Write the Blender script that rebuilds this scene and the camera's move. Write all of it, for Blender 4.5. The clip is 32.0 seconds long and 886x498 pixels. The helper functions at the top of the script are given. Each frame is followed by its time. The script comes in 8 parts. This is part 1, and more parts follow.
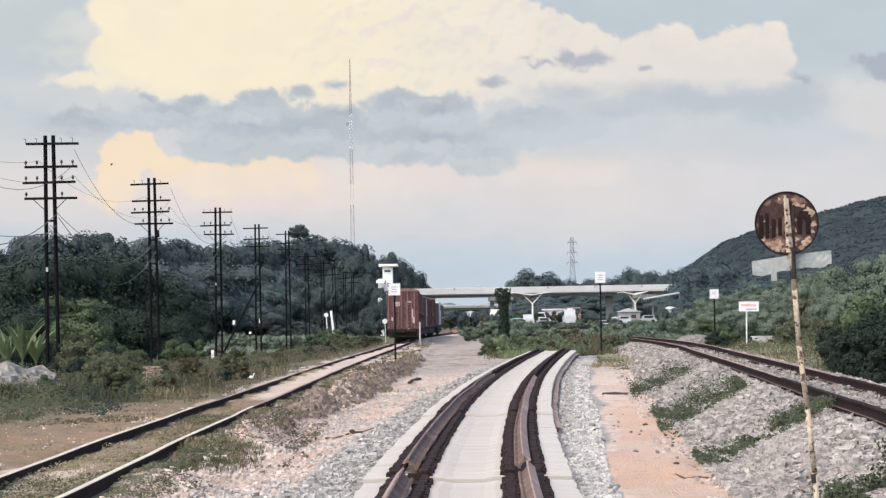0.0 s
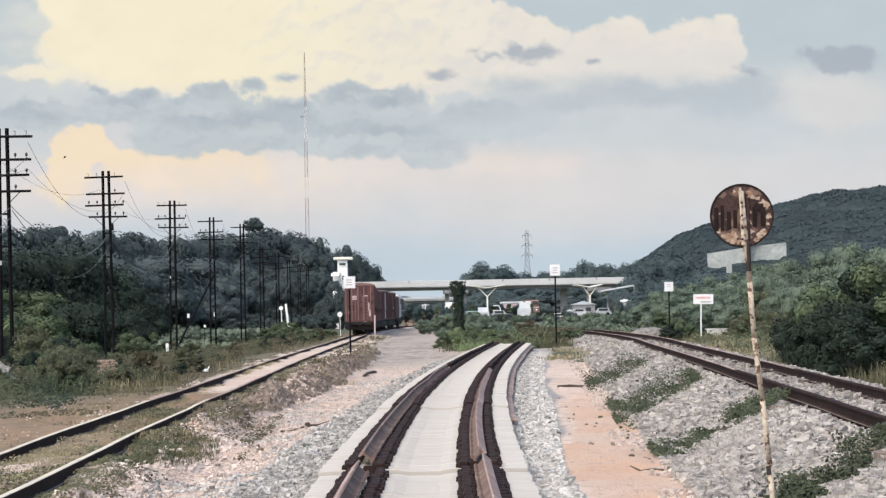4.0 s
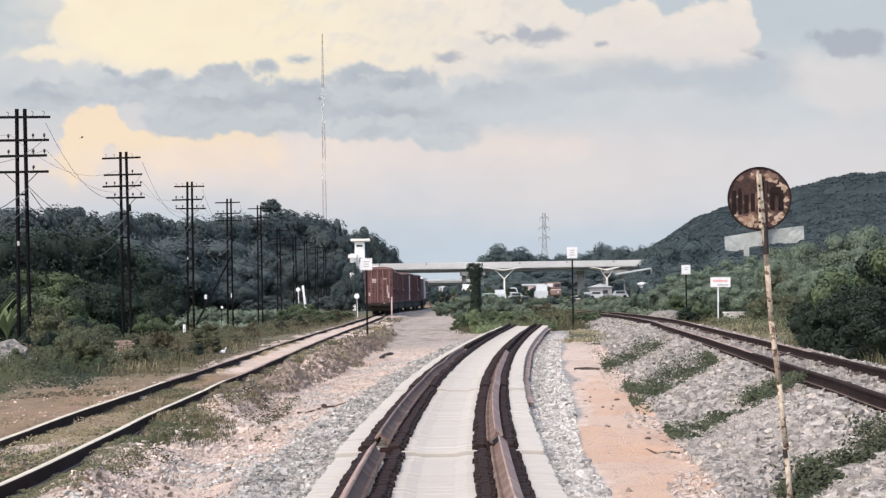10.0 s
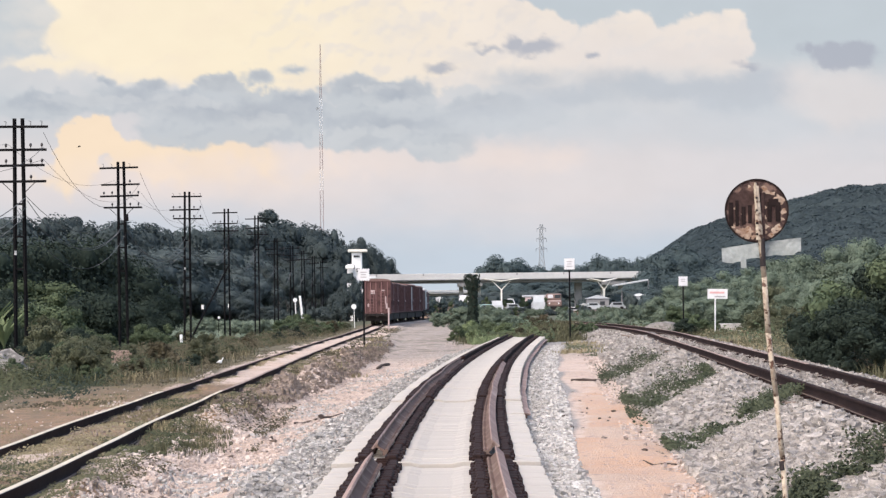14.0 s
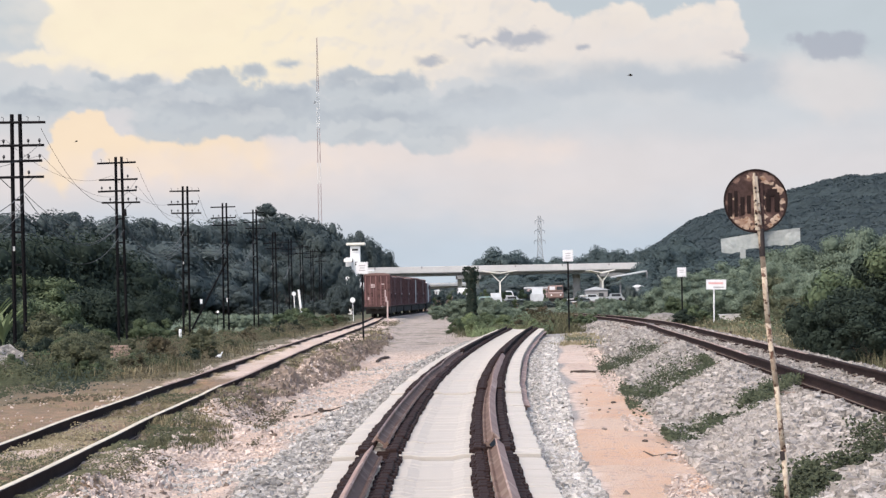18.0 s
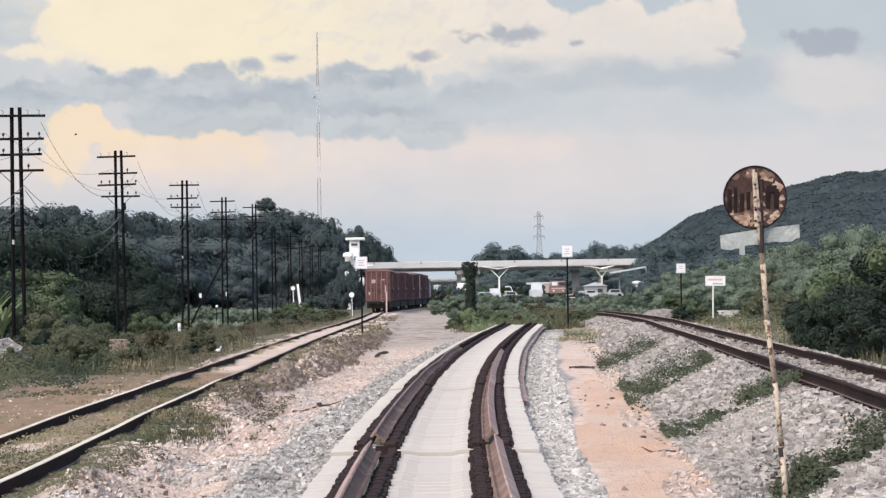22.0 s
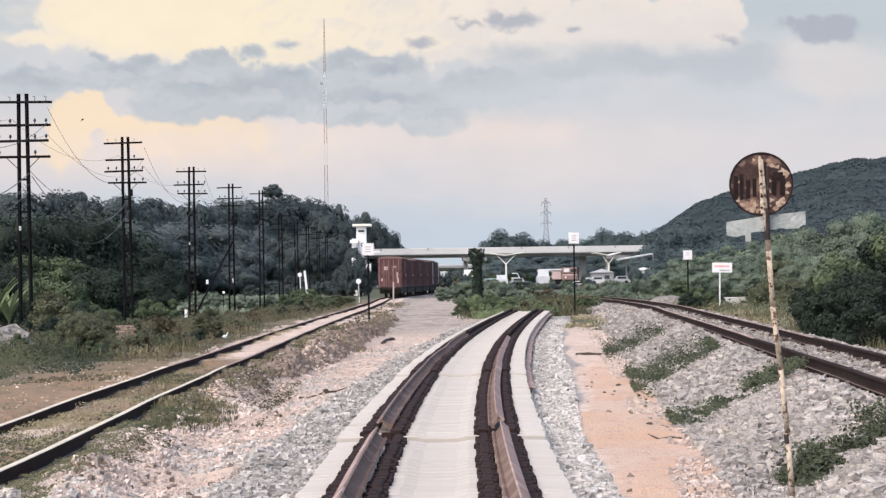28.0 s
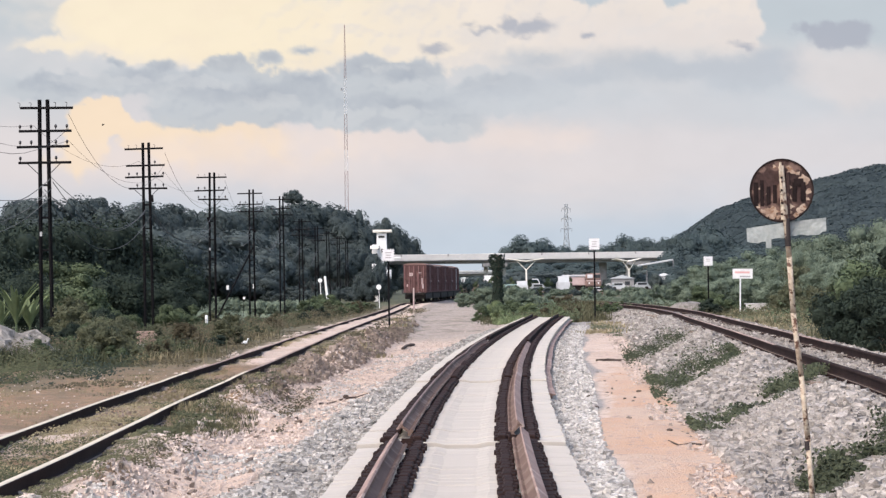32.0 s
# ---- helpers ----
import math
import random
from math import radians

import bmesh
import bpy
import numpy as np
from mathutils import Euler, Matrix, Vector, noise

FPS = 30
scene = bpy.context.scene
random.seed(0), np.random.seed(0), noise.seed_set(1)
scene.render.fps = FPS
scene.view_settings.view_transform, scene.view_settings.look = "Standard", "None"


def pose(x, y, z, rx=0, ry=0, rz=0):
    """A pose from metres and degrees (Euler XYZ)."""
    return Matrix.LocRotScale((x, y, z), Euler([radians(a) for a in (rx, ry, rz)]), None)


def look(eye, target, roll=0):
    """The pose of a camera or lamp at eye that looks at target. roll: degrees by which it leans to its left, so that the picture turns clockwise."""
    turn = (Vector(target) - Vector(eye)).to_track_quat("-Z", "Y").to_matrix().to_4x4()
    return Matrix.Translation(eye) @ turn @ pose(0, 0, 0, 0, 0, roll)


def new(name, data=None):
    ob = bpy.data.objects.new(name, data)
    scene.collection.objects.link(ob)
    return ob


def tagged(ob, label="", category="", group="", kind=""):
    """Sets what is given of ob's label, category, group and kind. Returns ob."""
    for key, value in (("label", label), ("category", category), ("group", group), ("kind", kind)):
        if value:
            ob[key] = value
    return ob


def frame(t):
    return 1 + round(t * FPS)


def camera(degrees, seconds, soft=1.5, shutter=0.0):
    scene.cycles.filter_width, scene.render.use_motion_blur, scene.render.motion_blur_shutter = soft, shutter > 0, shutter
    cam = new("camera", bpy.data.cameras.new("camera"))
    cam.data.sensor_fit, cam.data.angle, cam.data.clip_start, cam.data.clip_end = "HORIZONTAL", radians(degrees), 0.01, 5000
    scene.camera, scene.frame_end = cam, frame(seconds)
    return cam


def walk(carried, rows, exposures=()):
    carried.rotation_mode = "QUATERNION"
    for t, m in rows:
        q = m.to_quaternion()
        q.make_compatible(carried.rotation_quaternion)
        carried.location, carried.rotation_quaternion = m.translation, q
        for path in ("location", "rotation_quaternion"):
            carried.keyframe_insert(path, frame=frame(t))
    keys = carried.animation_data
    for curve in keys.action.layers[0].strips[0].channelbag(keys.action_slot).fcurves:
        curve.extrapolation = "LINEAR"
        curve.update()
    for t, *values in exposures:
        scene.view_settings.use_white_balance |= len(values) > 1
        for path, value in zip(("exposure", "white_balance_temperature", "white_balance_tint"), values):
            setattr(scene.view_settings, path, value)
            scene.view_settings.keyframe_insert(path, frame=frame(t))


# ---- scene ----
# ---- camera: held in the hand by someone who stands still ----
cam = camera(20.0, 32.0, soft=1.35)
EYE = 1.72
ROWS = [  # seconds; sway in metres; pitch, roll and yaw in degrees
    (0.0, 0.0005, -0.0034, 0.0005, 1.5596, 1.0080, 0.0007),
    (0.5, -0.0015, 0.0023, 0.0041, 1.5350, 1.0633, -0.1325),
    (1.0, -0.0013, -0.0005, 0.0000, 1.4379, 1.1083, -0.2647),
    (1.5, 0.0025, -0.0008, -0.0001, 1.3314, 1.1333, -0.4721),
    (2.0, 0.0011, -0.0005, -0.0024, 1.2537, 1.1277, -0.7204),
    (2.5, 0.0019, -0.0007, -0.0020, 1.1835, 1.0887, -1.0059),
    (4.5, -0.0083, -0.0000, -0.0031, 1.5977, 1.0825, -1.0265),
    (5.0, -0.0056, -0.0010, -0.0034, 1.9051, 1.1023, -0.9449),
    (5.5, -0.0009, -0.0017, -0.0016, 2.1924, 1.0657, -0.9054),
    (6.0, 0.0014, -0.0059, -0.0010, 2.2944, 1.0119, -0.9658),
    (6.5, -0.0018, 0.0004, -0.0030, 2.1962, 0.9484, -1.0230),
    (7.0, -0.0078, -0.0043, -0.0020, 1.9201, 0.8806, -1.0102),
    (7.5, -0.0137, -0.0019, -0.0055, 1.6580, 0.8384, -0.9459),
    (8.0, -0.0130, 0.0038, -0.0044, 1.4547, 0.8437, -0.8265),
    (8.5, -0.0063, -0.0022, -0.0059, 1.3337, 0.8884, -0.7085),
    (9.0, -0.0057, 0.0038, -0.0031, 1.2182, 0.9042, -0.6502),
    (9.5, -0.0029, 0.0060, -0.0031, 1.0981, 0.8978, -0.6507),
    (10.0, -0.0057, 0.0073, -0.0029, 0.9791, 0.8566, -0.6414),
    (10.5, -0.0082, 0.0022, -0.0013, 0.8977, 0.8173, -0.5216),
    (11.0, -0.0107, -0.0014, -0.0011, 0.8016, 0.8083, -0.4007),
    (11.5, -0.0114, -0.0001, -0.0039, 0.7974, 0.8294, -0.2975),
    (12.0, -0.0089, 0.0051, -0.0017, 0.8384, 0.8433, -0.2722),
    (12.5, -0.0127, 0.0041, -0.0025, 0.9011, 0.8157, -0.3129),
    (13.0, -0.0110, 0.0006, -0.0024, 0.9975, 0.7517, -0.3990),
    (13.5, -0.0110, 0.0010, 0.0009, 1.1520, 0.7237, -0.5387),
    (14.0, -0.0067, -0.0018, -0.0024, 1.2255, 0.6820, -0.7086),
    (14.5, -0.0062, 0.0001, -0.0023, 1.3275, 0.7435, -0.8303),
    (16.5, -0.0124, -0.0002, -0.0041, 1.1273, 0.8949, -0.9129),
    (17.0, -0.0155, 0.0025, -0.0029, 1.0535, 0.9462, -0.8751),
    (17.5, -0.0114, 0.0059, -0.0055, 1.0204, 1.0184, -0.8049),
    (18.0, -0.0131, 0.0019, -0.0033, 1.0584, 1.0990, -0.7397),
    (18.5, -0.0143, 0.0054, -0.0028, 1.1091, 1.1338, -0.6600),
    (19.0, -0.0071, 0.0047, -0.0029, 1.0873, 1.1359, -0.5763),
    (19.5, -0.0056, 0.0012, -0.0026, 1.0349, 1.1847, -0.4525),
    (20.0, -0.0062, -0.0016, -0.0019, 0.9026, 1.2087, -0.2751),
    (20.5, -0.0060, 0.0031, -0.0017, 0.7854, 1.2032, -0.2147),
    (21.0, -0.0037, 0.0004, -0.0002, 0.7220, 1.1028, -0.2658),
    (21.5, -0.0076, -0.0010, -0.0011, 0.8052, 0.9992, -0.4796),
    (22.0, -0.0136, 0.0000, -0.0036, 0.9485, 0.8561, -0.7604),
    (22.5, -0.0181, -0.0014, -0.0030, 1.1477, 0.7666, -1.0076),
    (23.0, -0.0191, 0.0008, -0.0034, 1.2650, 0.7624, -1.1237),
    (23.5, -0.0189, 0.0008, -0.0013, 1.2457, 0.7999, -1.1027),
    (24.0, -0.0172, 0.0013, -0.0031, 1.1003, 0.8876, -0.9854),
    (24.5, -0.0117, -0.0008, -0.0040, 0.9098, 0.9722, -0.8690),
    (25.0, -0.0107, 0.0013, -0.0014, 0.7411, 0.9982, -0.8007),
    (25.5, -0.0147, 0.0004, -0.0018, 0.6229, 0.9978, -0.8705),
    (27.5, -0.0071, -0.0021, -0.0050, 0.6572, 0.8429, -0.7880),
    (28.0, -0.0059, 0.0022, -0.0030, 0.6429, 0.8213, -0.6032),
    (28.5, -0.0019, -0.0038, -0.0008, 0.5858, 0.8162, -0.2846),
    (29.0, -0.0052, 0.0025, -0.0008, 0.5137, 0.8263, -0.0125),
    (29.5, -0.0075, 0.0049, -0.0016, 0.4632, 0.8452, 0.1663),
    (30.0, -0.0019, 0.0009, -0.0002, 0.4215, 0.8505, 0.2342),
    (30.5, -0.0014, 0.0004, -0.0045, 0.4527, 0.7949, 0.1413),
    (31.0, -0.0032, 0.0039, 0.0020, 0.5927, 0.8627, 0.0297),
    (31.5, -0.0057, 0.0024, -0.0005, 0.7033, 0.7705, -0.0596),
    (32.0, -0.0055, -0.0033, -0.0005, 0.7824, 0.7738, -0.1414),
]
walk(cam, [(t, pose(x, y, EYE + z, 90 + pitch, roll, yaw)) for t, x, y, z, pitch, roll, yaw in ROWS],
     [(0, 1.11, 6500, 9), (2, 1.12, 6500, 8), (5, 1.08, 6500, 7), (9, 1.10, 6550, 9), (12, 1.13, 6600, 12), (18, 1.13, 6570, 11), (24, 1.08, 6550, 10), (28, 1.13, 6580, 12), (32, 1.12, 6580, 12)])

# ---- world, sun ----
world = bpy.data.worlds.new("evening_sky")
scene.world = world
world.use_nodes = True
wn = world.node_tree
sky = wn.nodes.new("ShaderNodeTexSky")
sky.sky_type, sky.sun_disc = "NISHITA", False
sky.sun_elevation, sky.sun_rotation = radians(50), radians(-138)
sky.air_density, sky.dust_density, sky.ozone_density = 1.0, 3.0, 1.0
wn.nodes["Background"].inputs["Strength"].default_value = 0.15
wn.links.new(sky.outputs["Color"], wn.nodes["Background"].inputs["Color"])
sun_data = bpy.data.lights.new("sun", "SUN")
sun_data.energy, sun_data.angle, sun_data.color = 0.9, radians(30), (1.0, 0.93, 0.82)
sun = new("sun", sun_data)
sun.matrix_world = look((-40, -45, 72), (0, 0, 0))
scene.view_settings.exposure = 1.12


# ---- materials ----
def mat(name, a, b, scale=3.0, rough=0.8, metal=0.0, bump=0.2, fine=40.0, spread=0.5, c=None, vary=0.0, coords="Object", through_light=0.0):
    """Two colours mixed by a broad and a fine noise; a third colour for scattered stains; vary: change from piece to piece."""
    m = bpy.data.materials.new(name)
    m.use_nodes = True
    t = m.node_tree
    n, ln = t.nodes, t.links
    bsdf = n["Principled BSDF"]
    co = n.new("ShaderNodeTexCoord")
    broad, grain = n.new("ShaderNodeTexNoise"), n.new("ShaderNodeTexNoise")
    broad.inputs["Scale"].default_value, grain.inputs["Scale"].default_value = scale, fine
    broad.inputs["Detail"].default_value = 5
    grain.inputs["Detail"].default_value = 3
    for node in (broad, grain):
        ln.new(co.outputs[coords], node.inputs["Vector"])
    add = n.new("ShaderNodeMath")
    add.operation = "MULTIPLY_ADD"
    ln.new(grain.outputs["Fac"], add.inputs[0])
    add.inputs[1].default_value = 0.5
    ln.new(broad.outputs["Fac"], add.inputs[2])
    rng = n.new("ShaderNodeMapRange")
    rng.inputs["From Min"].default_value, rng.inputs["From Max"].default_value = 0.75 - spread / 2, 0.75 + spread / 2
    ln.new(add.outputs[0], rng.inputs["Value"])
    mix = n.new("ShaderNodeMix")
    mix.data_type = "RGBA"
    mix.inputs["A"].default_value, mix.inputs["B"].default_value = (*a, 1), (*b, 1)
    ln.new(rng.outputs[0], mix.inputs["Factor"])
    colour = mix.outputs["Result"]
    if c:
        st = n.new("ShaderNodeTexNoise")
        st.inputs["Scale"].default_value, st.inputs["Detail"].default_value = scale * 2.3, 6
        ln.new(co.outputs[coords], st.inputs["Vector"])
        r2 = n.new("ShaderNodeMapRange")
        r2.inputs["From Min"].default_value, r2.inputs["From Max"].default_value = 0.54, 0.62
        ln.new(st.outputs["Fac"], r2.inputs["Value"])
        m2 = n.new("ShaderNodeMix")
        m2.data_type = "RGBA"
        ln.new(r2.outputs[0], m2.inputs["Factor"])
        ln.new(colour, m2.inputs["A"])
        m2.inputs["B"].default_value = (*c, 1)
        colour = m2.outputs["Result"]
    if vary:
        info, geo = n.new("ShaderNodeObjectInfo"), n.new("ShaderNodeNewGeometry")
        s = n.new("ShaderNodeMath")
        s.operation = "ADD"
        ln.new(info.outputs["Random"], s.inputs[0])
        ln.new(geo.outputs["Random Per Island"], s.inputs[1])
        r3 = n.new("ShaderNodeMapRange")
        r3.inputs["From Max"].default_value = 2.0
        r3.inputs["To Min"].default_value, r3.inputs["To Max"].default_value = 1 - vary, 1 + vary
        ln.new(s.outputs[0], r3.inputs["Value"])
        hsv = n.new("ShaderNodeHueSaturation")
        ln.new(r3.outputs[0], hsv.inputs["Value"])
        ln.new(colour, hsv.inputs["Color"])
        colour = hsv.outputs["Color"]
    ln.new(colour, bsdf.inputs["Base Color"])
    bsdf.inputs["Roughness"].default_value, bsdf.inputs["Metallic"].default_value = rough, metal
    bsdf.inputs["Specular IOR Level"].default_value = 0.12 if rough > 0.78 else 0.4
    if bump:
        bp = n.new("ShaderNodeBump")
        bp.inputs["Strength"].default_value, bp.inputs["Distance"].default_value = bump, 0.03
        ln.new(add.outputs[0], bp.inputs["Height"])
        ln.new(bp.outputs["Normal"], bsdf.inputs["Normal"])
    if through_light:
        tr, ms, out = n.new("ShaderNodeBsdfTranslucent"), n.new("ShaderNodeMixShader"), n["Material Output"]
        ln.new(colour, tr.inputs["Color"])
        ms.inputs["Fac"].default_value = through_light
        ln.new(bsdf.outputs[0], ms.inputs[1])
        ln.new(tr.outputs[0], ms.inputs[2])
        ln.new(ms.outputs[0], out.inputs["Surface"])
    return m


M_CONCRETE = mat("new_sleeper_concrete", (0.415, 0.375, 0.328), (0.485, 0.442, 0.390), 2.0, 0.9, bump=0.1, vary=0.07)
M_CLIP = mat("dark_iron_fastening", (0.017, 0.010, 0.009), (0.034, 0.020, 0.018), 8, 0.9, 0.0)
M_RAIL_DARK = mat("dark_rusted_rail", (0.016, 0.008, 0.007), (0.033, 0.019, 0.016), 2, 0.95, 0.0)
M_RAIL_NEW = mat("red_brown_unused_rail", (0.21, 0.142, 0.122), (0.33, 0.238, 0.208), 1.2, 0.9, 0.0, c=(0.39, 0.30, 0.262))
# darker copy of the unused rail's brown, with the web's shade in it
M_RAIL_WEB_SHADE = mat("brown_shaded_rail_web", (0.105, 0.066, 0.053), (0.165, 0.110, 0.089), 1.2, 0.9, 0.0, c=(0.205, 0.148, 0.122))
# cream rail head: the sky's shine on worn steel, put into the colour
M_RAIL_SHINE = mat("worn_rail_head_with_sky_shine", (0.50, 0.42, 0.31), (0.64, 0.55, 0.42), 2, 0.6, 0.0, bump=0.05)
M_SLEEPER_OLD = mat("weathered_sleeper", (0.12, 0.09, 0.075), (0.22, 0.17, 0.14), 3, 0.9)
M_STONE = mat("pale_ballast_stone", (0.152, 0.137, 0.123), (0.358, 0.325, 0.295), 5.0, 0.9, bump=0.3, vary=0.65)
M_STONE_NEW = mat("fresh_bluish_ballast", (0.285, 0.268, 0.248), (0.49, 0.464, 0.432), 5.0, 0.9, bump=0.3, vary=0.65)
M_STONE_WARM = mat("earthy_ballast_stone", (0.41, 0.33, 0.283), (0.58, 0.49, 0.432), 1.5, 0.9, bump=0.3, vary=0.38)
M_POST = mat("dark_old_rail_post", (0.004, 0.004, 0.005), (0.011, 0.010, 0.011), 1.5, 0.9, 0.0)
M_POST_MARK = mat("worn_white_post_band", (0.25, 0.25, 0.26), (0.5, 0.5, 0.5), 5, 0.8)
M_INSULATOR = mat("dark_glazed_insulator", (0.02, 0.02, 0.022), (0.06, 0.05, 0.05), 4, 0.3)
M_WIRE = mat("grey_weathered_cable", (0.025, 0.025, 0.028), (0.06, 0.06, 0.065), 2, 0.8, bump=0)
M_RUST = mat("rusted_sign_back", (0.030, 0.019, 0.018), (0.085, 0.052, 0.046), 5.0, 0.85, 0.0, c=(0.17, 0.11, 0.09), spread=0.5)
M_FLAKE = mat("pale_flaking_primer", (0.20, 0.12, 0.085), (0.50, 0.40, 0.31), 16, 0.9, c=(0.22, 0.12, 0.07))
M_SIGN_DARK = mat("dark_stripe_of_rust", (0.008, 0.006, 0.006), (0.026, 0.016, 0.015), 9, 0.8)
M_SIGN_POLE = mat("flaking_cream_and_rust_pole", (0.24, 0.175, 0.13), (0.54, 0.47, 0.37), 12.0, 0.85, c=(0.10, 0.055, 0.04))
M_SIGN_BAND = mat("black_paint_band", (0.02, 0.018, 0.018), (0.05, 0.04, 0.04), 9, 0.8)
M_PLATE = mat("bent_galvanised_plate", (0.20, 0.222, 0.216), (0.36, 0.38, 0.37), 6.0, 0.8, 0.0)
M_BOARD = mat("white_board_paint", (0.60, 0.59, 0.595), (0.72, 0.71, 0.715), 3, 0.6, bump=0.05)
M_BOARD_RED = mat("faded_red_lettering", (0.60, 0.30, 0.29), (0.68, 0.42, 0.40), 3, 0.7, bump=0)
M_BOARD_GREY = mat("grey_lettering", (0.28, 0.26, 0.26), (0.40, 0.38, 0.38), 3, 0.7, bump=0)
M_WAGON = mat("faded_maroon_wagon_paint", (0.098, 0.052, 0.050), (0.150, 0.084, 0.080), 0.7, 0.85, c=(0.075, 0.044, 0.042))
M_WAGON_BAR = mat("sun_bleached_maroon_bars", (0.19, 0.105, 0.10), (0.27, 0.155, 0.15), 0.9, 0.8)
M_WAGON_ROOF = mat("dusty_wagon_roof", (0.16, 0.10, 0.09), (0.24, 0.16, 0.14), 0.7, 0.8)
M_WAGON_GREY = mat("grey_wagon_door", (0.36, 0.35, 0.35), (0.48, 0.47, 0.46), 0.8, 0.7)
M_UNDER = mat("black_underframe", (0.012, 0.011, 0.011), (0.035, 0.03, 0.028), 1.5, 0.8)
M_WHITE = mat("white_paint", (0.70, 0.70, 0.70), (0.82, 0.82, 0.81), 1.0, 0.6, bump=0.05)
M_POST_PALE = mat("pinkish_concrete_post", (0.40, 0.30, 0.29), (0.50, 0.40, 0.38), 2, 0.8)
M_PINK = mat("sun_faded_pink_plate", (0.42, 0.32, 0.31), (0.52, 0.42, 0.405), 2, 0.7, bump=0.05)
M_ORANGE = mat("orange_locomotive_paint", (0.20, 0.125, 0.105), (0.27, 0.18, 0.155), 1, 0.7)
M_TEAL = mat("pale_teal_paint", (0.30, 0.44, 0.44), (0.40, 0.54, 0.53), 1, 0.6, bump=0.05)
M_GLASS = mat("dark_window_glass", (0.03, 0.035, 0.04), (0.06, 0.065, 0.07), 1, 0.12, bump=0)
M_BRIDGE = mat("pale_bridge_concrete", (0.46, 0.455, 0.45), (0.57, 0.56, 0.55), 0.15, 0.9, fine=2)
M_BRIDGE_DARK = mat("dark_girder_concrete", (0.20, 0.20, 0.20), (0.31, 0.30, 0.295), 0.15, 0.9, fine=2)
M_CANOPY = mat("cream_canopy_steel", (0.66, 0.63, 0.56), (0.76, 0.73, 0.66), 0.6, 0.7)
M_ROOF = mat("grey_corrugated_roof", (0.38, 0.39, 0.40), (0.48, 0.485, 0.49), 0.6, 0.6)
M_STEEL = mat("galvanised_lattice_steel", (0.20, 0.215, 0.23), (0.27, 0.285, 0.30), 0.1, 0.7, 0.0, bump=0)
M_MAST_RED = mat("red_mast_paint", (0.17, 0.12, 0.12), (0.23, 0.17, 0.17), 0.1, 0.7, bump=0)
M_MAST_WHITE = mat("white_mast_paint", (0.44, 0.44, 0.45), (0.52, 0.52, 0.53), 0.1, 0.7, bump=0)
M_BARK = mat("grey_brown_bark", (0.07, 0.055, 0.045), (0.14, 0.11, 0.09), 1.5, 0.95)
M_BARK_PALE = mat("pale_trunk_bark", (0.12, 0.12, 0.12), (0.18, 0.175, 0.17), 1.0, 0.95)
# hill leaves are blued: the haze of distance is in their colour
M_LEAF_HILL = mat("dark_haze_blued_hill_leaves", (0.050, 0.068, 0.074), (0.064, 0.084, 0.088), 0.02, 0.9, bump=0, vary=0.08, through_light=0.3)
M_VERGE = mat("dusty_verge_weeds", (0.038, 0.045, 0.026), (0.074, 0.079, 0.045), 0.7, 0.9, bump=0, vary=0.3, through_light=0.1)
# mist and wood leaves: distance haze put into the base colour
M_LEAF_MIST = mat("haze_paled_leaves", (0.088, 0.110, 0.110), (0.106, 0.131, 0.128), 0.12, 0.9, bump=0, vary=0.1, through_light=0.3)
M_LEAF_WOOD = mat("haze_greyed_wood_leaves", (0.066, 0.085, 0.086), (0.082, 0.103, 0.101), 0.12, 0.9, bump=0, vary=0.12, through_light=0.3)
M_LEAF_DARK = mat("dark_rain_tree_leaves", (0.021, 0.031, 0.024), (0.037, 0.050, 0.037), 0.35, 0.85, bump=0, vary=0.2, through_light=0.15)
# far leaves take a blue haze tint in their base colour
M_LEAF_FAR = mat("haze_blued_far_leaves", (0.062, 0.085, 0.088), (0.076, 0.102, 0.102), 0.05, 0.9, bump=0, vary=0.10, through_light=0.15)
M_LEAF_MID = mat("mid_green_leaves", (0.062, 0.086, 0.050), (0.112, 0.138, 0.076), 0.5, 0.85, bump=0, vary=0.25, through_light=0.15)
M_LEAF_BRIGHT = mat("fresh_green_leaves", (0.12, 0.155, 0.075), (0.18, 0.215, 0.115), 2.4, 0.8, bump=0, vary=0.4, through_light=0.2)
M_LEAF_DULL = mat("dull_olive_leaves", (0.068, 0.076, 0.046), (0.122, 0.124, 0.076), 0.8, 0.85, bump=0, vary=0.3, through_light=0.15)
# greyer, paler copy of the mid green, with haze in its colour
M_LEAF_HAZY = mat("haze_greyed_leaves", (0.112, 0.146, 0.108), (0.172, 0.206, 0.150), 0.25, 0.85, bump=0, vary=0.2, through_light=0.15)
M_LEAF_BROWN = mat("withered_brown_scrub", (0.060, 0.052, 0.033), (0.105, 0.090, 0.058), 0.8, 0.9, bump=0, vary=0.3, through_light=0.15)
M_GRASS_DRY = mat("dry_straw_grass", (0.175, 0.146, 0.090), (0.27, 0.232, 0.145), 1.0, 0.9, bump=0, vary=0.45)
M_GRASS_DARK = mat("dark_weedy_grass", (0.060, 0.061, 0.036), (0.112, 0.105, 0.062), 1.0, 0.9, bump=0, vary=0.5)
M_GRASS_DEAD = mat("grey_dead_grass", (0.12, 0.098, 0.078), (0.225, 0.19, 0.155), 1.0, 0.9, bump=0, vary=0.4)
M_DEAD_WOOD = mat("dark_rotten_wood", (0.045, 0.034, 0.029), (0.10, 0.077, 0.065), 3.0, 0.95, bump=0.4)
M_SPOIL = mat("grey_brown_spoil", (0.155, 0.118, 0.095), (0.31, 0.25, 0.21), 2.5, 0.95, bump=0.6, vary=0.3)
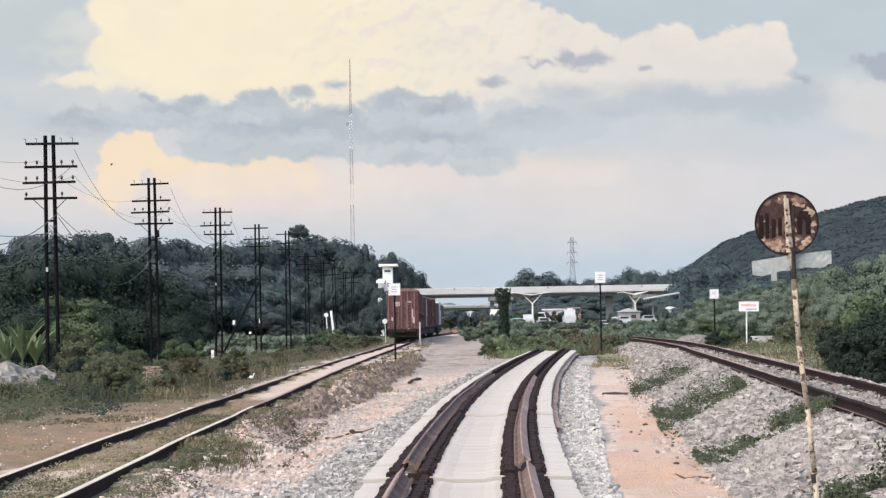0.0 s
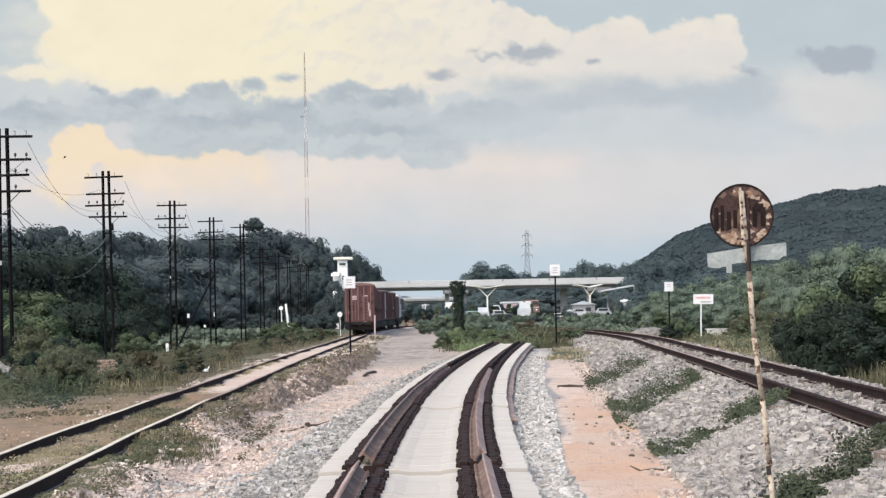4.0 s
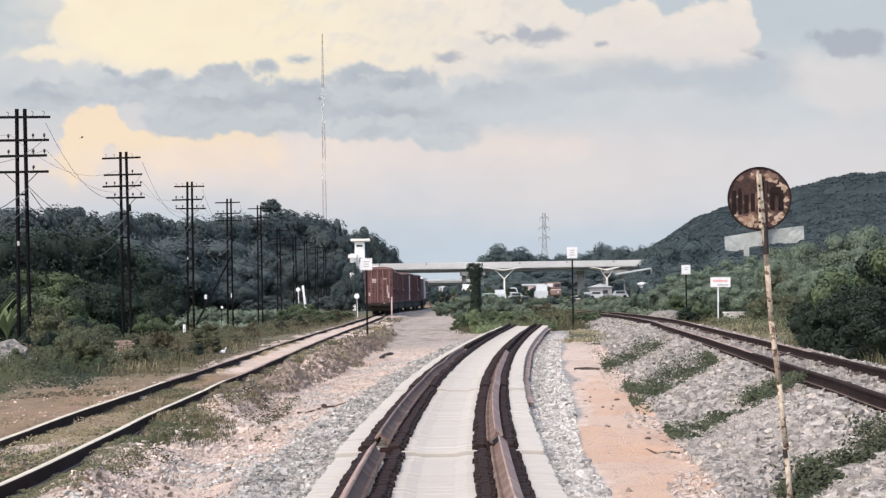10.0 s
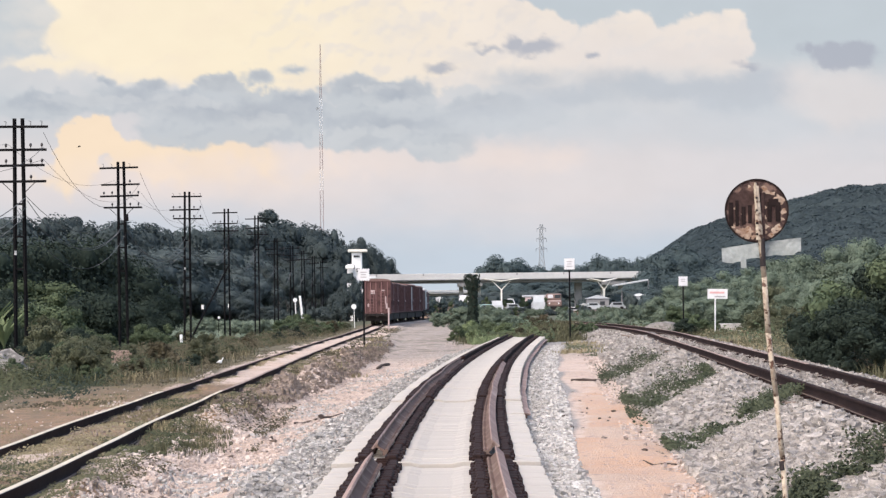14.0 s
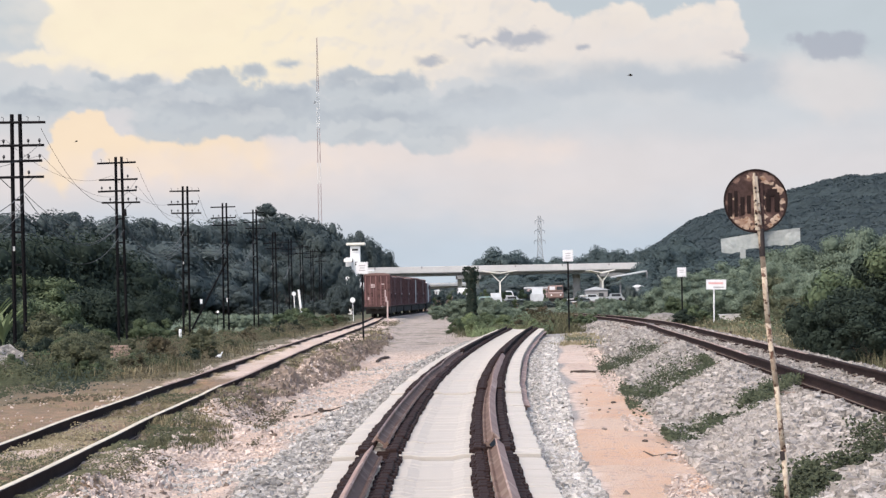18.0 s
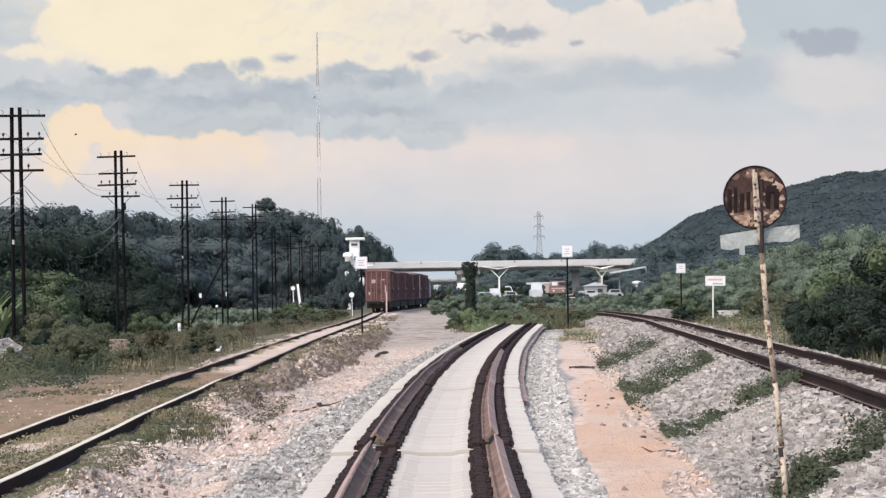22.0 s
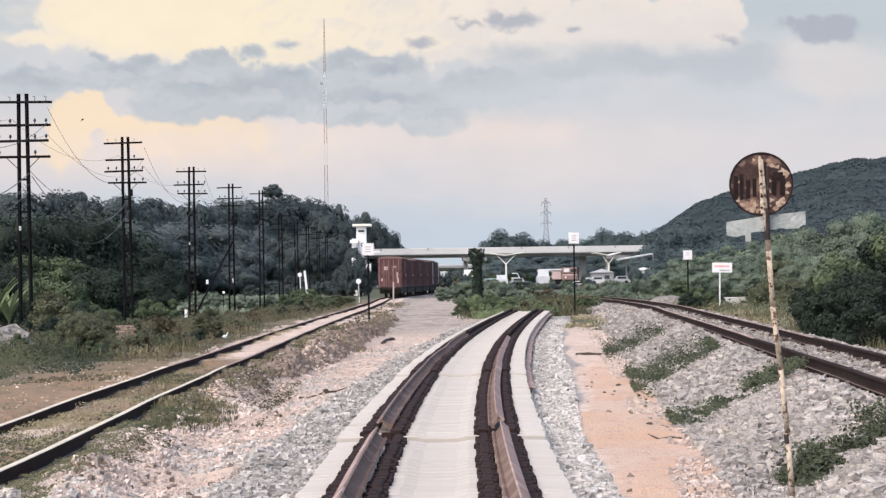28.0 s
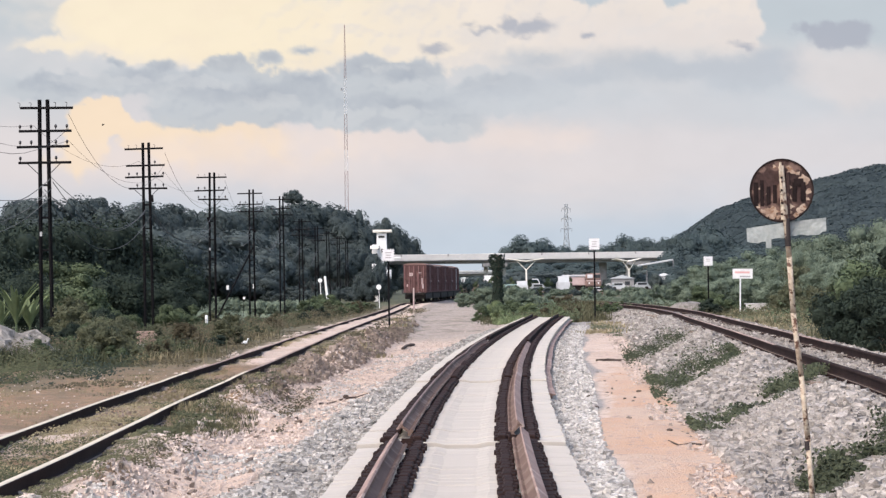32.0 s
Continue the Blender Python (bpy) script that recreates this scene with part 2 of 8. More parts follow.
M_CAR_PALE = mat("dusty_white_car_paint", (0.40, 0.42, 0.43), (0.52, 0.54, 0.55), 0.8, 0.5)
M_CAR_GREY = mat("dusty_silver_car_paint", (0.26, 0.28, 0.29), (0.36, 0.38, 0.39), 0.8, 0.5)
M_MOUND = mat("grey_dry_earth", (0.15, 0.138, 0.122), (0.27, 0.25, 0.225), 2.2, 0.95, bump=0.7, vary=0.1, c=(0.34, 0.31, 0.28))
M_EARTH = mat("brown_earth_heap", (0.125, 0.096, 0.079), (0.23, 0.185, 0.157), 1.5, 0.95, bump=0.5, vary=0.3)
M_WEED = mat("dark_creeping_weed", (0.036, 0.044, 0.027), (0.074, 0.083, 0.050), 3, 0.85, bump=0, vary=0.4, through_light=0.1)
M_CABLE = mat("pale_grey_telephone_cable", (0.06, 0.063, 0.066), (0.12, 0.124, 0.127), 2, 0.8, bump=0)
M_BRICK = mat("weathered_brick", (0.24, 0.165, 0.135), (0.36, 0.26, 0.215), 4, 0.9, vary=0.25)
M_BIRD = mat("dark_feathers", (0.02, 0.02, 0.02), (0.05, 0.045, 0.04), 6, 0.8, bump=0)


# ---- builders ----
def part(name, bm, material, parent=None, label="", smooth=False):
    me = bpy.data.meshes.new(name)
    bm.to_mesh(me)
    bm.free()
    me.materials.append(material)
    if smooth:
        me.shade_smooth()
    ob = new(name, me)
    ob.parent = parent
    return tagged(ob, label)


def thing(name, label, category, m=None, group=""):
    ob = new(name)
    ob.empty_display_size = 0.2
    ob.matrix_basis = m or Matrix()
    return tagged(ob, label, category, group)


def share(name, source, parent, m=None):
    """Another object on the mesh of source."""
    ob = new(name, source.data)
    ob.parent = parent
    ob.matrix_basis = m or Matrix()
    return ob


def box(bm, x, y, z, sx, sy, sz, m=None, bevel=0.0):
    got = bmesh.ops.create_cube(bm, size=1.0, matrix=(m or Matrix()) @ Matrix.Translation((x, y, z)) @ Matrix.Diagonal((sx, sy, sz, 1)))
    if bevel:
        edges = list({e for v in got["verts"] for e in v.link_edges})
        bmesh.ops.bevel(bm, geom=edges, offset=bevel, segments=1, affect="EDGES")
    return bm


def rod(bm, a, b, r0, r1=None, seg=8):
    """A tapered round bar from a to b."""
    a, b = Vector(a), Vector(b)
    d = b - a
    m = Matrix.Translation((a + b) / 2) @ d.to_track_quat("Z", "Y").to_matrix().to_4x4()
    bmesh.ops.create_cone(bm, cap_ends=True, segments=seg, radius1=r0, radius2=r0 if r1 is None else r1, depth=max(d.length, 1e-4), matrix=m)
    return bm


def ball(bm, c, r, sub=1, squash=(1, 1, 1)):
    bmesh.ops.create_icosphere(bm, subdivisions=sub, radius=1.0, matrix=Matrix.Translation(c) @ Matrix.Diagonal((r * squash[0], r * squash[1], r * squash[2], 1)))
    return bm


def sweep(bm, path, profile):
    """A closed (sideways, up) profile carried along a path that runs away along y."""
    rings = []
    for i, p in enumerate(path):
        q0, q1 = Vector(path[max(i - 1, 0)]), Vector(path[min(i + 1, len(path) - 1)])
        d = (q1 - q0).normalized()
        side = Vector((d.y, -d.x, 0)).normalized()
        rings.append([bm.verts.new(Vector(p) + side * s + Vector((0, 0, u))) for s, u in profile])
    k = len(profile)
    for r0, r1 in zip(rings, rings[1:]):
        for j in range(k):
            bm.faces.new((r0[j], r0[(j + 1) % k], r1[(j + 1) % k], r1[j]))
    bm.faces.new(rings[0][::-1])
    bm.faces.new(rings[-1])
    bmesh.ops.recalc_face_normals(bm, faces=bm.faces)
    return bm


def rail_profile(h=0.14, tilt=0.0, foot=0.12, head=0.066):
    pts = [(-foot / 2, 0), (foot / 2, 0), (foot / 2, 0.012), (0.011, 0.03), (0.011, h - 0.036), (head / 2, h - 0.028), (head / 2, h - 0.006), (head / 2 - 0.008, h),
           (-head / 2 + 0.008, h), (-head / 2, h - 0.006), (-head / 2, h - 0.028), (-0.011, h - 0.036), (-0.011, 0.03), (-foot / 2, 0.012)]
    c, s = math.cos(tilt), math.sin(tilt)
    return [(x * c - y * s, x * s + y * c) for x, y in pts]


def from_arrays(name, verts, faces, material, kind="", label="", category="", parent=None, smooth=False):
    me = bpy.data.meshes.new(name)
    me.from_pydata(verts, [], faces)
    me.materials.append(material)
    if smooth:
        me.shade_smooth()
    ob = new(name, me)
    ob.parent = parent
    return tagged(ob, label, category, kind=kind)


# ---- numeric noise ----
def lattice(ix, iy, seed):
    h = (ix.astype(np.int64) * 374761393 + iy.astype(np.int64) * 668265263 + seed * 974634777) & 0x7FFFFFFF
    h = ((h ^ (h >> 13)) * 1274126177) & 0x7FFFFFFF
    return ((h ^ (h >> 16)) & 0xFFFF) / 65535.0


def value_noise(x, y, seed=0):
    ix, iy = np.floor(x), np.floor(y)
    fx, fy = x - ix, y - iy
    fx, fy = fx * fx * (3 - 2 * fx), fy * fy * (3 - 2 * fy)
    a, b = lattice(ix, iy, seed), lattice(ix + 1, iy, seed)
    c, d = lattice(ix, iy + 1, seed), lattice(ix + 1, iy + 1, seed)
    return (a * (1 - fx) + b * fx) * (1 - fy) + (c * (1 - fx) + d * fx) * fy - 0.5


def fbm(x, y, seed=0, octaves=5):
    out, amp = 0.0, 1.0
    for k in range(octaves):
        out = out + amp * value_noise(x * 2 ** k + 17 * k, y * 2 ** k - 9 * k, seed + k)
        amp *= 0.5
    return out


def ramp(a, b, x):
    t = np.clip((x - a) / (b - a), 0, 1)
    return t * t * (3 - 2 * t)


# ---- the plan: lines of the three tracks (sideways place by distance) and the lie of the land ----
def mid_x(y):
    return np.polyval((-2.16e-06, 7.09104e-04, -7.82878e-03, 2.22e-02), np.clip(y, 5, 125)) + 0.06 * np.maximum(y - 125, 0)


def right_x(y):
    y = np.asarray(y, dtype=float)
    return 5.78 + 0.0557 * (y - 30) - 0.0009 * np.maximum(y - 88, 0) ** 2 + 0.0009 * np.maximum(y - 150, 0) ** 2


def left_x(y):
    y = np.asarray(y, dtype=float)
    return -3.97 + 0.74 * ramp(60, 210, y) + 5.1 * ramp(248, 358, y)


def left_z(y):
    return 0.20 - 0.0023 * np.clip(np.asarray(y, dtype=float) - 35, 0, 225)


RIGHT_Z = 0.53


def base_z(y):
    return -0.55 * ramp(70, 260, y)


def edge_off(y):
    """How far the crumbling edge of the old line's bank lies from its middle."""
    y = np.asarray(y, dtype=float)
    return 1.42 + 0.85 * ramp(42, 56, y) + 0.55 * ramp(56, 90, y) + 0.30 * fbm(y * 0.55, y * 0 + 3.7, 66, 4)


GULLIES = (18.8, 28.8, 40.5, 56.5)  # where weeds grow down the ballast bank, by distance at its foot


def gully_phase(x, y):
    """Whole numbers along the gullies that run slantwise down the ballast bank."""
    v = np.log(np.maximum(y, 5.0) / np.clip(1 + 0.115 * (x - right_x(y) + 2.9), 0.6, 2.0))
    return np.interp(v, [2.6] + [math.log(g) for g in GULLIES] + [4.4], [-1, 0, 1, 2, 3, 4])


def ground_z(x, y, rough=True):
    x, y = np.asarray(x, dtype=float), np.asarray(y, dtype=float)
    z = base_z(y)
    # low ground on the far side of the old line
    z = z - 0.75 * ramp(-6.5, -12, x) * ramp(60, 130, y) * (1 - ramp(200, 320, y))
    near = 1 - ramp(110, 200, y)
    lx, lz = left_x(y), left_z(y)
    e = edge_off(y)
    bank = np.where(x > lx, 1 - ramp(e - 0.55, e + 0.05, x - lx), 1 - ramp(1.2, 2.6, lx - x))
    z = z - 0.10 * near * ramp(e - 0.1, e + 0.3, x - lx) * ramp(1.5, 2.3, mid_x(y) - x)
    z = np.maximum(z, z + (lz - 0.15 - z) * bank)
    rx = right_x(y)
    bank = np.where(x < rx, 1 - ramp(1.0, 2.75, rx - x), 1 - ramp(1.1, 2.6, x - rx))
    z = z + (RIGHT_Z - 0.205 - z) * bank * (1 - ramp(130, 200, y))
    spoil = ramp(43, 50, y) * (1 - ramp(64, 92, y))
    z = z + 0.22 * spoil * np.exp(-((x - lx - e + 0.30) / 0.36) ** 2) * ramp(0.80, 1.2, x - lx) * np.clip(0.75 + 1.3 * fbm(x * 1.2, y * 0.35, 58), 0.05, 1.6)
    z = z - 0.13 * np.cos(2 * math.pi * gully_phase(x, y)) * ramp(-2.9, -2.2, x - rx) * (1 - ramp(-1.1, -0.7, x - rx)) * near
    z = z + np.where(x > rx + 1.5, 0.12, 0.0) * ramp(1.5, 5, x - rx) * near
    if rough:
        off = np.abs(x - mid_x(y))
        amount = 0.10 * ramp(0.9, 1.6, off) * np.clip(np.maximum(1 - bank, 0.35), 0, 1)
        z = z + amount * fbm(x * 0.9, y * 0.5, 3) + 0.05 * ramp(0.9, 1.4, off) * fbm(x * 4, y * 3, 8, 3)
        lump = np.exp(-((x - lx - e + 0.28) / 0.30) ** 2)
        z = z + 0.50 * lump * np.maximum(fbm(x * 1.5, y * 0.55, 12) + 0.10, 0) * near
    return z


def gz(x, y):
    return float(ground_z(np.array([x]), np.array([y]))[0])


# ---- ground: one sheet to the horizon ----
def spread(lo, hi, far_lo, far_hi, n):
    """Lines that grow apart from lo out to far_lo and from hi out to far_hi."""
    k = np.arange(1, n + 1) / n
    return lo - (lo - far_lo) * k[::-1] ** 4, hi + (far_hi - hi) * k ** 4


def build_ground():
    xa, xb = spread(-9, 13, -4000, 4000, 34)
    xs = np.concatenate((xa, np.arange(-9, 13.01, 0.14), xb))
    ya, yb = spread(10, 620, -4000, 4700, 24)
    ys = np.concatenate((ya, np.arange(10, 62, 0.26), np.arange(62, 150, 0.9), np.arange(150, 620, 6), yb))
    gx, gy = np.meshgrid(xs, ys)
    z = ground_z(gx, gy)
    me = bpy.data.meshes.new("ground")
    w, h = len(xs), len(ys)
    idx = np.arange(w * h).reshape(h, w)
    quads = np.stack((idx[:-1, :-1], idx[:-1, 1:], idx[1:, 1:], idx[1:, :-1]), -1).reshape(-1, 4)
    me.from_pydata(np.stack((gx, gy, z), -1).reshape(-1, 3).tolist(), [], quads.tolist())
    # what lies where: ballast, grass, orange earth, grey road
    wob = fbm(gx * 0.7, gy * 0.25, 31) * 0.9
    m, rx, lx = mid_x(gy), right_x(gy), left_x(gy)
    o = gx - m
    ballast = np.maximum.reduce([
        (1 - ramp(1.05, 1.4, o + wob * 0.4 - 0.72 * ramp(22, 45, gy))) * ramp(-1.95, -1.3, o + wob * 0.6) * (1 - ramp(112, 120, gy)),
        np.where(gx < rx, 1 - ramp(2.35, 2.8, rx - gx + wob * 0.7), 1 - ramp(1.5, 2.0, gx - rx + wob * 0.3)) * (1 - ramp(150, 220, gy)),
        0.42 * ramp(0.4, 0.7, np.abs(gx - lx)) * np.where(gx < lx, 0.25 + 0.75 * ramp(42, 54, gy), 1.0) * (1 - ramp(0.9, 2.3, np.abs(gx - lx) + wob * 0.9)) * (1 - 0.6 * ramp(60, 200, gy))])
    grass = np.maximum.reduce([
        0.85 * (1 - ramp(0.35, 0.55, np.abs(gx - lx))) * ramp(28, 33, gy) * (1 - ramp(50, 60, gy)), 0.8 * np.exp(-((gx - lx - 1.05) / 0.5) ** 2) * ramp(34, 40, gy + 5 * wob) * (1 - ramp(48, 56, gy + 5 * wob)),
        0.9 * ramp(0.5, 1.2, lx - gx + wob * 0.8) * (0.85 + 0.15 * ramp(40, 60, gy)) + 0.4 * ramp(2.5, 3.5, lx - gx), ramp(1.9, 2.8, gx - rx + wob),
        ramp(112, 118, gy + wob * 5) * ramp(0.0, 1.2, o + 2.5 + wob) * (1 - (1 - ramp(140, 170, gy)) * ramp(1.0, 1.8, o + wob)),
        0.85 * ramp(-0.05, 0.3, wob) * np.exp(-((gx - lx - 0.95) / 0.6) ** 2), 0.95 * ramp(-0.25, 0.15, fbm(gx * 1.3, gy * 0.6, 37)) * np.exp(-((gx - lx - edge_off(gy) + 0.30) / 0.27) ** 2) * (1 - ramp(110, 150, gy)), (1 - ramp(0.30, 0.5, np.abs(gx - lx))) * ramp(-0.25, 0.2, wob) * (0.92 - 0.65 * ramp(44, 54, gy))])
    # dark brown strips of ground along both old rails
    stain = np.exp(-((np.abs(gx - lx) - 0.56) / (0.12 + 0.09 * ramp(45, 90, gy))) ** 2) * (0.75 + 0.5 * fbm(gx, gy * 0.8, 77)) * (0.62 + 0.38 * ramp(26, 46, gy))
    orange = ramp(1.2, 1.55, o + 0.6 * wob - 0.72 * ramp(22, 45, gy)) * (1 - ramp(2.5, 3.0, o)) * (1 - ramp(38, 62, gy)) + 0.8 * ramp(1.5, 2.3, lx - gx) * (1 - ramp(3.5, 5.0, lx - gx + wob)) * (1 - ramp(45, 60, gy))
    road = ramp(55, 105, gy) * ramp(1.5, 2.3, gx - lx) * (1 - np.clip(grass, 0, 1))
    for name, v in (("ballast", ballast), ("grass", np.clip(grass, 0, 1)), ("orange", np.clip(orange, 0, 1)), ("road", road), ("lush", ramp(43, 58, gy + 12 * wob) * ramp(0.5, 0.9, np.abs(gx - lx)) * (1 - 0.35 * (1 - ramp(1.6, 2.8, lx - gx)) * (lx > gx))), ("stain", np.clip(stain, 0, 1))):
        at = me.attributes.new(name, "FLOAT", "POINT")
        at.data.foreach_set("value", v.reshape(-1).astype(np.float32))
    me.shade_smooth()
    mt = bpy.data.materials.new("railway_yard_ground")
    mt.use_nodes = True
    t = mt.node_tree
    n, ln = t.nodes, t.links
    co = n.new("ShaderNodeTexCoord")

    def tex(scale, detail=6):
        x = n.new("ShaderNodeTexNoise")
        x.inputs["Scale"].default_value, x.inputs["Detail"].default_value = scale, detail
        ln.new(co.outputs["Object"], x.inputs["Vector"])
        return x.outputs["Fac"]

    def step(value, a, b):
        x = n.new("ShaderNodeMapRange")
        x.inputs["From Min"].default_value, x.inputs["From Max"].default_value = a, b
        ln.new(value, x.inputs["Value"])
        return x.outputs[0]

    def blend(f, a, b):
        x = n.new("ShaderNodeMix")
        x.data_type = "RGBA"
        for key, v in (("Factor", f), ("A", a), ("B", b)):
            if isinstance(v, tuple):
                x.inputs[key].default_value = (*v, 1)
            else:
                ln.new(v, x.inputs[key])
        return x.outputs["Result"]

    def attr(name):
        x = n.new("ShaderNodeAttribute")
        x.attribute_name = name
        return x.outputs["Fac"]

    def edged(name, noise_out, amount=0.6):
        x = n.new("ShaderNodeMath")
        x.operation = "MULTIPLY_ADD"
        ln.new(noise_out, x.inputs[0])
        x.inputs[1].default_value = amount
        ln.new(attr(name), x.inputs[2])
        return step(x.outputs[0], 0.5 + amount / 2 - 0.18, 0.5 + amount / 2 + 0.18)

    broad, medium, fine, grit = tex(0.35), tex(2.2), tex(9), tex(38, 3)
    earth = blend(step(broad, 0.35, 0.65), (0.51, 0.378, 0.292), (0.59, 0.468, 0.382))
    earth = blend(step(medium, 0.45, 0.75), earth, (0.43, 0.33, 0.267))
    earth = blend(edged("orange", medium, 1.0), earth, blend(step(broad, 0.4, 0.6), (0.50, 0.315, 0.205), (0.50, 0.365, 0.275)))
    earth = blend(step(fine, 0.55, 0.70), earth, (0.33, 0.255, 0.215))
    earth = blend(step(grit, 0.6, 0.7), earth, (0.46, 0.40, 0.36))
    vor = n.new("ShaderNodeTexVoronoi")
    vor.inputs["Scale"].default_value = 17
    ln.new(co.outputs["Object"], vor.inputs["Vector"])
    gravel = blend(step(vor.outputs["Distance"], 0.15, 0.75), (0.39, 0.362, 0.332), (0.175, 0.158, 0.142))
    gravel = blend(step(fine, 0.4, 0.7), gravel, (0.30, 0.275, 0.25))
    straw = blend(step(medium, 0.4, 0.65), (0.275, 0.168, 0.098), (0.175, 0.118, 0.070))
    straw = blend(step(fine, 0.45, 0.7), straw, (0.165, 0.122, 0.07))
    straw = blend(attr("lush"), straw, blend(step(medium, 0.4, 0.65), (0.055, 0.065, 0.033), (0.098, 0.094, 0.052)))
    grey = blend(step(medium, 0.35, 0.65), (0.305, 0.248, 0.202), (0.405, 0.338, 0.285))
    grey = blend(step(fine, 0.5, 0.7), grey, (0.20, 0.165, 0.14))
    grey = blend(step(broad, 0.5, 0.62), grey, (0.185, 0.155, 0.115))
    col = blend(edged("road", fine), earth, grey)
    col = blend(edged("ballast", medium), col, gravel)
    col = blend(edged("grass", fine), col, straw)
    col = blend(edged("stain", fine, 0.5), col, (0.065, 0.044, 0.034))
    bsdf = n["Principled BSDF"]
    ln.new(col, bsdf.inputs["Base Color"])
    bsdf.inputs["Roughness"].default_value = 0.95
    b1 = n.new("ShaderNodeBump")
    b1.inputs["Strength"].default_value, b1.inputs["Distance"].default_value = 0.9, 0.04
    ln.new(grit, b1.inputs["Height"])
    ln.new(b1.outputs["Normal"], bsdf.inputs["Normal"])
    me.materials.append(mt)
    tagged(new("ground", me), "pinkish earth and grey gravel of a railway yard", kind="structure")


build_ground()


# ---- sky: far cloud sheets that drift slowly ----
FAR = 4000.0
PER = FAR / 4446.0  # metres for one unit of the cloud plan


def blobs(x, y, rows):
    out = np.full(x.shape, -9.0)
    for cx, cy, rx, ry in rows:
        d = 1 - np.sqrt(((x - cx) / rx) ** 2 + ((y - cy) / ry) ** 2)
        out = np.maximum(out, d * min(rx, ry) / 60.0)
    return out


def lay(c, f, rgb):
    return c * (1 - f[..., None]) + np.array(rgb) * f[..., None]


def cloud_colours(x, y):
    """Colour of the evening sky over a plan in which y grows downwards and the horizon lies at 562."""
    wx = x + 15 * fbm(x / 60, y / 50, 1) + 9 * fbm(x / 16, y / 14, 5)
    wy = y + 15 * fbm(x / 60, y / 50, 2) + 9 * fbm(x / 16, y / 14, 6)
    soft = fbm(x / 160, y / 60, 9)
    puff = 0.5 - np.abs(fbm(x / 75, y / 62, 71, 4)) * 2
    lit = (0.5 - np.abs(fbm((x - 5) / 75, (y - 7) / 62, 71, 4)) * 2) - puff
    c = lay(np.zeros((*x.shape, 3)), np.ones(x.shape), (0.56, 0.63, 0.68))
    c = lay(c, 0.5 * ramp(250, 0, x) * ramp(200, 0, y), (0.67, 0.69, 0.69))
    c = lay(c, ramp(130, 330, y + 60 * soft), (0.775, 0.735, 0.74))
    c = lay(c, ramp(345, 480, y + 40 * soft) * 0.92, (0.562, 0.66, 0.76))
    c = lay(c, 0.7 * ramp(480, 590, y), (0.61, 0.705, 0.795))
    c = lay(c, 0.35 * ramp(900, 1500, x) * ramp(120, 260, y) * (1 - ramp(380, 470, y)), (0.66, 0.70, 0.76))
    # great cumulus, cream to the upper left, pinker to the right and below
    f = blobs(wx, wy, [(150, 55, 70, 34), (120, 95, 60, 22), (200, 60, 60, 60)]) + 0.2 * puff
    c = lay(c, 0.55 * ramp(-0.25, 0.45, f), (0.86, 0.81, 0.74))
    f = blobs(wx, wy, [(520, 25, 365, 135), (300, 100, 152, 66), (190, 143, 108, 15), (860, 50, 120, 78), (955, 82, 100, 68), (1035, 100, 80, 62), (1158, 104, 66, 60), (1200, 96, 44, 52), (1325, 104, 70, 58),
                       (1372, 96, 36, 54), (1255, 124, 90, 54), (640, 146, 480, 48), (1150, 150, 260, 46), (330, -60, 220, 80), (540, -120, 330, 120)]) + 0.10 * puff
    body = np.array((0.985, 0.885, 0.685)) * np.ones((*x.shape, 1))
    body = lay(body, 0.8 * ramp(520, 1050, x + 0.4 * y), (0.875, 0.81, 0.76))
    body = lay(body, 0.6 * ramp(0.0, 0.3, fbm(wx / 90, wy / 60, 21)) * ramp(450, 900, x), (0.80, 0.765, 0.735))
    body = lay(body, 0.5 * ramp(-0.05, 0.3, fbm(wx / 60, wy / 45, 22)) * (1 - ramp(560, 900, x)), (0.965, 0.855, 0.675))
    body = lay(body, 0.7 * ramp(900, 1150, x) * ramp(20, 120, y), (0.80, 0.755, 0.735))
    body = lay(body, 0.75 * ramp(-0.1, 0.5, 0.32 - f) * ramp(40, 150, y), (0.83, 0.79, 0.76))
    body = lay(body, 0.55 * ramp(0.0, 0.5, lit * 1.5) * ramp(420, 700, x), (0.79, 0.76, 0.74))
    edge = ramp(-0.06, 0.10, f)
    edge = edge * (1 - 0.75 * ramp(125, 195, y + 30 * soft) * ramp(880, 1020, x))
    c = c * (1 - edge[..., None]) + body * edge[..., None]
    c = lay(c, 0.55 * ramp(-0.8, 0.1, f) * (1 - edge) * ramp(90, 170, y), (0.78, 0.76, 0.76))
    # warm bank under the grey layer
    f = blobs(wx, wy, [(236, 288, 60, 46), (215, 275, 40, 34), (330, 312, 130, 40), (470, 305, 120, 28), (215, 325, 60, 44)]) + 0.45 * puff
    c = lay(c, 0.95 * ramp(-0.03 - 0.3 * ramp(330, 420, x) - 0.2 * ramp(310, 360, y), 0.13 + 0.25 * ramp(330, 420, x) + 0.2 * ramp(310, 360, y), f), (0.975, 0.80, 0.60))
    f = blobs(wx, wy, [(660, 310, 240, 42), (960, 300, 130, 36), (1060, 300, 60, 30), (430, 340, 280, 50)])
    c = lay(c, 0.55 * ramp(-0.15, 0.5, f), (0.90, 0.785, 0.725))
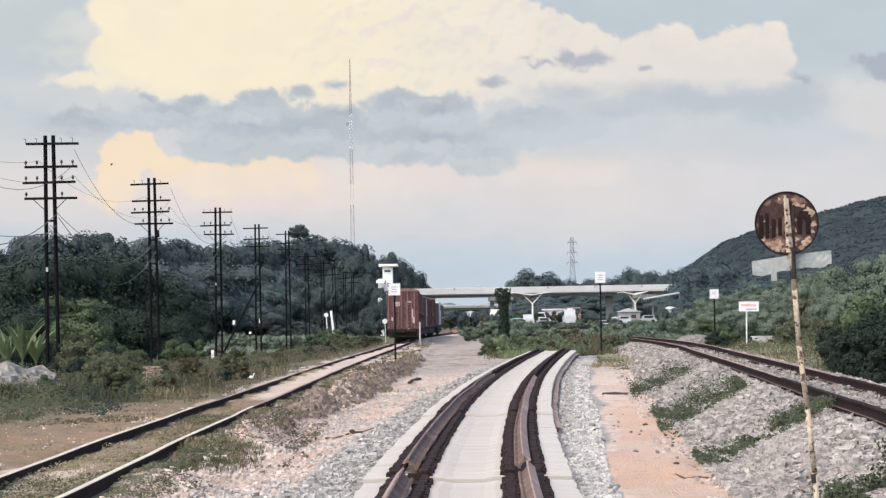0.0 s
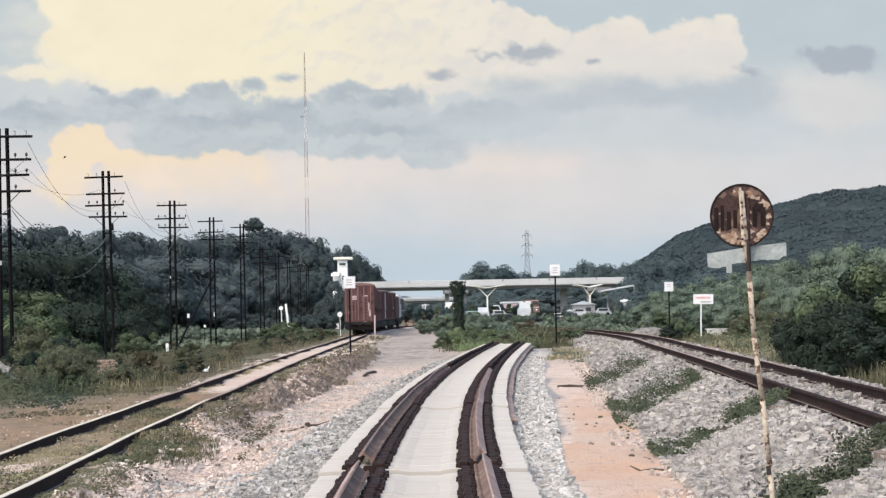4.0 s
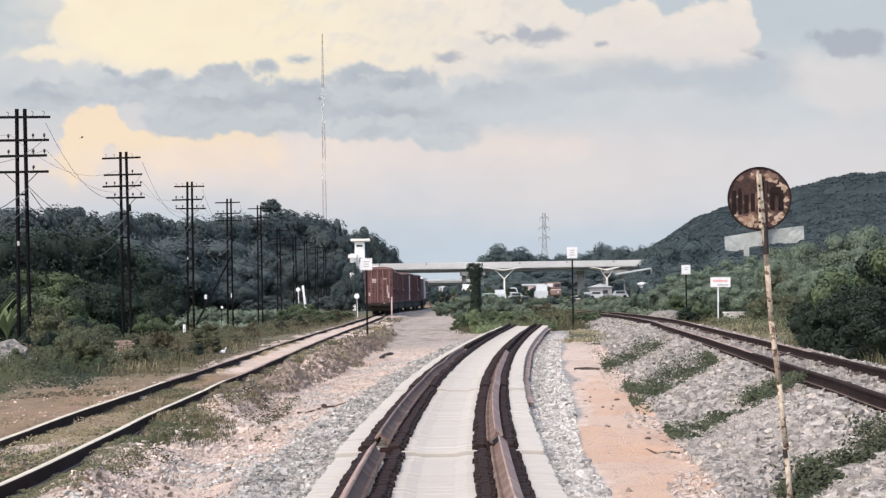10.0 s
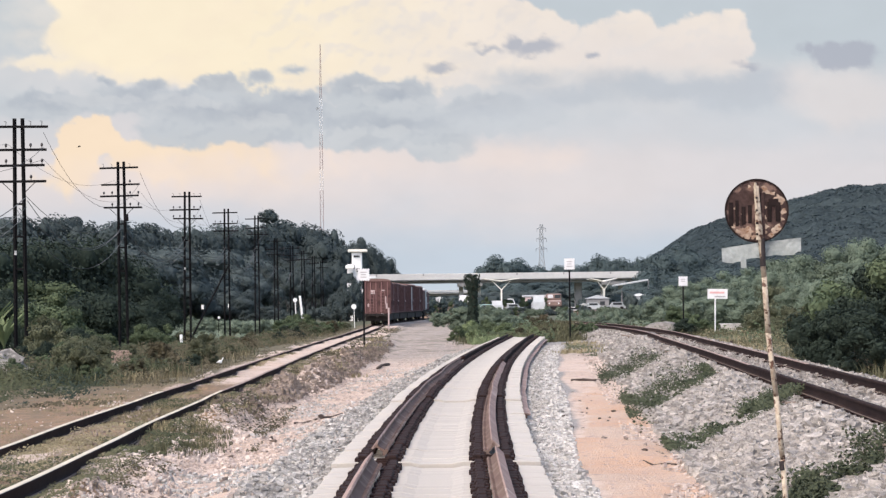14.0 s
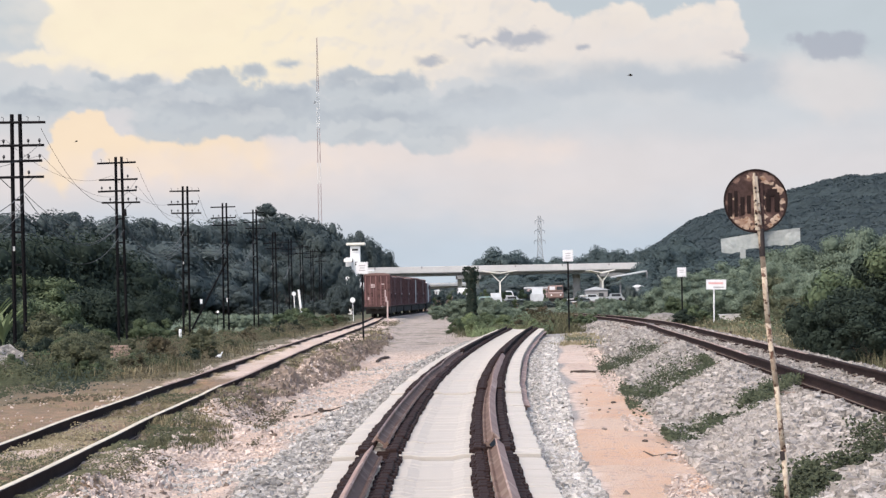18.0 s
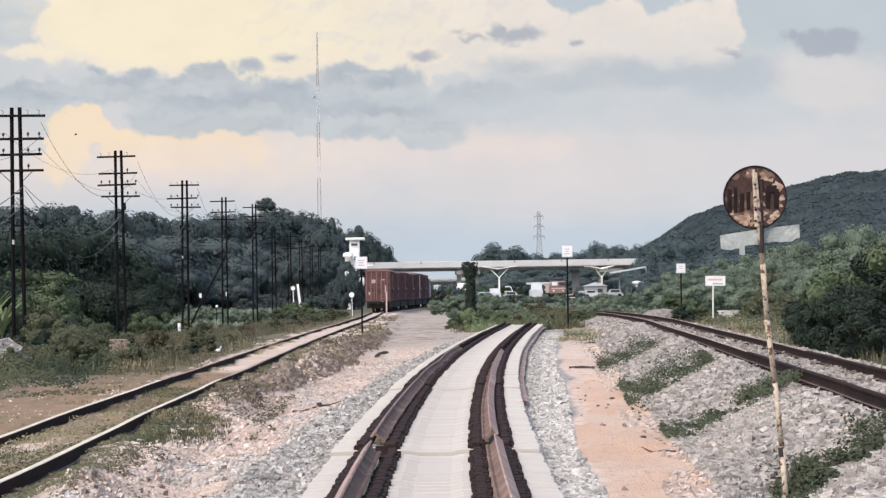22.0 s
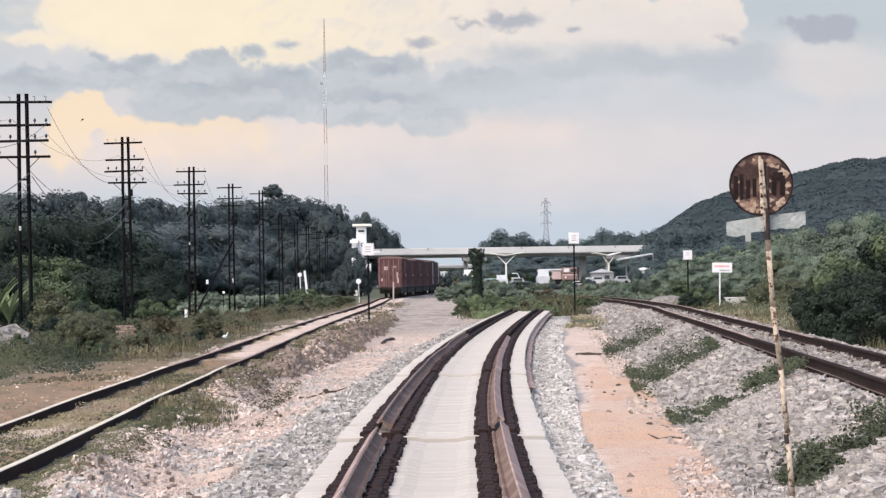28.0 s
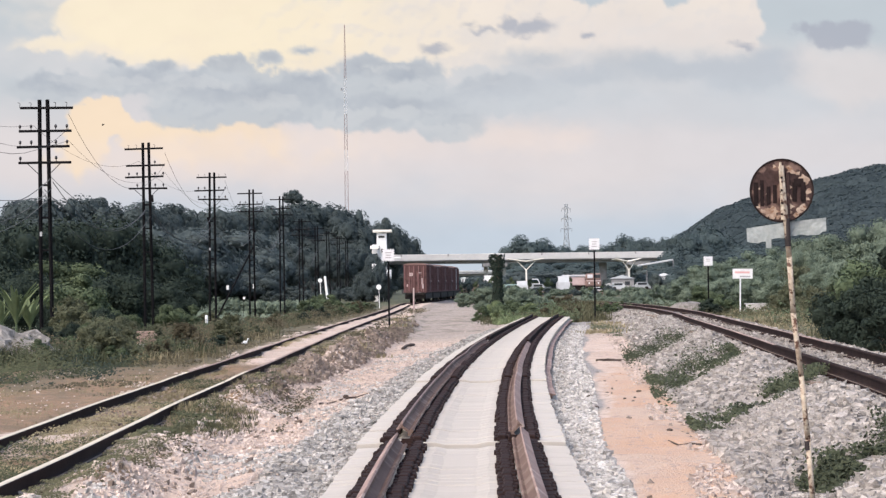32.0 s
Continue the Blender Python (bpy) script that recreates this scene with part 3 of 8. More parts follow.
    # long grey layer with lumpy tops
    layer = [(150, 213, 100, 30), (300, 208, 110, 30), (260, 177, 20, 15), (344, 182, 38, 16), (462, 180, 46, 29), (528, 166, 26, 13), (592, 151, 24, 7), (500, 232, 205, 52),
             (705, 186, 70, 33), (770, 198, 90, 36), (745, 250, 180, 48), (850, 276, 72, 30), (400, 262, 102, 27), (620, 258, 130, 26), (960, 225, 130, 36)]
    f = blobs(wx, wy, layer) + 0.12 * puff
    f = np.minimum(f, 0.5 - 1.6 * blobs(wx, wy, [(312, 243, 26, 16)]))
    f = np.minimum(f, 0.35 - 1.4 * blobs(wx, wy, [(585, 174, 34, 13)]))
    # darker where lumps stand up into the light above, paler in the belly
    over = blobs(wx, wy - 26, layer) + 0.12 * puff
    top = ramp(-0.05, 0.45, f - over) * ramp(0.0, 0.25, f)
    grey = np.array((0.575, 0.622, 0.665)) * np.ones((*x.shape, 1))
    grey = lay(grey, 0.9 * top * (0.75 + 0.6 * fbm(wx / 30, wy / 22, 41)), (0.425, 0.475, 0.545))
    grey = lay(grey, 0.6 * ramp(0.0, 0.3, fbm(wx / 110, wy / 30, 43)), (0.64, 0.675, 0.705))
    grey = lay(grey, 0.45 * ramp(0.0, 0.4, lit * 1.4), (0.49, 0.54, 0.60))
    edge = 0.95 * ramp(-0.03, 0.13, f) * (1 - 0.45 * ramp(840, 1000, x))
    c = c * (1 - edge[..., None]) + grey * edge[..., None]
    f = blobs(wx, wy, [(1075, 190, 125, 22), (1260, 178, 180, 24), (1380, 188, 95, 36), (1420, 158, 60, 22), (1000, 170, 80, 18)])
    c = lay(c, 0.8 * ramp(-0.25, 0.3, f + 0.25 * soft), (0.52, 0.575, 0.64))
    f = blobs(wx, wy, [(1100, 235, 300, 45), (1380, 240, 200, 50)])
    c = lay(c, 0.45 * ramp(-0.3, 0.5, f), (0.63, 0.68, 0.73))
    f = blobs(wx, wy, [(1570, 190, 120, 62), (1500, 160, 50, 30)])
    c = lay(c, 0.6 * ramp(-0.2, 0.5, f), (0.80, 0.755, 0.745))
    c = c * (1 + 0.03 * fbm(x / 60, y / 40, 51)[..., None])
    return c


def scud_colours(x, y):
    """Small dark scraps of cloud: colour and cover."""
    wx = x + 14 * fbm(x / 22, y / 16, 61)
    wy = y + 14 * fbm(x / 22, y / 16, 62)
    f = blobs(wx, wy, [(1040, 106, 50, 17), (1000, 98, 18, 15), (960, 110, 30, 8), (872, 146, 32, 12), (928, 102, 14, 6), (1140, 122, 14, 12), (1415, 136, 26, 9), (1590, 116, 66, 28), (1530, 106, 30, 12)])
    return np.ones((*x.shape, 3)) * np.array((0.44, 0.475, 0.55)), 0.85 * ramp(-0.05, 0.14, f)


def sky_sheet(name, y, x0, x1, top, bottom, stepping, colours, label):
    """A sheet far behind everything. Its plan is drawn upright, with the slight lean of the held camera taken out."""
    us, vs = np.arange(x0, x1 + 1, stepping), np.arange(top, bottom + 1, stepping)
    u, v = np.meshgrid(us, vs)
    k = y / 4446.0
    side, up = (u - 784), (562 - v)
    wx, wz = side + 0.0175 * up, up - 0.0175 * side
    verts = np.stack((wx * k, np.full(u.shape, 0.0), wz * k + EYE), -1)
    w, h = len(us), len(vs)
    idx = np.arange(w * h).reshape(h, w)
    quads = np.stack((idx[:-1, :-1], idx[:-1, 1:], idx[1:, 1:], idx[1:, :-1]), -1).reshape(-1, 4)
    me = bpy.data.meshes.new(name)
    me.from_pydata(verts.reshape(-1, 3).tolist(), [], quads.tolist())
    got = colours(u.astype(float), v.astype(float))
    rgb, cover = got if isinstance(got, tuple) else (got, np.ones(u.shape))
    at = me.attributes.new("cloud", "FLOAT_COLOR", "POINT")
    at.data.foreach_set("color", np.concatenate((rgb, cover[..., None]), -1).reshape(-1).astype(np.float32))
    mt = bpy.data.materials.new(name)
    mt.use_nodes = True
    n, ln = mt.node_tree.nodes, mt.node_tree.links
    n.remove(n["Principled BSDF"])
    a, e, t, mx = n.new("ShaderNodeAttribute"), n.new("ShaderNodeEmission"), n.new("ShaderNodeBsdfTransparent"), n.new("ShaderNodeMixShader")
    a.attribute_name = "cloud"
    ln.new(a.outputs["Color"], e.inputs["Color"])
    e.inputs["Strength"].default_value = 0.442
    ln.new(a.outputs["Alpha"], mx.inputs["Fac"])
    ln.new(t.outputs[0], mx.inputs[1])
    ln.new(e.outputs[0], mx.inputs[2])
    ln.new(mx.outputs[0], n["Material Output"].inputs["Surface"])
    me.materials.append(mt)
    ob = new(name, me)
    ob.location.y = y
    return tagged(ob, label, "cloud", kind="structure")


cloud_backdrop = sky_sheet("backdrop", FAR, -320, 1900, -230, 640, 3, cloud_colours, "cream cumulus and grey cloud bank in evening light")
scud_backdrop = sky_sheet("backdrop_scud", FAR - 150, 820, 1700, 40, 200, 3, scud_colours, "small dark scraps of drifting cloud")


# ---- tracks ----
def line_points(fx, fz, offset, y0, y1, pace, wobble=0.0, seed=0):
    ys = np.arange(y0, y1 + pace / 2, pace)
    xs = np.asarray(fx(ys)) + offset
    xs = xs + wobble * fbm(ys / 9.0, ys * 0 + seed, seed, 3)
    return [(float(x), float(y), float(z)) for x, y, z in zip(xs, ys, np.asarray(fz(ys)) + 0 * ys)]


def running_track(name, fx, fz, y0, y1, rail_h, label, head_material, seed):
    tr = thing(name, label, "railway track")
    for side in (-0.535, 0.535):
        web = part("rail", sweep(bmesh.new(), line_points(fx, lambda y: fz(y) - rail_h, side, y0, y1, 1.5, 0.07, seed), rail_profile(rail_h - 0.004, foot=0.13, head=0.072)), M_RAIL_DARK, tr, "dark rusted steel rail")
        # on the old line the painted shine ends at 45.5 m
        for ya, yb, hm, note in ((y0, 45.5, head_material, "worn running surface"), (45.5, y1, M_RAIL_NEW, "dull rusty running surface")):
            k = int((ya - y0) / 1.5)
            pts = line_points(fx, lambda y: fz(y) - 0.003, side, y0, y1, 1.5, 0.07, seed)
            part("rail_head", sweep(bmesh.new(), pts[k:int((yb - y0) / 1.5) + 1], [(-0.033, -0.002), (0.033, -0.002), (0.028, 0.003), (-0.028, 0.003)]), hm, web, note)
        # paler strips on the feet: the light they catch, put into colour
        for s_ in (-1, 1):
            pts = line_points(fx, lambda y: fz(y) - rail_h + 0.013, side + s_ * 0.048, y0, min(y1, 120), 1.5, 0.07, seed)
            part("rail_foot", sweep(bmesh.new(), pts, [(-0.016, -0.004), (0.016, -0.004), (0.014, 0.004), (-0.014, 0.008)]), M_SLEEPER_OLD, web, "dusty rail foot")
    bm = bmesh.new()
    box(bm, 0, 0, 0, 2.0, 0.22, 0.15, bevel=0.012)
    src = part("sleeper", bm, M_SLEEPER_OLD, tr)
    bm = bmesh.new()
    box(bm, 0, 0, 0.012, 0.24, 0.12, 0.03, bevel=0.008)
    clip = part("rail_clip", bm, M_CLIP, tr)
    ys = np.arange(max(y0, 14), min(y1, 105), 0.62)
    rnd = random.Random(seed)
    for i, y in enumerate(ys):
        x, z = float(fx(y)), float(fz(y)) - rail_h - 0.125
        yaw = -math.degrees(math.atan((float(fx(y + 1)) - x))) + rnd.uniform(-1.5, 1.5)
        m = pose(x + rnd.uniform(-0.03, 0.03), y, z + rnd.uniform(-0.012, 0.006), 0, 0, yaw)
        ob = src if i == 0 else share("sleeper", src, tr)
        ob.matrix_basis = m
        for s in (-0.535, 0.535):
            c = clip if i == 0 and s < 0 else share("rail_clip", clip, tr)
            c.matrix_basis = m @ Matrix.Translation((s, 0, 0.105))
    return tr


running_track("old_railway_track", left_x, left_z, -22, 430, 0.15, "old rusty railway track in stony, grassy ballast", M_RAIL_SHINE, 4)
running_track("embankment_railway_track", right_x, lambda y: RIGHT_Z + 0 * np.asarray(y, dtype=float), -22, 150, 0.16, "dark rusted railway track on a pale ballast bank", M_RAIL_DARK, 7)


def unfinished_track():
    tr = thing("unfinished_railway_track", "unfinished railway track of new pale concrete sleepers", "railway track")
    # sleeper: deep rail seats, lower waist
    bm = bmesh.new()
    secs = [(-1.0, 0.195, 0.329), (-0.75, 0.205, 0.329), (-0.25, 0.205, 0.329), (-0.15, 0.185, 0.328), (0.15, 0.185, 0.328), (0.25, 0.205, 0.329), (0.75, 0.205, 0.329), (1.0, 0.195, 0.329)]
    rings = [[bm.verts.new((x, s * w / 2 * k, z)) for s, k, z in ((-1, 1.02, 0.0), (1, 1.02, 0.0), (1, 1.0, h - 0.006), (1, 0.97, h), (-1, 0.97, h), (-1, 1.0, h - 0.006))] for x, h, w in secs]
    for r0, r1 in zip(rings, rings[1:]):
        for j in range(6):
            bm.faces.new((r0[j], r0[(j + 1) % 6], r1[(j + 1) % 6], r1[j]))
    bm.faces.new(rings[0][::-1])
    bm.faces.new(rings[-1])
    bmesh.ops.recalc_face_normals(bm, faces=bm.faces)
    src = part("sleeper", bm, M_CONCRETE, tr)
    bm = bmesh.new()
    box(bm, 0, 0, 0.030, 0.085, 0.27, 0.075, bevel=0.012)
    box(bm, 0.055, 0, 0.038, 0.04, 0.17, 0.045, bevel=0.008)
    box(bm, 0.0, 0.0, 0.015, 0.10, 0.325, 0.03, bevel=0.006)
    box(bm, -0.055, 0, 0.020, 0.05, 0.20, 0.045, bevel=0.008)
    shoulder = part("rail_shoulder", bm, M_CLIP, tr, "dark iron rail fastening")
    rnd = random.Random(11)
    ys = np.arange(14.0 - 0.33 * 54, 106.5, 0.33)
    group_z = 0.0
    first = True
    for i, y in enumerate(ys):
        if rnd.random() < 0.16:
            group_z = rnd.uniform(-0.010, 0.010)
        x = float(mid_x(y))
        yaw = -math.degrees(math.atan(float(mid_x(y + 0.5) - mid_x(y - 0.5)))) + rnd.uniform(-0.7, 0.7)
        dip = -0.045 if y < 24.0 else 0.03 if y > 38.7 else 0.0
        m = pose(x + rnd.uniform(-0.012, 0.012), y - (0.07 if y < 24.0 else 0.0), 0.6 * group_z + dip + rnd.uniform(-0.003, 0.003), rnd.uniform(-0.3, 0.3), rnd.uniform(-0.2, 0.2), yaw)
        ob = src if first else share("sleeper", src, tr)
        ob.matrix_basis = m
        for s, flip in ((-0.70, 1), (-0.415, -1), (0.395, 1), (0.675, -1)):
            c = shoulder if first else share("rail_shoulder", shoulder, ob)
            c.matrix_basis = (m if first else Matrix()) @ Matrix.Translation((s, 0, 0.20)) @ Matrix.Rotation(math.pi if flip < 0 else 0, 4, "Z")
            if first:
                first = False
    # loose rails lie in the seats, canted over, with gaps between their ends
    def loose(y0, y1, off0, off1, tilt, z, material=M_RAIL_NEW, note="red-brown unused rail lying loose"):
        pts = []
        for y in np.arange(y0, y1 + 0.01, 0.8):
            k = (y - y0) / (y1 - y0)
            stray = 0.07 * float(ramp(30, 48, y)) * float(fbm(np.array([y / 7.0]), np.array([off0 * 3]), 29, 3)[0])
            pts.append((float(mid_x(y)) + off0 + (off1 - off0) * k + stray, float(y), z))
        # web and head get the shade-darkened brown, the foot the lighter one
        rail = part("loose_rail", sweep(bmesh.new(), pts, rail_profile(0.14, tilt, 0.05, 0.07)), M_RAIL_DARK if material is M_RAIL_DARK else M_RAIL_WEB_SHADE, tr, note)
        c, s = math.cos(tilt), math.sin(tilt)
        foot = [(px * c - pz * s, px * s + pz * c) for px, pz in ((-0.05, -0.012), (0.05, -0.012), (0.05, 0.004), (0.026, 0.014), (-0.026, 0.014), (-0.05, 0.004))]
        part("rail_foot", sweep(bmesh.new(), pts, foot), material, rail, "pink-brown foot of the rail")
    loose(-3.5, 23.4, -0.60, -0.60, -2.35, 0.325)
    loose(24.6, 62.0, -0.61, -0.57, -2.2, 0.335)
    loose(63.0, 106.0, -0.53, -0.52, 0.0, 0.23, M_RAIL_DARK, "dark unused rail lying loose")
    loose(36.0, 106.0, 1.07, 1.06, 2.9, 0.11)
    loose(-3.5, 23.9, 0.585, 0.59, 2.4, 0.325)
    loose(24.6, 58.0, 0.565, 0.58, 2.4, 0.335)
    loose(59.0, 106.0, 0.53, 0.52, 0.0, 0.23, M_RAIL_DARK, "dark unused rail lying loose")
    # seat plates laid bare where the rails break off
    for off, y0 in ((-0.515, 23.35), (0.50, 23.75)):
        for k in range(3):
            y = y0 + 0.33 * k
            seat = part("seat_plate", box(bmesh.new(), float(mid_x(y)) + off, y, 0.212, 0.12, 0.22, 0.025, bevel=0.006), M_CLIP, tr, "dark iron seat plate")
            part("plate_rib", box(bmesh.new(), float(mid_x(y)) + off, y - 0.07, 0.232, 0.12, 0.03, 0.03, bevel=0.006), M_RAIL_DARK, seat)
    return tr


unfinished_track()


# ---- telegraph line of paired rail posts ----
POLES = [(-13.2, 53, 8.2, 4), (-13.2, 85, 8.12, 4), (-13.4, 117, 8.46, 4), (-13.3, 149, 8.48, 3), (-13.3, 181, 8.67, 3), (-13.1, 213, 9.3, 3),
         (-13.2, 245, 8.2, 3), (-13.2, 277, 8.2, 3), (-13.3, 309, 8.3, 2), (-13.3, 341, 8.3, 2), (-13.3, 373, 8.2, 2)]
ARM_DROP = (0.29, 1.07, 1.60, 2.14)


def telegraph_pole(x, y, top, arms, seed):
    rnd = random.Random(seed)
    base = gz(x, y) - 0.1
    h = top - base
    ob = thing("telegraph_pole", "dark paired-post telegraph pole with %s insulated cross-arms" % {4: "four", 3: "three", 2: "two"}[arms], "telegraph pole",
               pose(x, y, base, rnd.uniform(-0.4, 0.4), rnd.uniform(-0.5, 0.5), rnd.uniform(-4, 4)), "telegraph poles along the old line")
    for s in (-1, 1):
        bm = bmesh.new()
        lean = 0.16 * s + (0.03 * s)
        a, b = Vector((lean, 0, 0)), Vector((0.135 * s, 0, h))
        d = (b - a)
        m = Matrix.Translation((a + b) / 2) @ d.to_track_quat("Z", "Y").to_matrix().to_4x4()
        box(bm, 0, 0, 0, 0.145, 0.04, d.length, m, 0.006)
        box(bm, 0, 0, 0, 0.045, 0.13, d.length, m, 0.006)
        part("post", bm, M_POST, ob)
    for k in range(3):
        z = h - 2.9 - k * 1.1
        part("spacer", box(bmesh.new(), 0, 0, z, 0.36, 0.05, 0.07, bevel=0.01), M_POST, ob)
    if seed in (41, 43):
        part("painted_band", box(bmesh.new(), -0.14, -0.07, h - 4.55, 0.08, 0.02, 0.15, bevel=0.004), M_POST_MARK, ob, "worn white paint band")
    for k in range(arms):
        z = h - ARM_DROP[k]
        bm = bmesh.new()
        box(bm, 0, -0.085, z, 1.8, 0.06, 0.085, pose(0, 0, 0, 0, rnd.uniform(-1, 1), 0), 0.008)
        arm = part("cross_arm", bm, M_POST, ob)
        for px in (-0.80, -0.42, 0.42, 0.80):
            if rnd.random() < (0.30 if k < 2 else 0.06):
                continue
            bm = bmesh.new()
            if k == 0:
                rod(bm, (px, -0.085, z + 0.03), (px + 0.02, -0.085, z + 0.17), 0.010, seg=5)
                rod(bm, (px + 0.02, -0.085, z + 0.17), (px - 0.06, -0.085, z + 0.19), 0.010, seg=5)
            else:
                rod(bm, (px, -0.085, z + 0.03), (px, -0.085, z + 0.10), 0.013, seg=6)
                ball(bm, (px, -0.085, z + 0.16), 0.055, 2, (0.85, 0.85, 1.25))
            part("insulator", bm, M_INSULATOR, arm)
    for s in (-1, 1):
        part("arm_brace", rod(bmesh.new(), (0.12 * s, -0.06, h - ARM_DROP[min(arms, 4) - 1] - 0.45), (0.55 * s, -0.075, h - ARM_DROP[min(arms, 4) - 1] - 0.04), 0.014, seg=5), M_POST, ob)
    return ob


for i, (x, y, top, arms) in enumerate(POLES):
    telegraph_pole(x, y, top, arms, 40 + i)
bm = bmesh.new()
rod(bm, (-16.25, 181, gz(-16.25, 181) - 0.2), (-13.2, 181, 4.5), 0.07, 0.06)
tagged(part("pole_strut", bm, M_POST), "dark sloping strut propping a telegraph pole", "pole strut")


def wire(name, a, b, sag, r, label, seed=0, group="telegraph wires", material=M_WIRE):
    a, b = Vector(a), Vector(b)
    bm = bmesh.new()
    n = 14
    pts = [a.lerp(b, k / n) - Vector((0, 0, 4 * sag * (k / n) * (1 - k / n))) for k in range(n + 1)]
    ring = [[bm.verts.new(p + Vector((r * math.cos(q), 0, r * math.sin(q)))) for q in (0.5, 2.6, 4.7)] for p in pts]
    for r0, r1 in zip(ring, ring[1:]):
        for j in range(3):
            bm.faces.new((r0[j], r0[(j + 1) % 3], r1[(j + 1) % 3], r1[j]))
    tagged(part(name, bm, material), label, "wire", group)


rnd = random.Random(5)
for (x0, y0, t0, a0), (x1, y1, t1, a1) in zip(POLES, POLES[1:]):
    far = y0 > 200
    wire("telegraph_wire", (x0 + 0.8, y0, t0 - ARM_DROP[0] - 0.2), (x1 + 0.8, y1, t1 - ARM_DROP[0] - 0.7), 1.8, 0.009, "slack grey telegraph wire between two poles")
    if not far:
        wire("telegraph_wire", (x0 - 0.4, y0, t0 - ARM_DROP[1] + 0.2), (x1 - 0.4, y1, t1 - ARM_DROP[1] + 0.2), 0.7, 0.006, "thin telegraph wire between two poles")
        wire("telegraph_wire", (x0 + 0.8, y0, t0 - ARM_DROP[2] + 0.2), (x1 + 0.8, y1, t1 - ARM_DROP[2] + 0.2), 0.9, 0.006, "thin telegraph wire between two poles")
    for k in range(2 if far else 4):
        wire("telephone_cable", (x0 + rnd.uniform(-0.2, 0.25), y0, t0 - 2.5 - 0.26 * k * rnd.uniform(0.6, 1.2)), (x1 + rnd.uniform(-0.2, 0.25), y1, t1 - 2.7 - 0.28 * k * rnd.uniform(0.6, 1.3)),
             rnd.uniform(0.7, 1.9), rnd.uniform(0.010, 0.018), "drooping grey telephone cable hung between poles", group="telephone cables", material=M_CABLE)
for i, (x, y, top, arms) in enumerate(POLES[2:6]):
    bm = bmesh.new()
    for k in range(2):
        box(bm, rnd.uniform(-0.06, 0.06), rnd.uniform(-0.10, 0.0), rnd.uniform(-0.3, 0.2), rnd.uniform(0.08, 0.14), 0.10, rnd.uniform(0.15, 0.3), pose(0, 0, 0, 0, rnd.uniform(-25, 25), 0), 0.02)
    tagged(part("cable_joint", bm, M_POST), "dark cable joint box strapped to the pole", "cable joint", "cable joints").location = (x - 0.22 if i % 2 else x + 0.2, y - 0.12, top - 2.75)


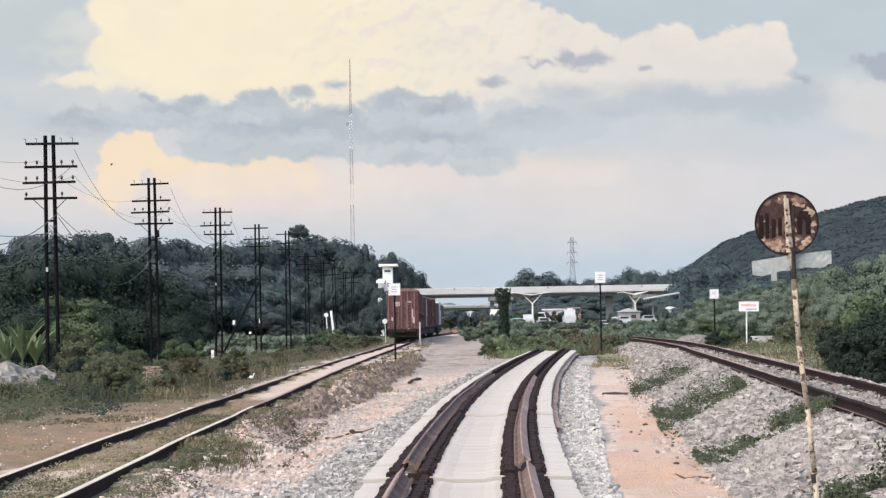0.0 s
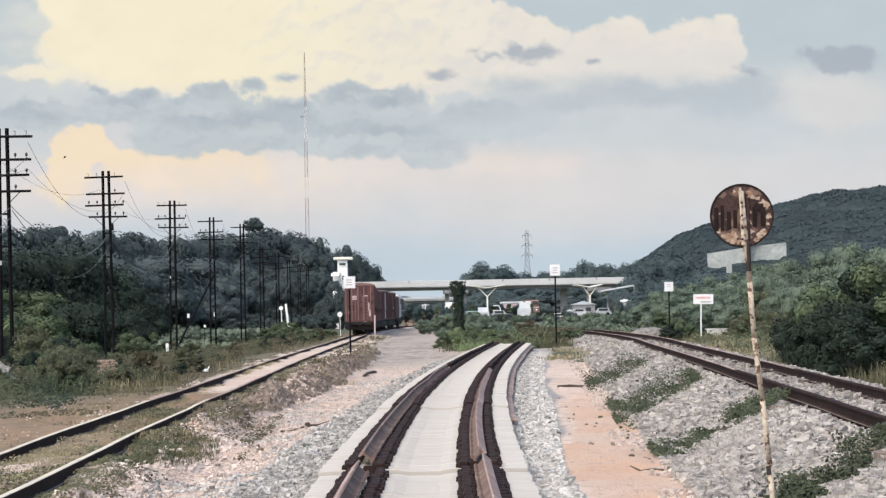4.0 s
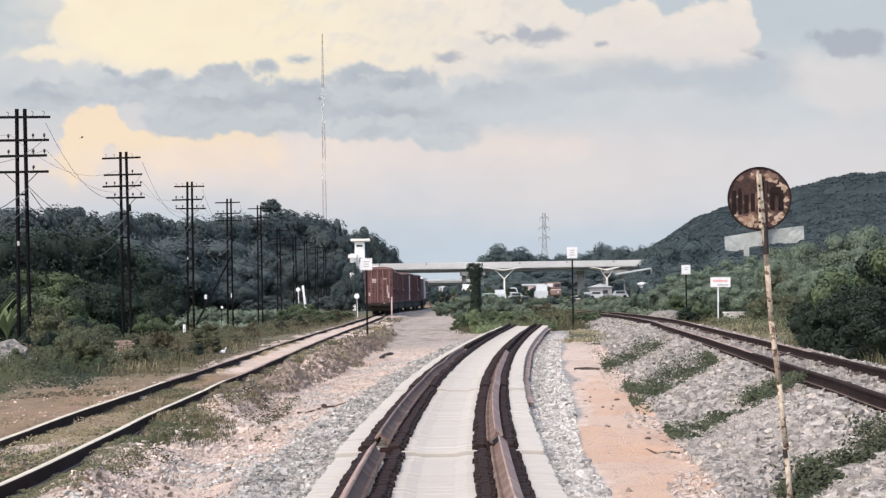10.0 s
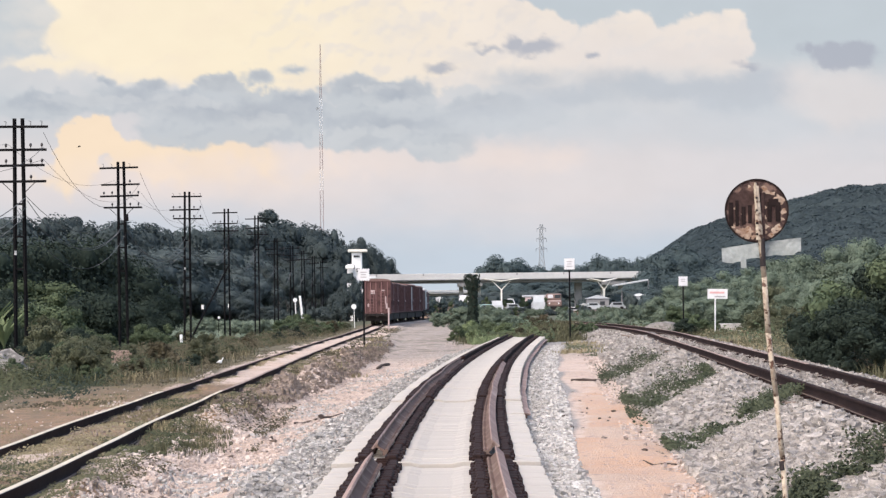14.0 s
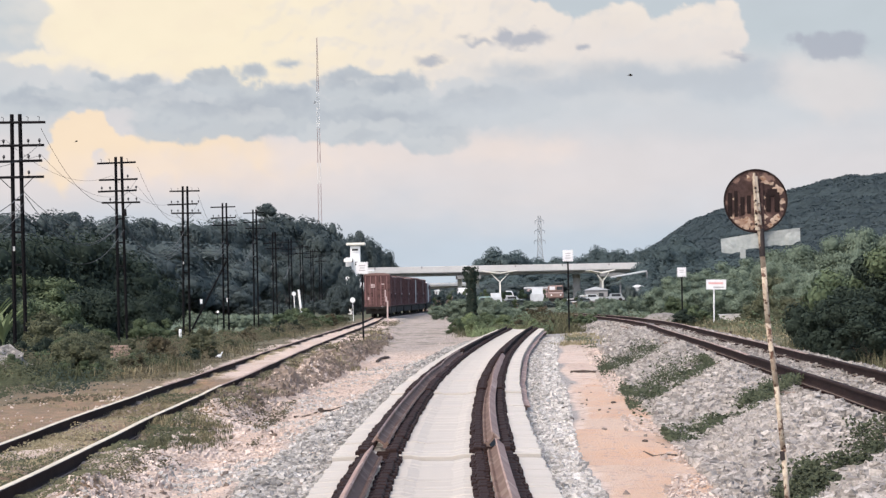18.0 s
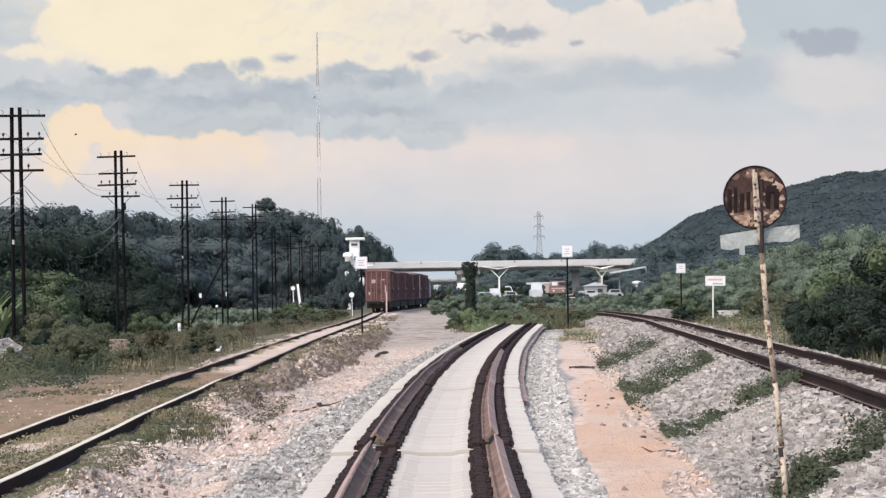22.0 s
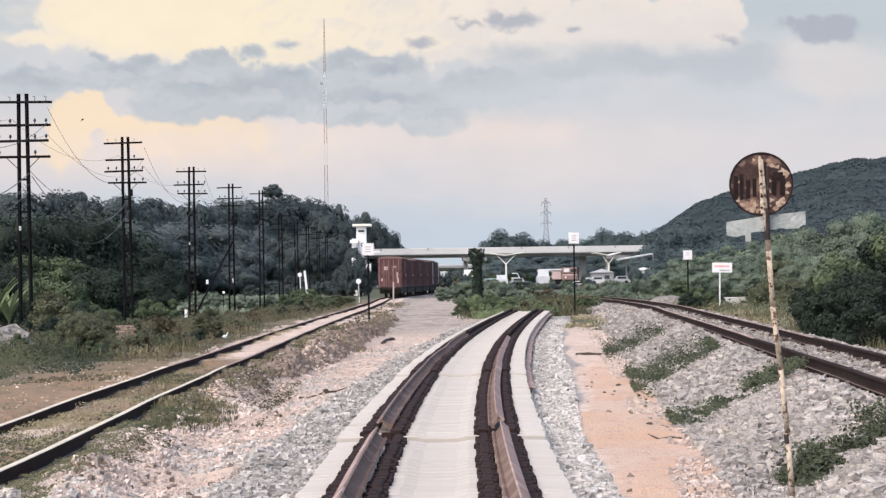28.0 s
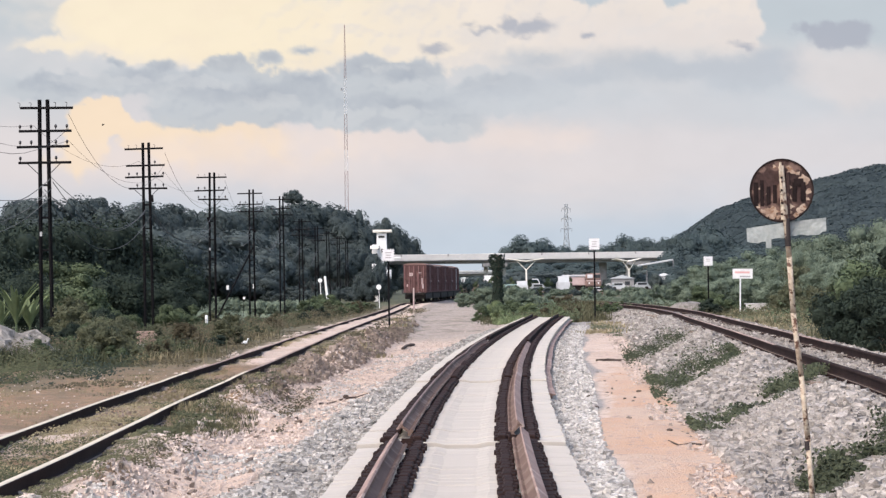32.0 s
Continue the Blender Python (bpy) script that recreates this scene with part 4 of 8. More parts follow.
# ---- round warning sign, seen from behind ----
def round_sign():
    x, y, base = 2.66, 17.92, 0.02
    ob = thing("round_warning_sign", "back of a rusted round sign on a leaning flaky pole", "sign", pose(x, y, base))
    top = Vector((-0.197, 0.0, 2.50))
    joints = [Vector((0, 0, 0)), Vector((-0.035, 0, 0.55)), Vector((-0.075, 0, 1.0)), Vector((-0.125, 0, 1.45)), Vector((-0.148, 0, 1.85)), top]
    bm = bmesh.new()
    for a, b in zip(joints, joints[1:]):
        rod(bm, a, b + (b - a) * 0.01, 0.0195, 0.0195, 12)
    pole = part("pole", bm, M_SIGN_POLE, ob, "cream pole with flaking paint", smooth=True)
    for z0, z1 in ((0.475, 0.54), (1.93, 2.13)):
        k = z0 / 2.5
        xa, xb = -0.075 * z0 if z0 < 1 else -0.155, -0.075 * z1 if z0 < 1 else -0.160
        part("paint_band", rod(bmesh.new(), (xa, 0, z0), (xb, 0, z1), 0.0215, 0.0215, 12), M_SIGN_BAND, pole, "black band on the pole")
    c = Vector((-0.19, 0.035, 2.33))
    bm = bmesh.new()
    rod(bm, c + Vector((0, 0.006, 0)), c - Vector((0, 0.006, 0)), 0.222, 0.222, 48)
    disc = part("disc", bm, M_RUST, ob, "rust-brown steel disc with pale patches")
    bm = bmesh.new()
    n = 48
    ring = []
    for k in range(n):
        q = 2 * math.pi * k / n
        u, v = math.cos(q), math.sin(q)
        ring.append([bm.verts.new(c + Vector((u * r, w, v * r))) for r, w in ((0.229, -0.012), (0.218, -0.012), (0.218, 0.010), (0.229, 0.010))])
    for k in range(n):
        for j in range(4):
            bm.faces.new((ring[k][j], ring[k][(j + 1) % 4], ring[(k + 1) % n][(j + 1) % 4], ring[(k + 1) % n][j]))
    bmesh.ops.recalc_face_normals(bm, faces=bm.faces)
    part("rim", bm, M_SIGN_DARK, disc, "dark folded rim")
    for n_slot, (px, z0, z1, w) in enumerate(((-0.185, -0.11, 0.06, 0.032), (-0.142, -0.11, 0.075, 0.026), (-0.096, -0.10, 0.03, 0.030), (-0.050, -0.09, 0.04, 0.028), (0.090, -0.08, 0.06, 0.032), (0.120, 0.03, 0.085, 0.07), (0.152, -0.08, 0.06, 0.036))):
        part("dark_slot", box(bmesh.new(), c.x + px, c.y - 0.0095, c.z + (z0 + z1) / 2, w, 0.005 + 0.0005 * n_slot, z1 - z0, bevel=0.002), M_SIGN_DARK, disc, "dark painted bar showing through")
    bm = bmesh.new()
    for j, (za, zb) in enumerate(((-0.21, -0.10), (-0.10, 0.02), (0.02, 0.12), (0.12, 0.20))):
        rod(bm, (c.x + 0.006 - 0.05 * (za + 0.2), -0.012, c.z + za), (c.x + 0.006 - 0.05 * (zb + 0.2), -0.012, c.z + zb), 0.020 - 0.003 * j, 0.018 - 0.003 * j, 8)
    part("back_strap", bm, M_SIGN_POLE, ob, "rusty pole end with flaking cream paint")
    part("back_rib", box(bmesh.new(), c.x + 0.042, c.y - 0.012, c.z - 0.02, 0.03, 0.012, 0.30, bevel=0.004), M_RUST, disc, "rusted stiffening rib")
    # flakes of pale primer left on the rust, mostly low down and along one edge
    rf = random.Random(17)
    spots = [(-0.13, -0.15, 0.022), (-0.10, -0.16, 0.03), (-0.06, -0.15, 0.035), (-0.075, -0.185, 0.02), (-0.03, -0.19, 0.018), (0.055, -0.115, 0.026), (0.05, -0.15, 0.018),
             (0.10, -0.17, 0.022), (0.12, -0.15, 0.024), (0.15, -0.12, 0.026), (0.185, -0.06, 0.013), (0.19, -0.01, 0.022), (0.17, 0.075, 0.03), (0.15, 0.09, 0.026),
             (0.12, 0.12, 0.016), (0.06, 0.15, 0.026), (0.08, 0.13, 0.02),  (-0.05, 0.17, 0.014), (-0.165, -0.11, 0.016), (0.06, 0.02, 0.016), (0.05, -0.05, 0.018), (-0.155, 0.02, 0.010), (-0.105, -0.02, 0.010)]
    for u, v, r in spots:
        bm = bmesh.new()
        rim = []
        for k in range(11):
            q = 2 * math.pi * k / 11
            s = r * rf.uniform(0.45, 1.5)
            rim.append((c.x + u + s * math.cos(q), c.z + v + s * 0.9 * math.sin(q)))
        lift = rf.uniform(0.0072, 0.0092)
        low = [bm.verts.new((px, c.y - 0.0050, pz)) for px, pz in rim]
        top_ = [bm.verts.new((px, c.y - lift, pz)) for px, pz in rim]
        bm.faces.new(top_)
        for k in range(11):
            bm.faces.new((low[k], low[(k + 1) % 11], top_[(k + 1) % 11], top_[k]))
        bmesh.ops.recalc_face_normals(bm, faces=bm.faces)
        part("paint_flake", bm, M_FLAKE, disc, "pale flake of old paint")
    for k, z in enumerate((-0.17, -0.09, 0.0, 0.09)):
        part("bolt", rod(bmesh.new(), (c.x - 0.008, -0.034, c.z + z), (c.x - 0.008, -0.024, c.z + z), 0.009, seg=6), M_SIGN_DARK, ob)
    # two halves of a bent plate, lapped at the pole
    for s, wid in ((-1, 0.265), (1, 0.275)):
        bm = bmesh.new()
        nx, nz = 10, 4
        rr = random.Random(3 + s)
        grid = []
        for i in range(nx + 1):
            col = []
            for j in range(nz + 1):
                u, v = i / nx, j / nz
                px = s * (0.012 + wid * u)
                drop = 0.05 * px + (0.010 * math.sin(7 * u) + 0.005 * rr.uniform(-1, 1) if j == 0 else 0.0)
                zz = (v - 0.5) * (0.115 - 0.012 * u) + 0.075 * px + drop
                col.append(bm.verts.new((c.x + 0.025 + px, 0.028 + 0.016 * math.sin(3.1 * u + s) + 0.006 * v + 0.02 * max(0, u + v - 1.1) * (s < 0) + 0.005 * rr.uniform(-1, 1), 2.045 + zz)))
            grid.append(col)
        for i in range(nx):
            for j in range(nz):
                bm.faces.new((grid[i][j], grid[i + 1][j], grid[i + 1][j + 1], grid[i][j + 1]))
        bmesh.ops.recalc_face_normals(bm, faces=bm.faces)
        bmesh.ops.solidify(bm, geom=bm.faces[:], thickness=0.003)
        part("bent_plate", bm, M_PLATE, ob, "dented grey galvanised plate")
    part("tab", box(bmesh.new(), c.x - 0.10, 0.03, 1.955, 0.04, 0.004, 0.07, bevel=0.001), M_PLATE, ob, "small hanging metal tab")


round_sign()


# ---- small boards ----
def toothed_board(x, y, w, hgt, top, label, lines=3, post_material=M_POST, teeth=True):
    base = gz(x, y) - 0.1
    ob = thing("track_board", label, "sign", pose(x, y, base), "white track boards")
    h = top - base
    part("post", box(bmesh.new(), 0, 0.03, (h - 0.1) / 2, 0.07, 0.06, h - 0.1, bevel=0.008), post_material, ob, "dark steel post")
    bm = bmesh.new()
    box(bm, 0, 0, h - hgt / 2, w, 0.02, hgt, bevel=0.004)
    board = part("board", bm, M_BOARD, ob, "white board")
    if teeth:
        for k in range(5):
            for s in (-1, 1):
                part("edge_lug", box(bmesh.new(), (k - 2) * w / 4.6, 0.002, h - hgt / 2 + s * (hgt / 2 + 0.014), w / 10, 0.016, 0.03, bevel=0.003), M_BOARD, board)
                part("edge_lug", box(bmesh.new(), s * (w / 2 + 0.014), 0.002, h - hgt / 2 + (k - 2) * hgt / 4.6, 0.03, 0.016, hgt / 10, bevel=0.003), M_BOARD, board)
    for k in range(lines):
        part("text_bar", box(bmesh.new(), 0, -0.0125, h - hgt * (0.28 + 0.22 * k), w * (0.55 - 0.1 * (k % 2)), 0.004, hgt * 0.08), M_BOARD_GREY, board, "faded grey bar of lettering")


toothed_board(-1.92, 100, 0.44, 0.44, 3.09, "square white track board with lugged edges on a dark post")
toothed_board(6.91, 110, 0.42, 0.46, 3.58, "square white track board with lugged edges on a tall post")
toothed_board(12.97, 120, 0.40, 0.42, 2.82, "small white track board among the bushes", 2)


def notice_board():
    x, y = 14.21, 117
    base = gz(x, y) - 0.1
    ob = thing("notice_board", "white notice board with a red line on a pale post", "sign", pose(x, y, base, 0, -2, -4))
    h = 2.24 - base
    part("post", rod(bmesh.new(), (-0.10, 0.03, 0), (0, 0.03, h - 0.3), 0.035, 0.035, 8), M_BOARD, ob, "pale round post")
    board = part("board", box(bmesh.new(), 0, 0, h - 0.26, 0.93, 0.02, 0.46, pose(0, 0, 0, 0, 3, 0), 0.006), M_BOARD, ob)
    part("text_bar", box(bmesh.new(), -0.02, -0.013, h - 0.20, 0.68, 0.004, 0.09, pose(0, 0, 0, 0, 3, 0)), M_BOARD_RED, board, "faded red bar of lettering")
    part("text_bar", box(bmesh.new(), 0.12, -0.013, h - 0.39, 0.50, 0.004, 0.06, pose(0, 0, 0, 0, 3, 0)), M_BOARD_GREY, board, "grey bar of lettering")


notice_board()


def white_post(x, y, h, w, disc, label, material=M_WHITE):
    ob = thing("marker_post", label, "marker post", pose(x, y, gz(x, y) - 0.05, 0, -6 if "leaning" in label else random.Random(int(x * 9 + y)).uniform(-3, 3), 0), "marker posts")
    part("post", box(bmesh.new(), 0, 0, h / 2, w, w, h, bevel=w * 0.15), material, ob)
    if disc:
        part("disc", rod(bmesh.new(), (0, -w / 2 - 0.01, h), (0, -w / 2 - 0.04, h), disc, disc, 16), M_WHITE, ob, "round white disc")


white_post(-4.9, 214, 1.95, 0.05, 0.22, "round white marker disc on a thin post")
white_post(-11.7, 255, 3.2, 0.08, 0.22, "round white marker disc on a thin post")
white_post(-11.2, 260, 3.6, 0.24, 0, "leaning white concrete marker post")
white_post(-1.85, 198, 1.8, 0.12, 0, "pinkish concrete marker post beside the old line", M_POST_PALE)
white_post(-13.4, 146, 1.1, 0.16, 0, "low white marker post under the telegraph line")
white_post(-17.74, 230, 1.9, 0.05, 0.12, "small white disc on a dark post in the scrub", M_POST)
for x, h in ((-19.97, 2.95), (-17.44, 3.05)):
    ob = thing("notice_board", "small white notice board on a thin dark post", "notice board", pose(x, 240, gz(x, 240) - 0.05), "notice boards in the low meadow")
    part("post", box(bmesh.new(), 0, 0, h / 2, 0.05, 0.05, h, bevel=0.008), M_POST, ob)
    part("board", box(bmesh.new(), 0, -0.045, h - 0.25, 0.24, 0.03, 0.42, bevel=0.008), M_BOARD, ob, "white board")


# ---- freight train ----
def bogie(parent, y):
    bm = bmesh.new()
    box(bm, 0, y, 0.62, 2.0, 2.3, 0.24, bevel=0.03)
    for s in (-1, 1):
        box(bm, s * 0.78, y, 0.50, 0.14, 2.6, 0.30, bevel=0.03)
    bg = part("bogie", bm, M_UNDER, parent, "black four-wheel bogie")
    for dy in (-0.9, 0.9):
        for s in (-1, 1):
            bm = bmesh.new()
            rod(bm, (s * 0.50, y + dy, 0.42), (s * 0.63, y + dy, 0.42), 0.42, 0.42, 20)
            rod(bm, (s * 0.46, y + dy, 0.42), (s * 0.50, y + dy, 0.42), 0.45, 0.45, 20)
            part("wheel", bm, M_UNDER, bg)


def covered_wagon(length, body_material, label, tail=False, grey_doors=(k == 4), height=4.3):
    # grey_doors: the door nearer the tail is a bare grey one
    ob = thing("freight_wagon", label, "wagon", None, "freight train")
    L, W, Z0, Z1 = length - 0.9, 2.5, 1.05, height - 0.2
    bm = bmesh.new()
    box(bm, 0, 0, (Z0 + Z1) / 2, W - 0.08, L - 0.08, Z1 - Z0, bevel=0.02)
    n = int(L / 0.62)
    for k in range(n + 1):
        y = -L / 2 + 0.06 + k * (L - 0.12) / n
        for s in (-1, 1):
            box(bm, s * (W / 2 - 0.02), y, (Z0 + Z1) / 2, 0.07, 0.10, Z1 - Z0, bevel=0.01)
    for e in (-1, 1):
        for k in range(5):
            box(bm, -W / 2 + 0.10 + k * (W - 0.2) / 4, e * (L / 2 - 0.02), (Z0 + Z1) / 2, 0.09, 0.08, Z1 - Z0, bevel=0.01)
        for z in (Z0 + 0.05, Z1 - 0.05):
            box(bm, 0, e * (L / 2 - 0.02), z, W, 0.09, 0.10, bevel=0.01)
    for s in (-1, 1):
        for z in (Z0 + 0.05, Z1 - 0.05):
            box(bm, s * (W / 2 - 0.02), 0, z, 0.09, L, 0.10, bevel=0.01)
    part("body", bm, body_material, ob)
    for px in (-1.12, -0.62, -0.12, 0.38, 0.95):
        part("end_bar", box(bmesh.new(), px, -L / 2 - 0.055, (Z0 + Z1) / 2, 0.07, 0.03, Z1 - Z0 - 0.2, bevel=0.006), M_WAGON_BAR, ob, "bleached locking bar on the end")
    bm = bmesh.new()
    prof = [(-W / 2 - 0.03, Z1), (W / 2 + 0.03, Z1)] + [((W / 2 + 0.03) * math.cos(q), Z1 + 0.02 + 0.20 * math.sin(q)) for q in np.linspace(0.05, math.pi - 0.05, 9)]
    sweep(bm, [(0, -L / 2 - 0.03, 0), (0, L / 2 + 0.03, 0)], prof)
    part("roof", bm, M_WAGON_ROOF, ob, "dusty low-arched roof")
    bm = bmesh.new()
    box(bm, 0, 0, 0.92, 2.2, length - 0.7, 0.22, bevel=0.02)
    box(bm, 0, 0, 0.66, 2.3, length - 1.4, 0.62, bevel=0.05)
    part("underframe", bm, M_UNDER, ob, "black steel underframe")
    for s in (-1, 1):
        for n_door, dy in enumerate((-1.15, 0.0)):
            grey = grey_doors and n_door == 0
            door = part("door", box(bmesh.new(), s * (W / 2 + 0.02), dy + 0.55, (Z0 + Z1) / 2, 0.06, 1.08, Z1 - Z0 - 0.3, bevel=0.015), M_WAGON_GREY if grey else body_material, ob, "grey sliding door" if grey else "")
            part("handle", box(bmesh.new(), s * (W / 2 + 0.06), dy + 0.75, Z0 + 1.0, 0.03, 0.05, 0.5), M_UNDER, door)
        part("lettering_bar", box(bmesh.new(), s * (W / 2 + 0.045), -L / 2 + 7.5, 2.3, 0.02, 0.9, 0.20), M_PINK, ob, "pale lettering bar on the side")
    for y in (-length / 2 + 2.2, length / 2 - 2.2):
        bogie(ob, y)
    for e in (-1, 1):
        part("coupler", box(bmesh.new(), 0, e * (length / 2 - 0.25), 0.85, 0.22, 0.6, 0.24, bevel=0.03), M_UNDER, ob)
    if tail:
        y = -L / 2 - 0.07
        for px, z, w, h, m in ((-0.42, 3.06, 0.38, 0.36, M_PINK), (0.55, 3.22, 0.30, 0.10, M_PINK), (-0.85, 1.85, 0.14, 0.28, M_PINK), (0.78, 2.30, 0.12, 0.7, M_PINK), (0.86, 1.75, 0.16, 0.5, M_PINK), (0.45, 0.98, 0.16, 0.14, M_WHITE)):
            part("end_plate", box(bmesh.new(), px, y, z, w, 0.02, h, bevel=0.004), m, ob, "faded plate on the wagon end")
        for px in (-0.55, 0.50):
            bm = bmesh.new()
            for s in (-1, 1):
                box(bm, px + s * 0.2, y - 0.03, 2.2, 0.04, 0.04, 2.0)
            for k in range(7):
                box(bm, px, y - 0.03, 1.35 + k * 0.28, 0.4, 0.03, 0.03)
            part("end_ladder", bm, M_WAGON_BAR, ob, "bleached maroon end ladder")
        for s in (-1, 1):
            part("buffer", rod(bmesh.new(), (s * 0.85, y - 0.35, 0.92), (s * 0.85, y, 0.92), 0.16, 0.10, 12), M_UNDER, ob)
    return ob


def freight_locomotive():
    ob = thing("freight_locomotive", "dark red diesel locomotive with a pale cab stripe", "locomotive", None, "freight train")
    L = 15.0
    part("rear_hood", box(bmesh.new(), 0, -4.6, 2.4, 2.45, 5.4, 2.6, bevel=0.15), M_WAGON, ob)
    part("front_hood", box(bmesh.new(), 0, 4.0, 2.3, 2.4, 6.6, 2.4, bevel=0.15), M_WAGON, ob)
    cab = part("cab", box(bmesh.new(), 0, -0.6, 2.5, 2.6, 2.6, 2.8, bevel=0.2), M_WAGON_GREY, ob, "pale grey cab")
    for s in (-1, 1):
        part("window", box(bmesh.new(), s * 0.6, -1.91, 3.4, 0.8, 0.03, 0.5, bevel=0.01), M_GLASS, cab)
        part("side_window", box(bmesh.new(), s * 1.31, -0.6, 3.1, 0.03, 1.2, 0.6, bevel=0.01), M_GLASS, cab)
        part("handrail", rod(bmesh.new(), (s * 1.25, 1.0, 2.0), (s * 1.25, L / 2 - 0.4, 2.0), 0.02, seg=6), M_WHITE, ob)
    part("underframe", box(bmesh.new(), 0, 0, 1.0, 2.6, L, 0.3, bevel=0.03), M_UNDER, ob)
    part("fuel_tank", box(bmesh.new(), 0, 0, 0.6, 2.1, 4.0, 0.6, bevel=0.1), M_UNDER, ob)
    part("exhaust", box(bmesh.new(), 0, 2.5, 3.7, 0.5, 0.9, 0.25, bevel=0.05), M_UNDER, ob)
    for y in (-4.6, 4.6):
        bogie(ob, y)
    return ob


TRAIN = []  # thing, place of its middle ahead of the train's tail, length
ahead = 0.0
for k in range(6):
    ln_ = 13.4
    w = covered_wagon(ln_, M_WAGON, "faded maroon covered freight wagon with a ribbed end" if k == 0 else
                      ("maroon freight wagon with one bare grey door" if k == 4 else "faded maroon covered freight wagon in a moving train"), tail=(k == 0), grey_doors=(k == 4), height=4.3 if k % 2 == 0 else 4.2)
    TRAIN.append((w, ahead + ln_ / 2, ln_))
    ahead += ln_
TRAIN.append((freight_locomotive(), ahead + 7.6, 15.0))


# ---- orange railcar in the station, rolling slowly ----
def railcar():
    ob = thing("orange_railcar", "orange and white railcar with a grey coach roof", "railcar")
    bm = bmesh.new()
    box(bm, 0, 0, 1.55, 2.7, 3.0, 1.1, bevel=0.15)
    part("lower_cab", bm, M_ORANGE, ob, "orange lower cab front")
    cab = part("upper_cab", box(bmesh.new(), 0, 0.1, 2.65, 2.6, 2.8, 1.15, bevel=0.18), M_ORANGE, ob)
    for s in (-1, 1):
        # left windscreen is plain white: its sky reflection is painted in
        part("windscreen", box(bmesh.new(), s * 0.62, -1.33, 2.75, 0.95, 0.06, 0.6, bevel=0.02), M_BOARD if s < 0 else M_GLASS, cab, "windscreen catching the sky" if s < 0 else "dark windscreen")
        part("headlamp", rod(bmesh.new(), (s * 0.8, -1.56, 1.55), (s * 0.8, -1.48, 1.55), 0.14, 0.14, 12), M_WHITE, ob)
    part("nose_stripe", box(bmesh.new(), 0, -1.515, 1.95, 2.4, 0.03, 0.22, bevel=0.01), M_PINK, ob, "pale stripe round the nose")
    part("underframe", box(bmesh.new(), 0, 1.0, 0.75, 2.4, 5.0, 0.5, bevel=0.05), M_UNDER, ob)
    part("coach_side", box(bmesh.new(), -3.1, 3.0, 1.9, 3.5, 3.2, 1.5, bevel=0.1), M_PINK, ob, "faded pink coach side")
    part("coach_roof", box(bmesh.new(), -3.2, 3.0, 2.85, 4.3, 3.4, 0.4, bevel=0.12), M_ROOF, ob, "grey coach roof")
    part("coach_frame", box(bmesh.new(), -3.1, 3.0, 0.75, 3.6, 2.6, 0.8, bevel=0.08), M_UNDER, ob)
    return ob


RAILCAR = railcar()
tagged(part("station_track_bed", box(bmesh.new(), 24, 444, -0.5, 24, 12, 1.0, bevel=0.1), M_EARTH), "low stony bed under the station siding", "track bed", kind="structure")


# ---- road overpass ----
def overpass():
    ob = thing("road_overpass", "pale concrete road overpass across the railway", "bridge", pose(0, 520, 0, 0, 0, 0))
    x0, x1 = -90.0, 60.0
    part("parapet", box(bmesh.new(), (x0 + x1) / 2, -5.2, 7.05, x1 - x0, 0.25, 1.3, bevel=0.04), M_BRIDGE, ob, "pale parapet wall")
    part("parapet", box(bmesh.new(), (x0 + x1) / 2, 5.2, 7.05, x1 - x0, 0.25, 1.3, bevel=0.04), M_BRIDGE, ob, "pale parapet wall")
    part("deck", box(bmesh.new(), (x0 + x1) / 2, 0, 6.28, x1 - x0, 10.2, 0.24, bevel=0.03), M_BRIDGE_DARK, ob)
    for y in (-4.0, -1.4, 1.4, 4.0):
        part("girder", box(bmesh.new(), (x0 + x1) / 2, y, 5.98, x1 - x0, 0.6, 0.5, bevel=0.03), M_BRIDGE_DARK, ob, "stained concrete girder")
    part("pier_column", box(bmesh.new(), 34.4, 0, 2.4, 1.5, 1.6, 6.4, bevel=0.08), M_BRIDGE_DARK, ob)
    for x in (-62, -38, -14, 12, 41.4):
        pier = part("pier_cap", box(bmesh.new(), x, 0, 5.35, 5.0, 9.5, 0.75, bevel=0.06), M_BRIDGE_DARK, ob)
        for dx in (-1.8, 1.8):
            part("pier_column", box(bmesh.new(), x + dx, 0, 2.1, 0.9, 1.4, 5.9, bevel=0.08), M_BRIDGE, pier)
    for k in range(15):
        part("lamp_bracket", box(bmesh.new(), x0 + 6 + k * 9.6, -5.36, 7.5, 0.25, 0.06, 0.5, bevel=0.01), M_BRIDGE_DARK, ob)


overpass()


def low_bridge():
    ob = thing("low_road_bridge", "low pale road bridge behind the overpass", "bridge", pose(0, 620, 0))
    part("deck", box(bmesh.new(), -27, 0, 4.2, 84, 8, 0.5, bevel=0.05), M_BRIDGE, ob)
    part("parapet", box(bmesh.new(), -27, -4.1, 4.55, 84, 0.2, 0.5, bevel=0.03), M_ROOF, ob)
    part("girder", box(bmesh.new(), -27, 0, 3.7, 84, 6, 0.5, bevel=0.05), M_BRIDGE_DARK, ob)
    for x in (-60, -36, -12, 12):
        part("pier", box(bmesh.new(), x, 0, 1.2, 1.2, 6, 4.5, bevel=0.08), M_BRIDGE_DARK, ob)


low_bridge()


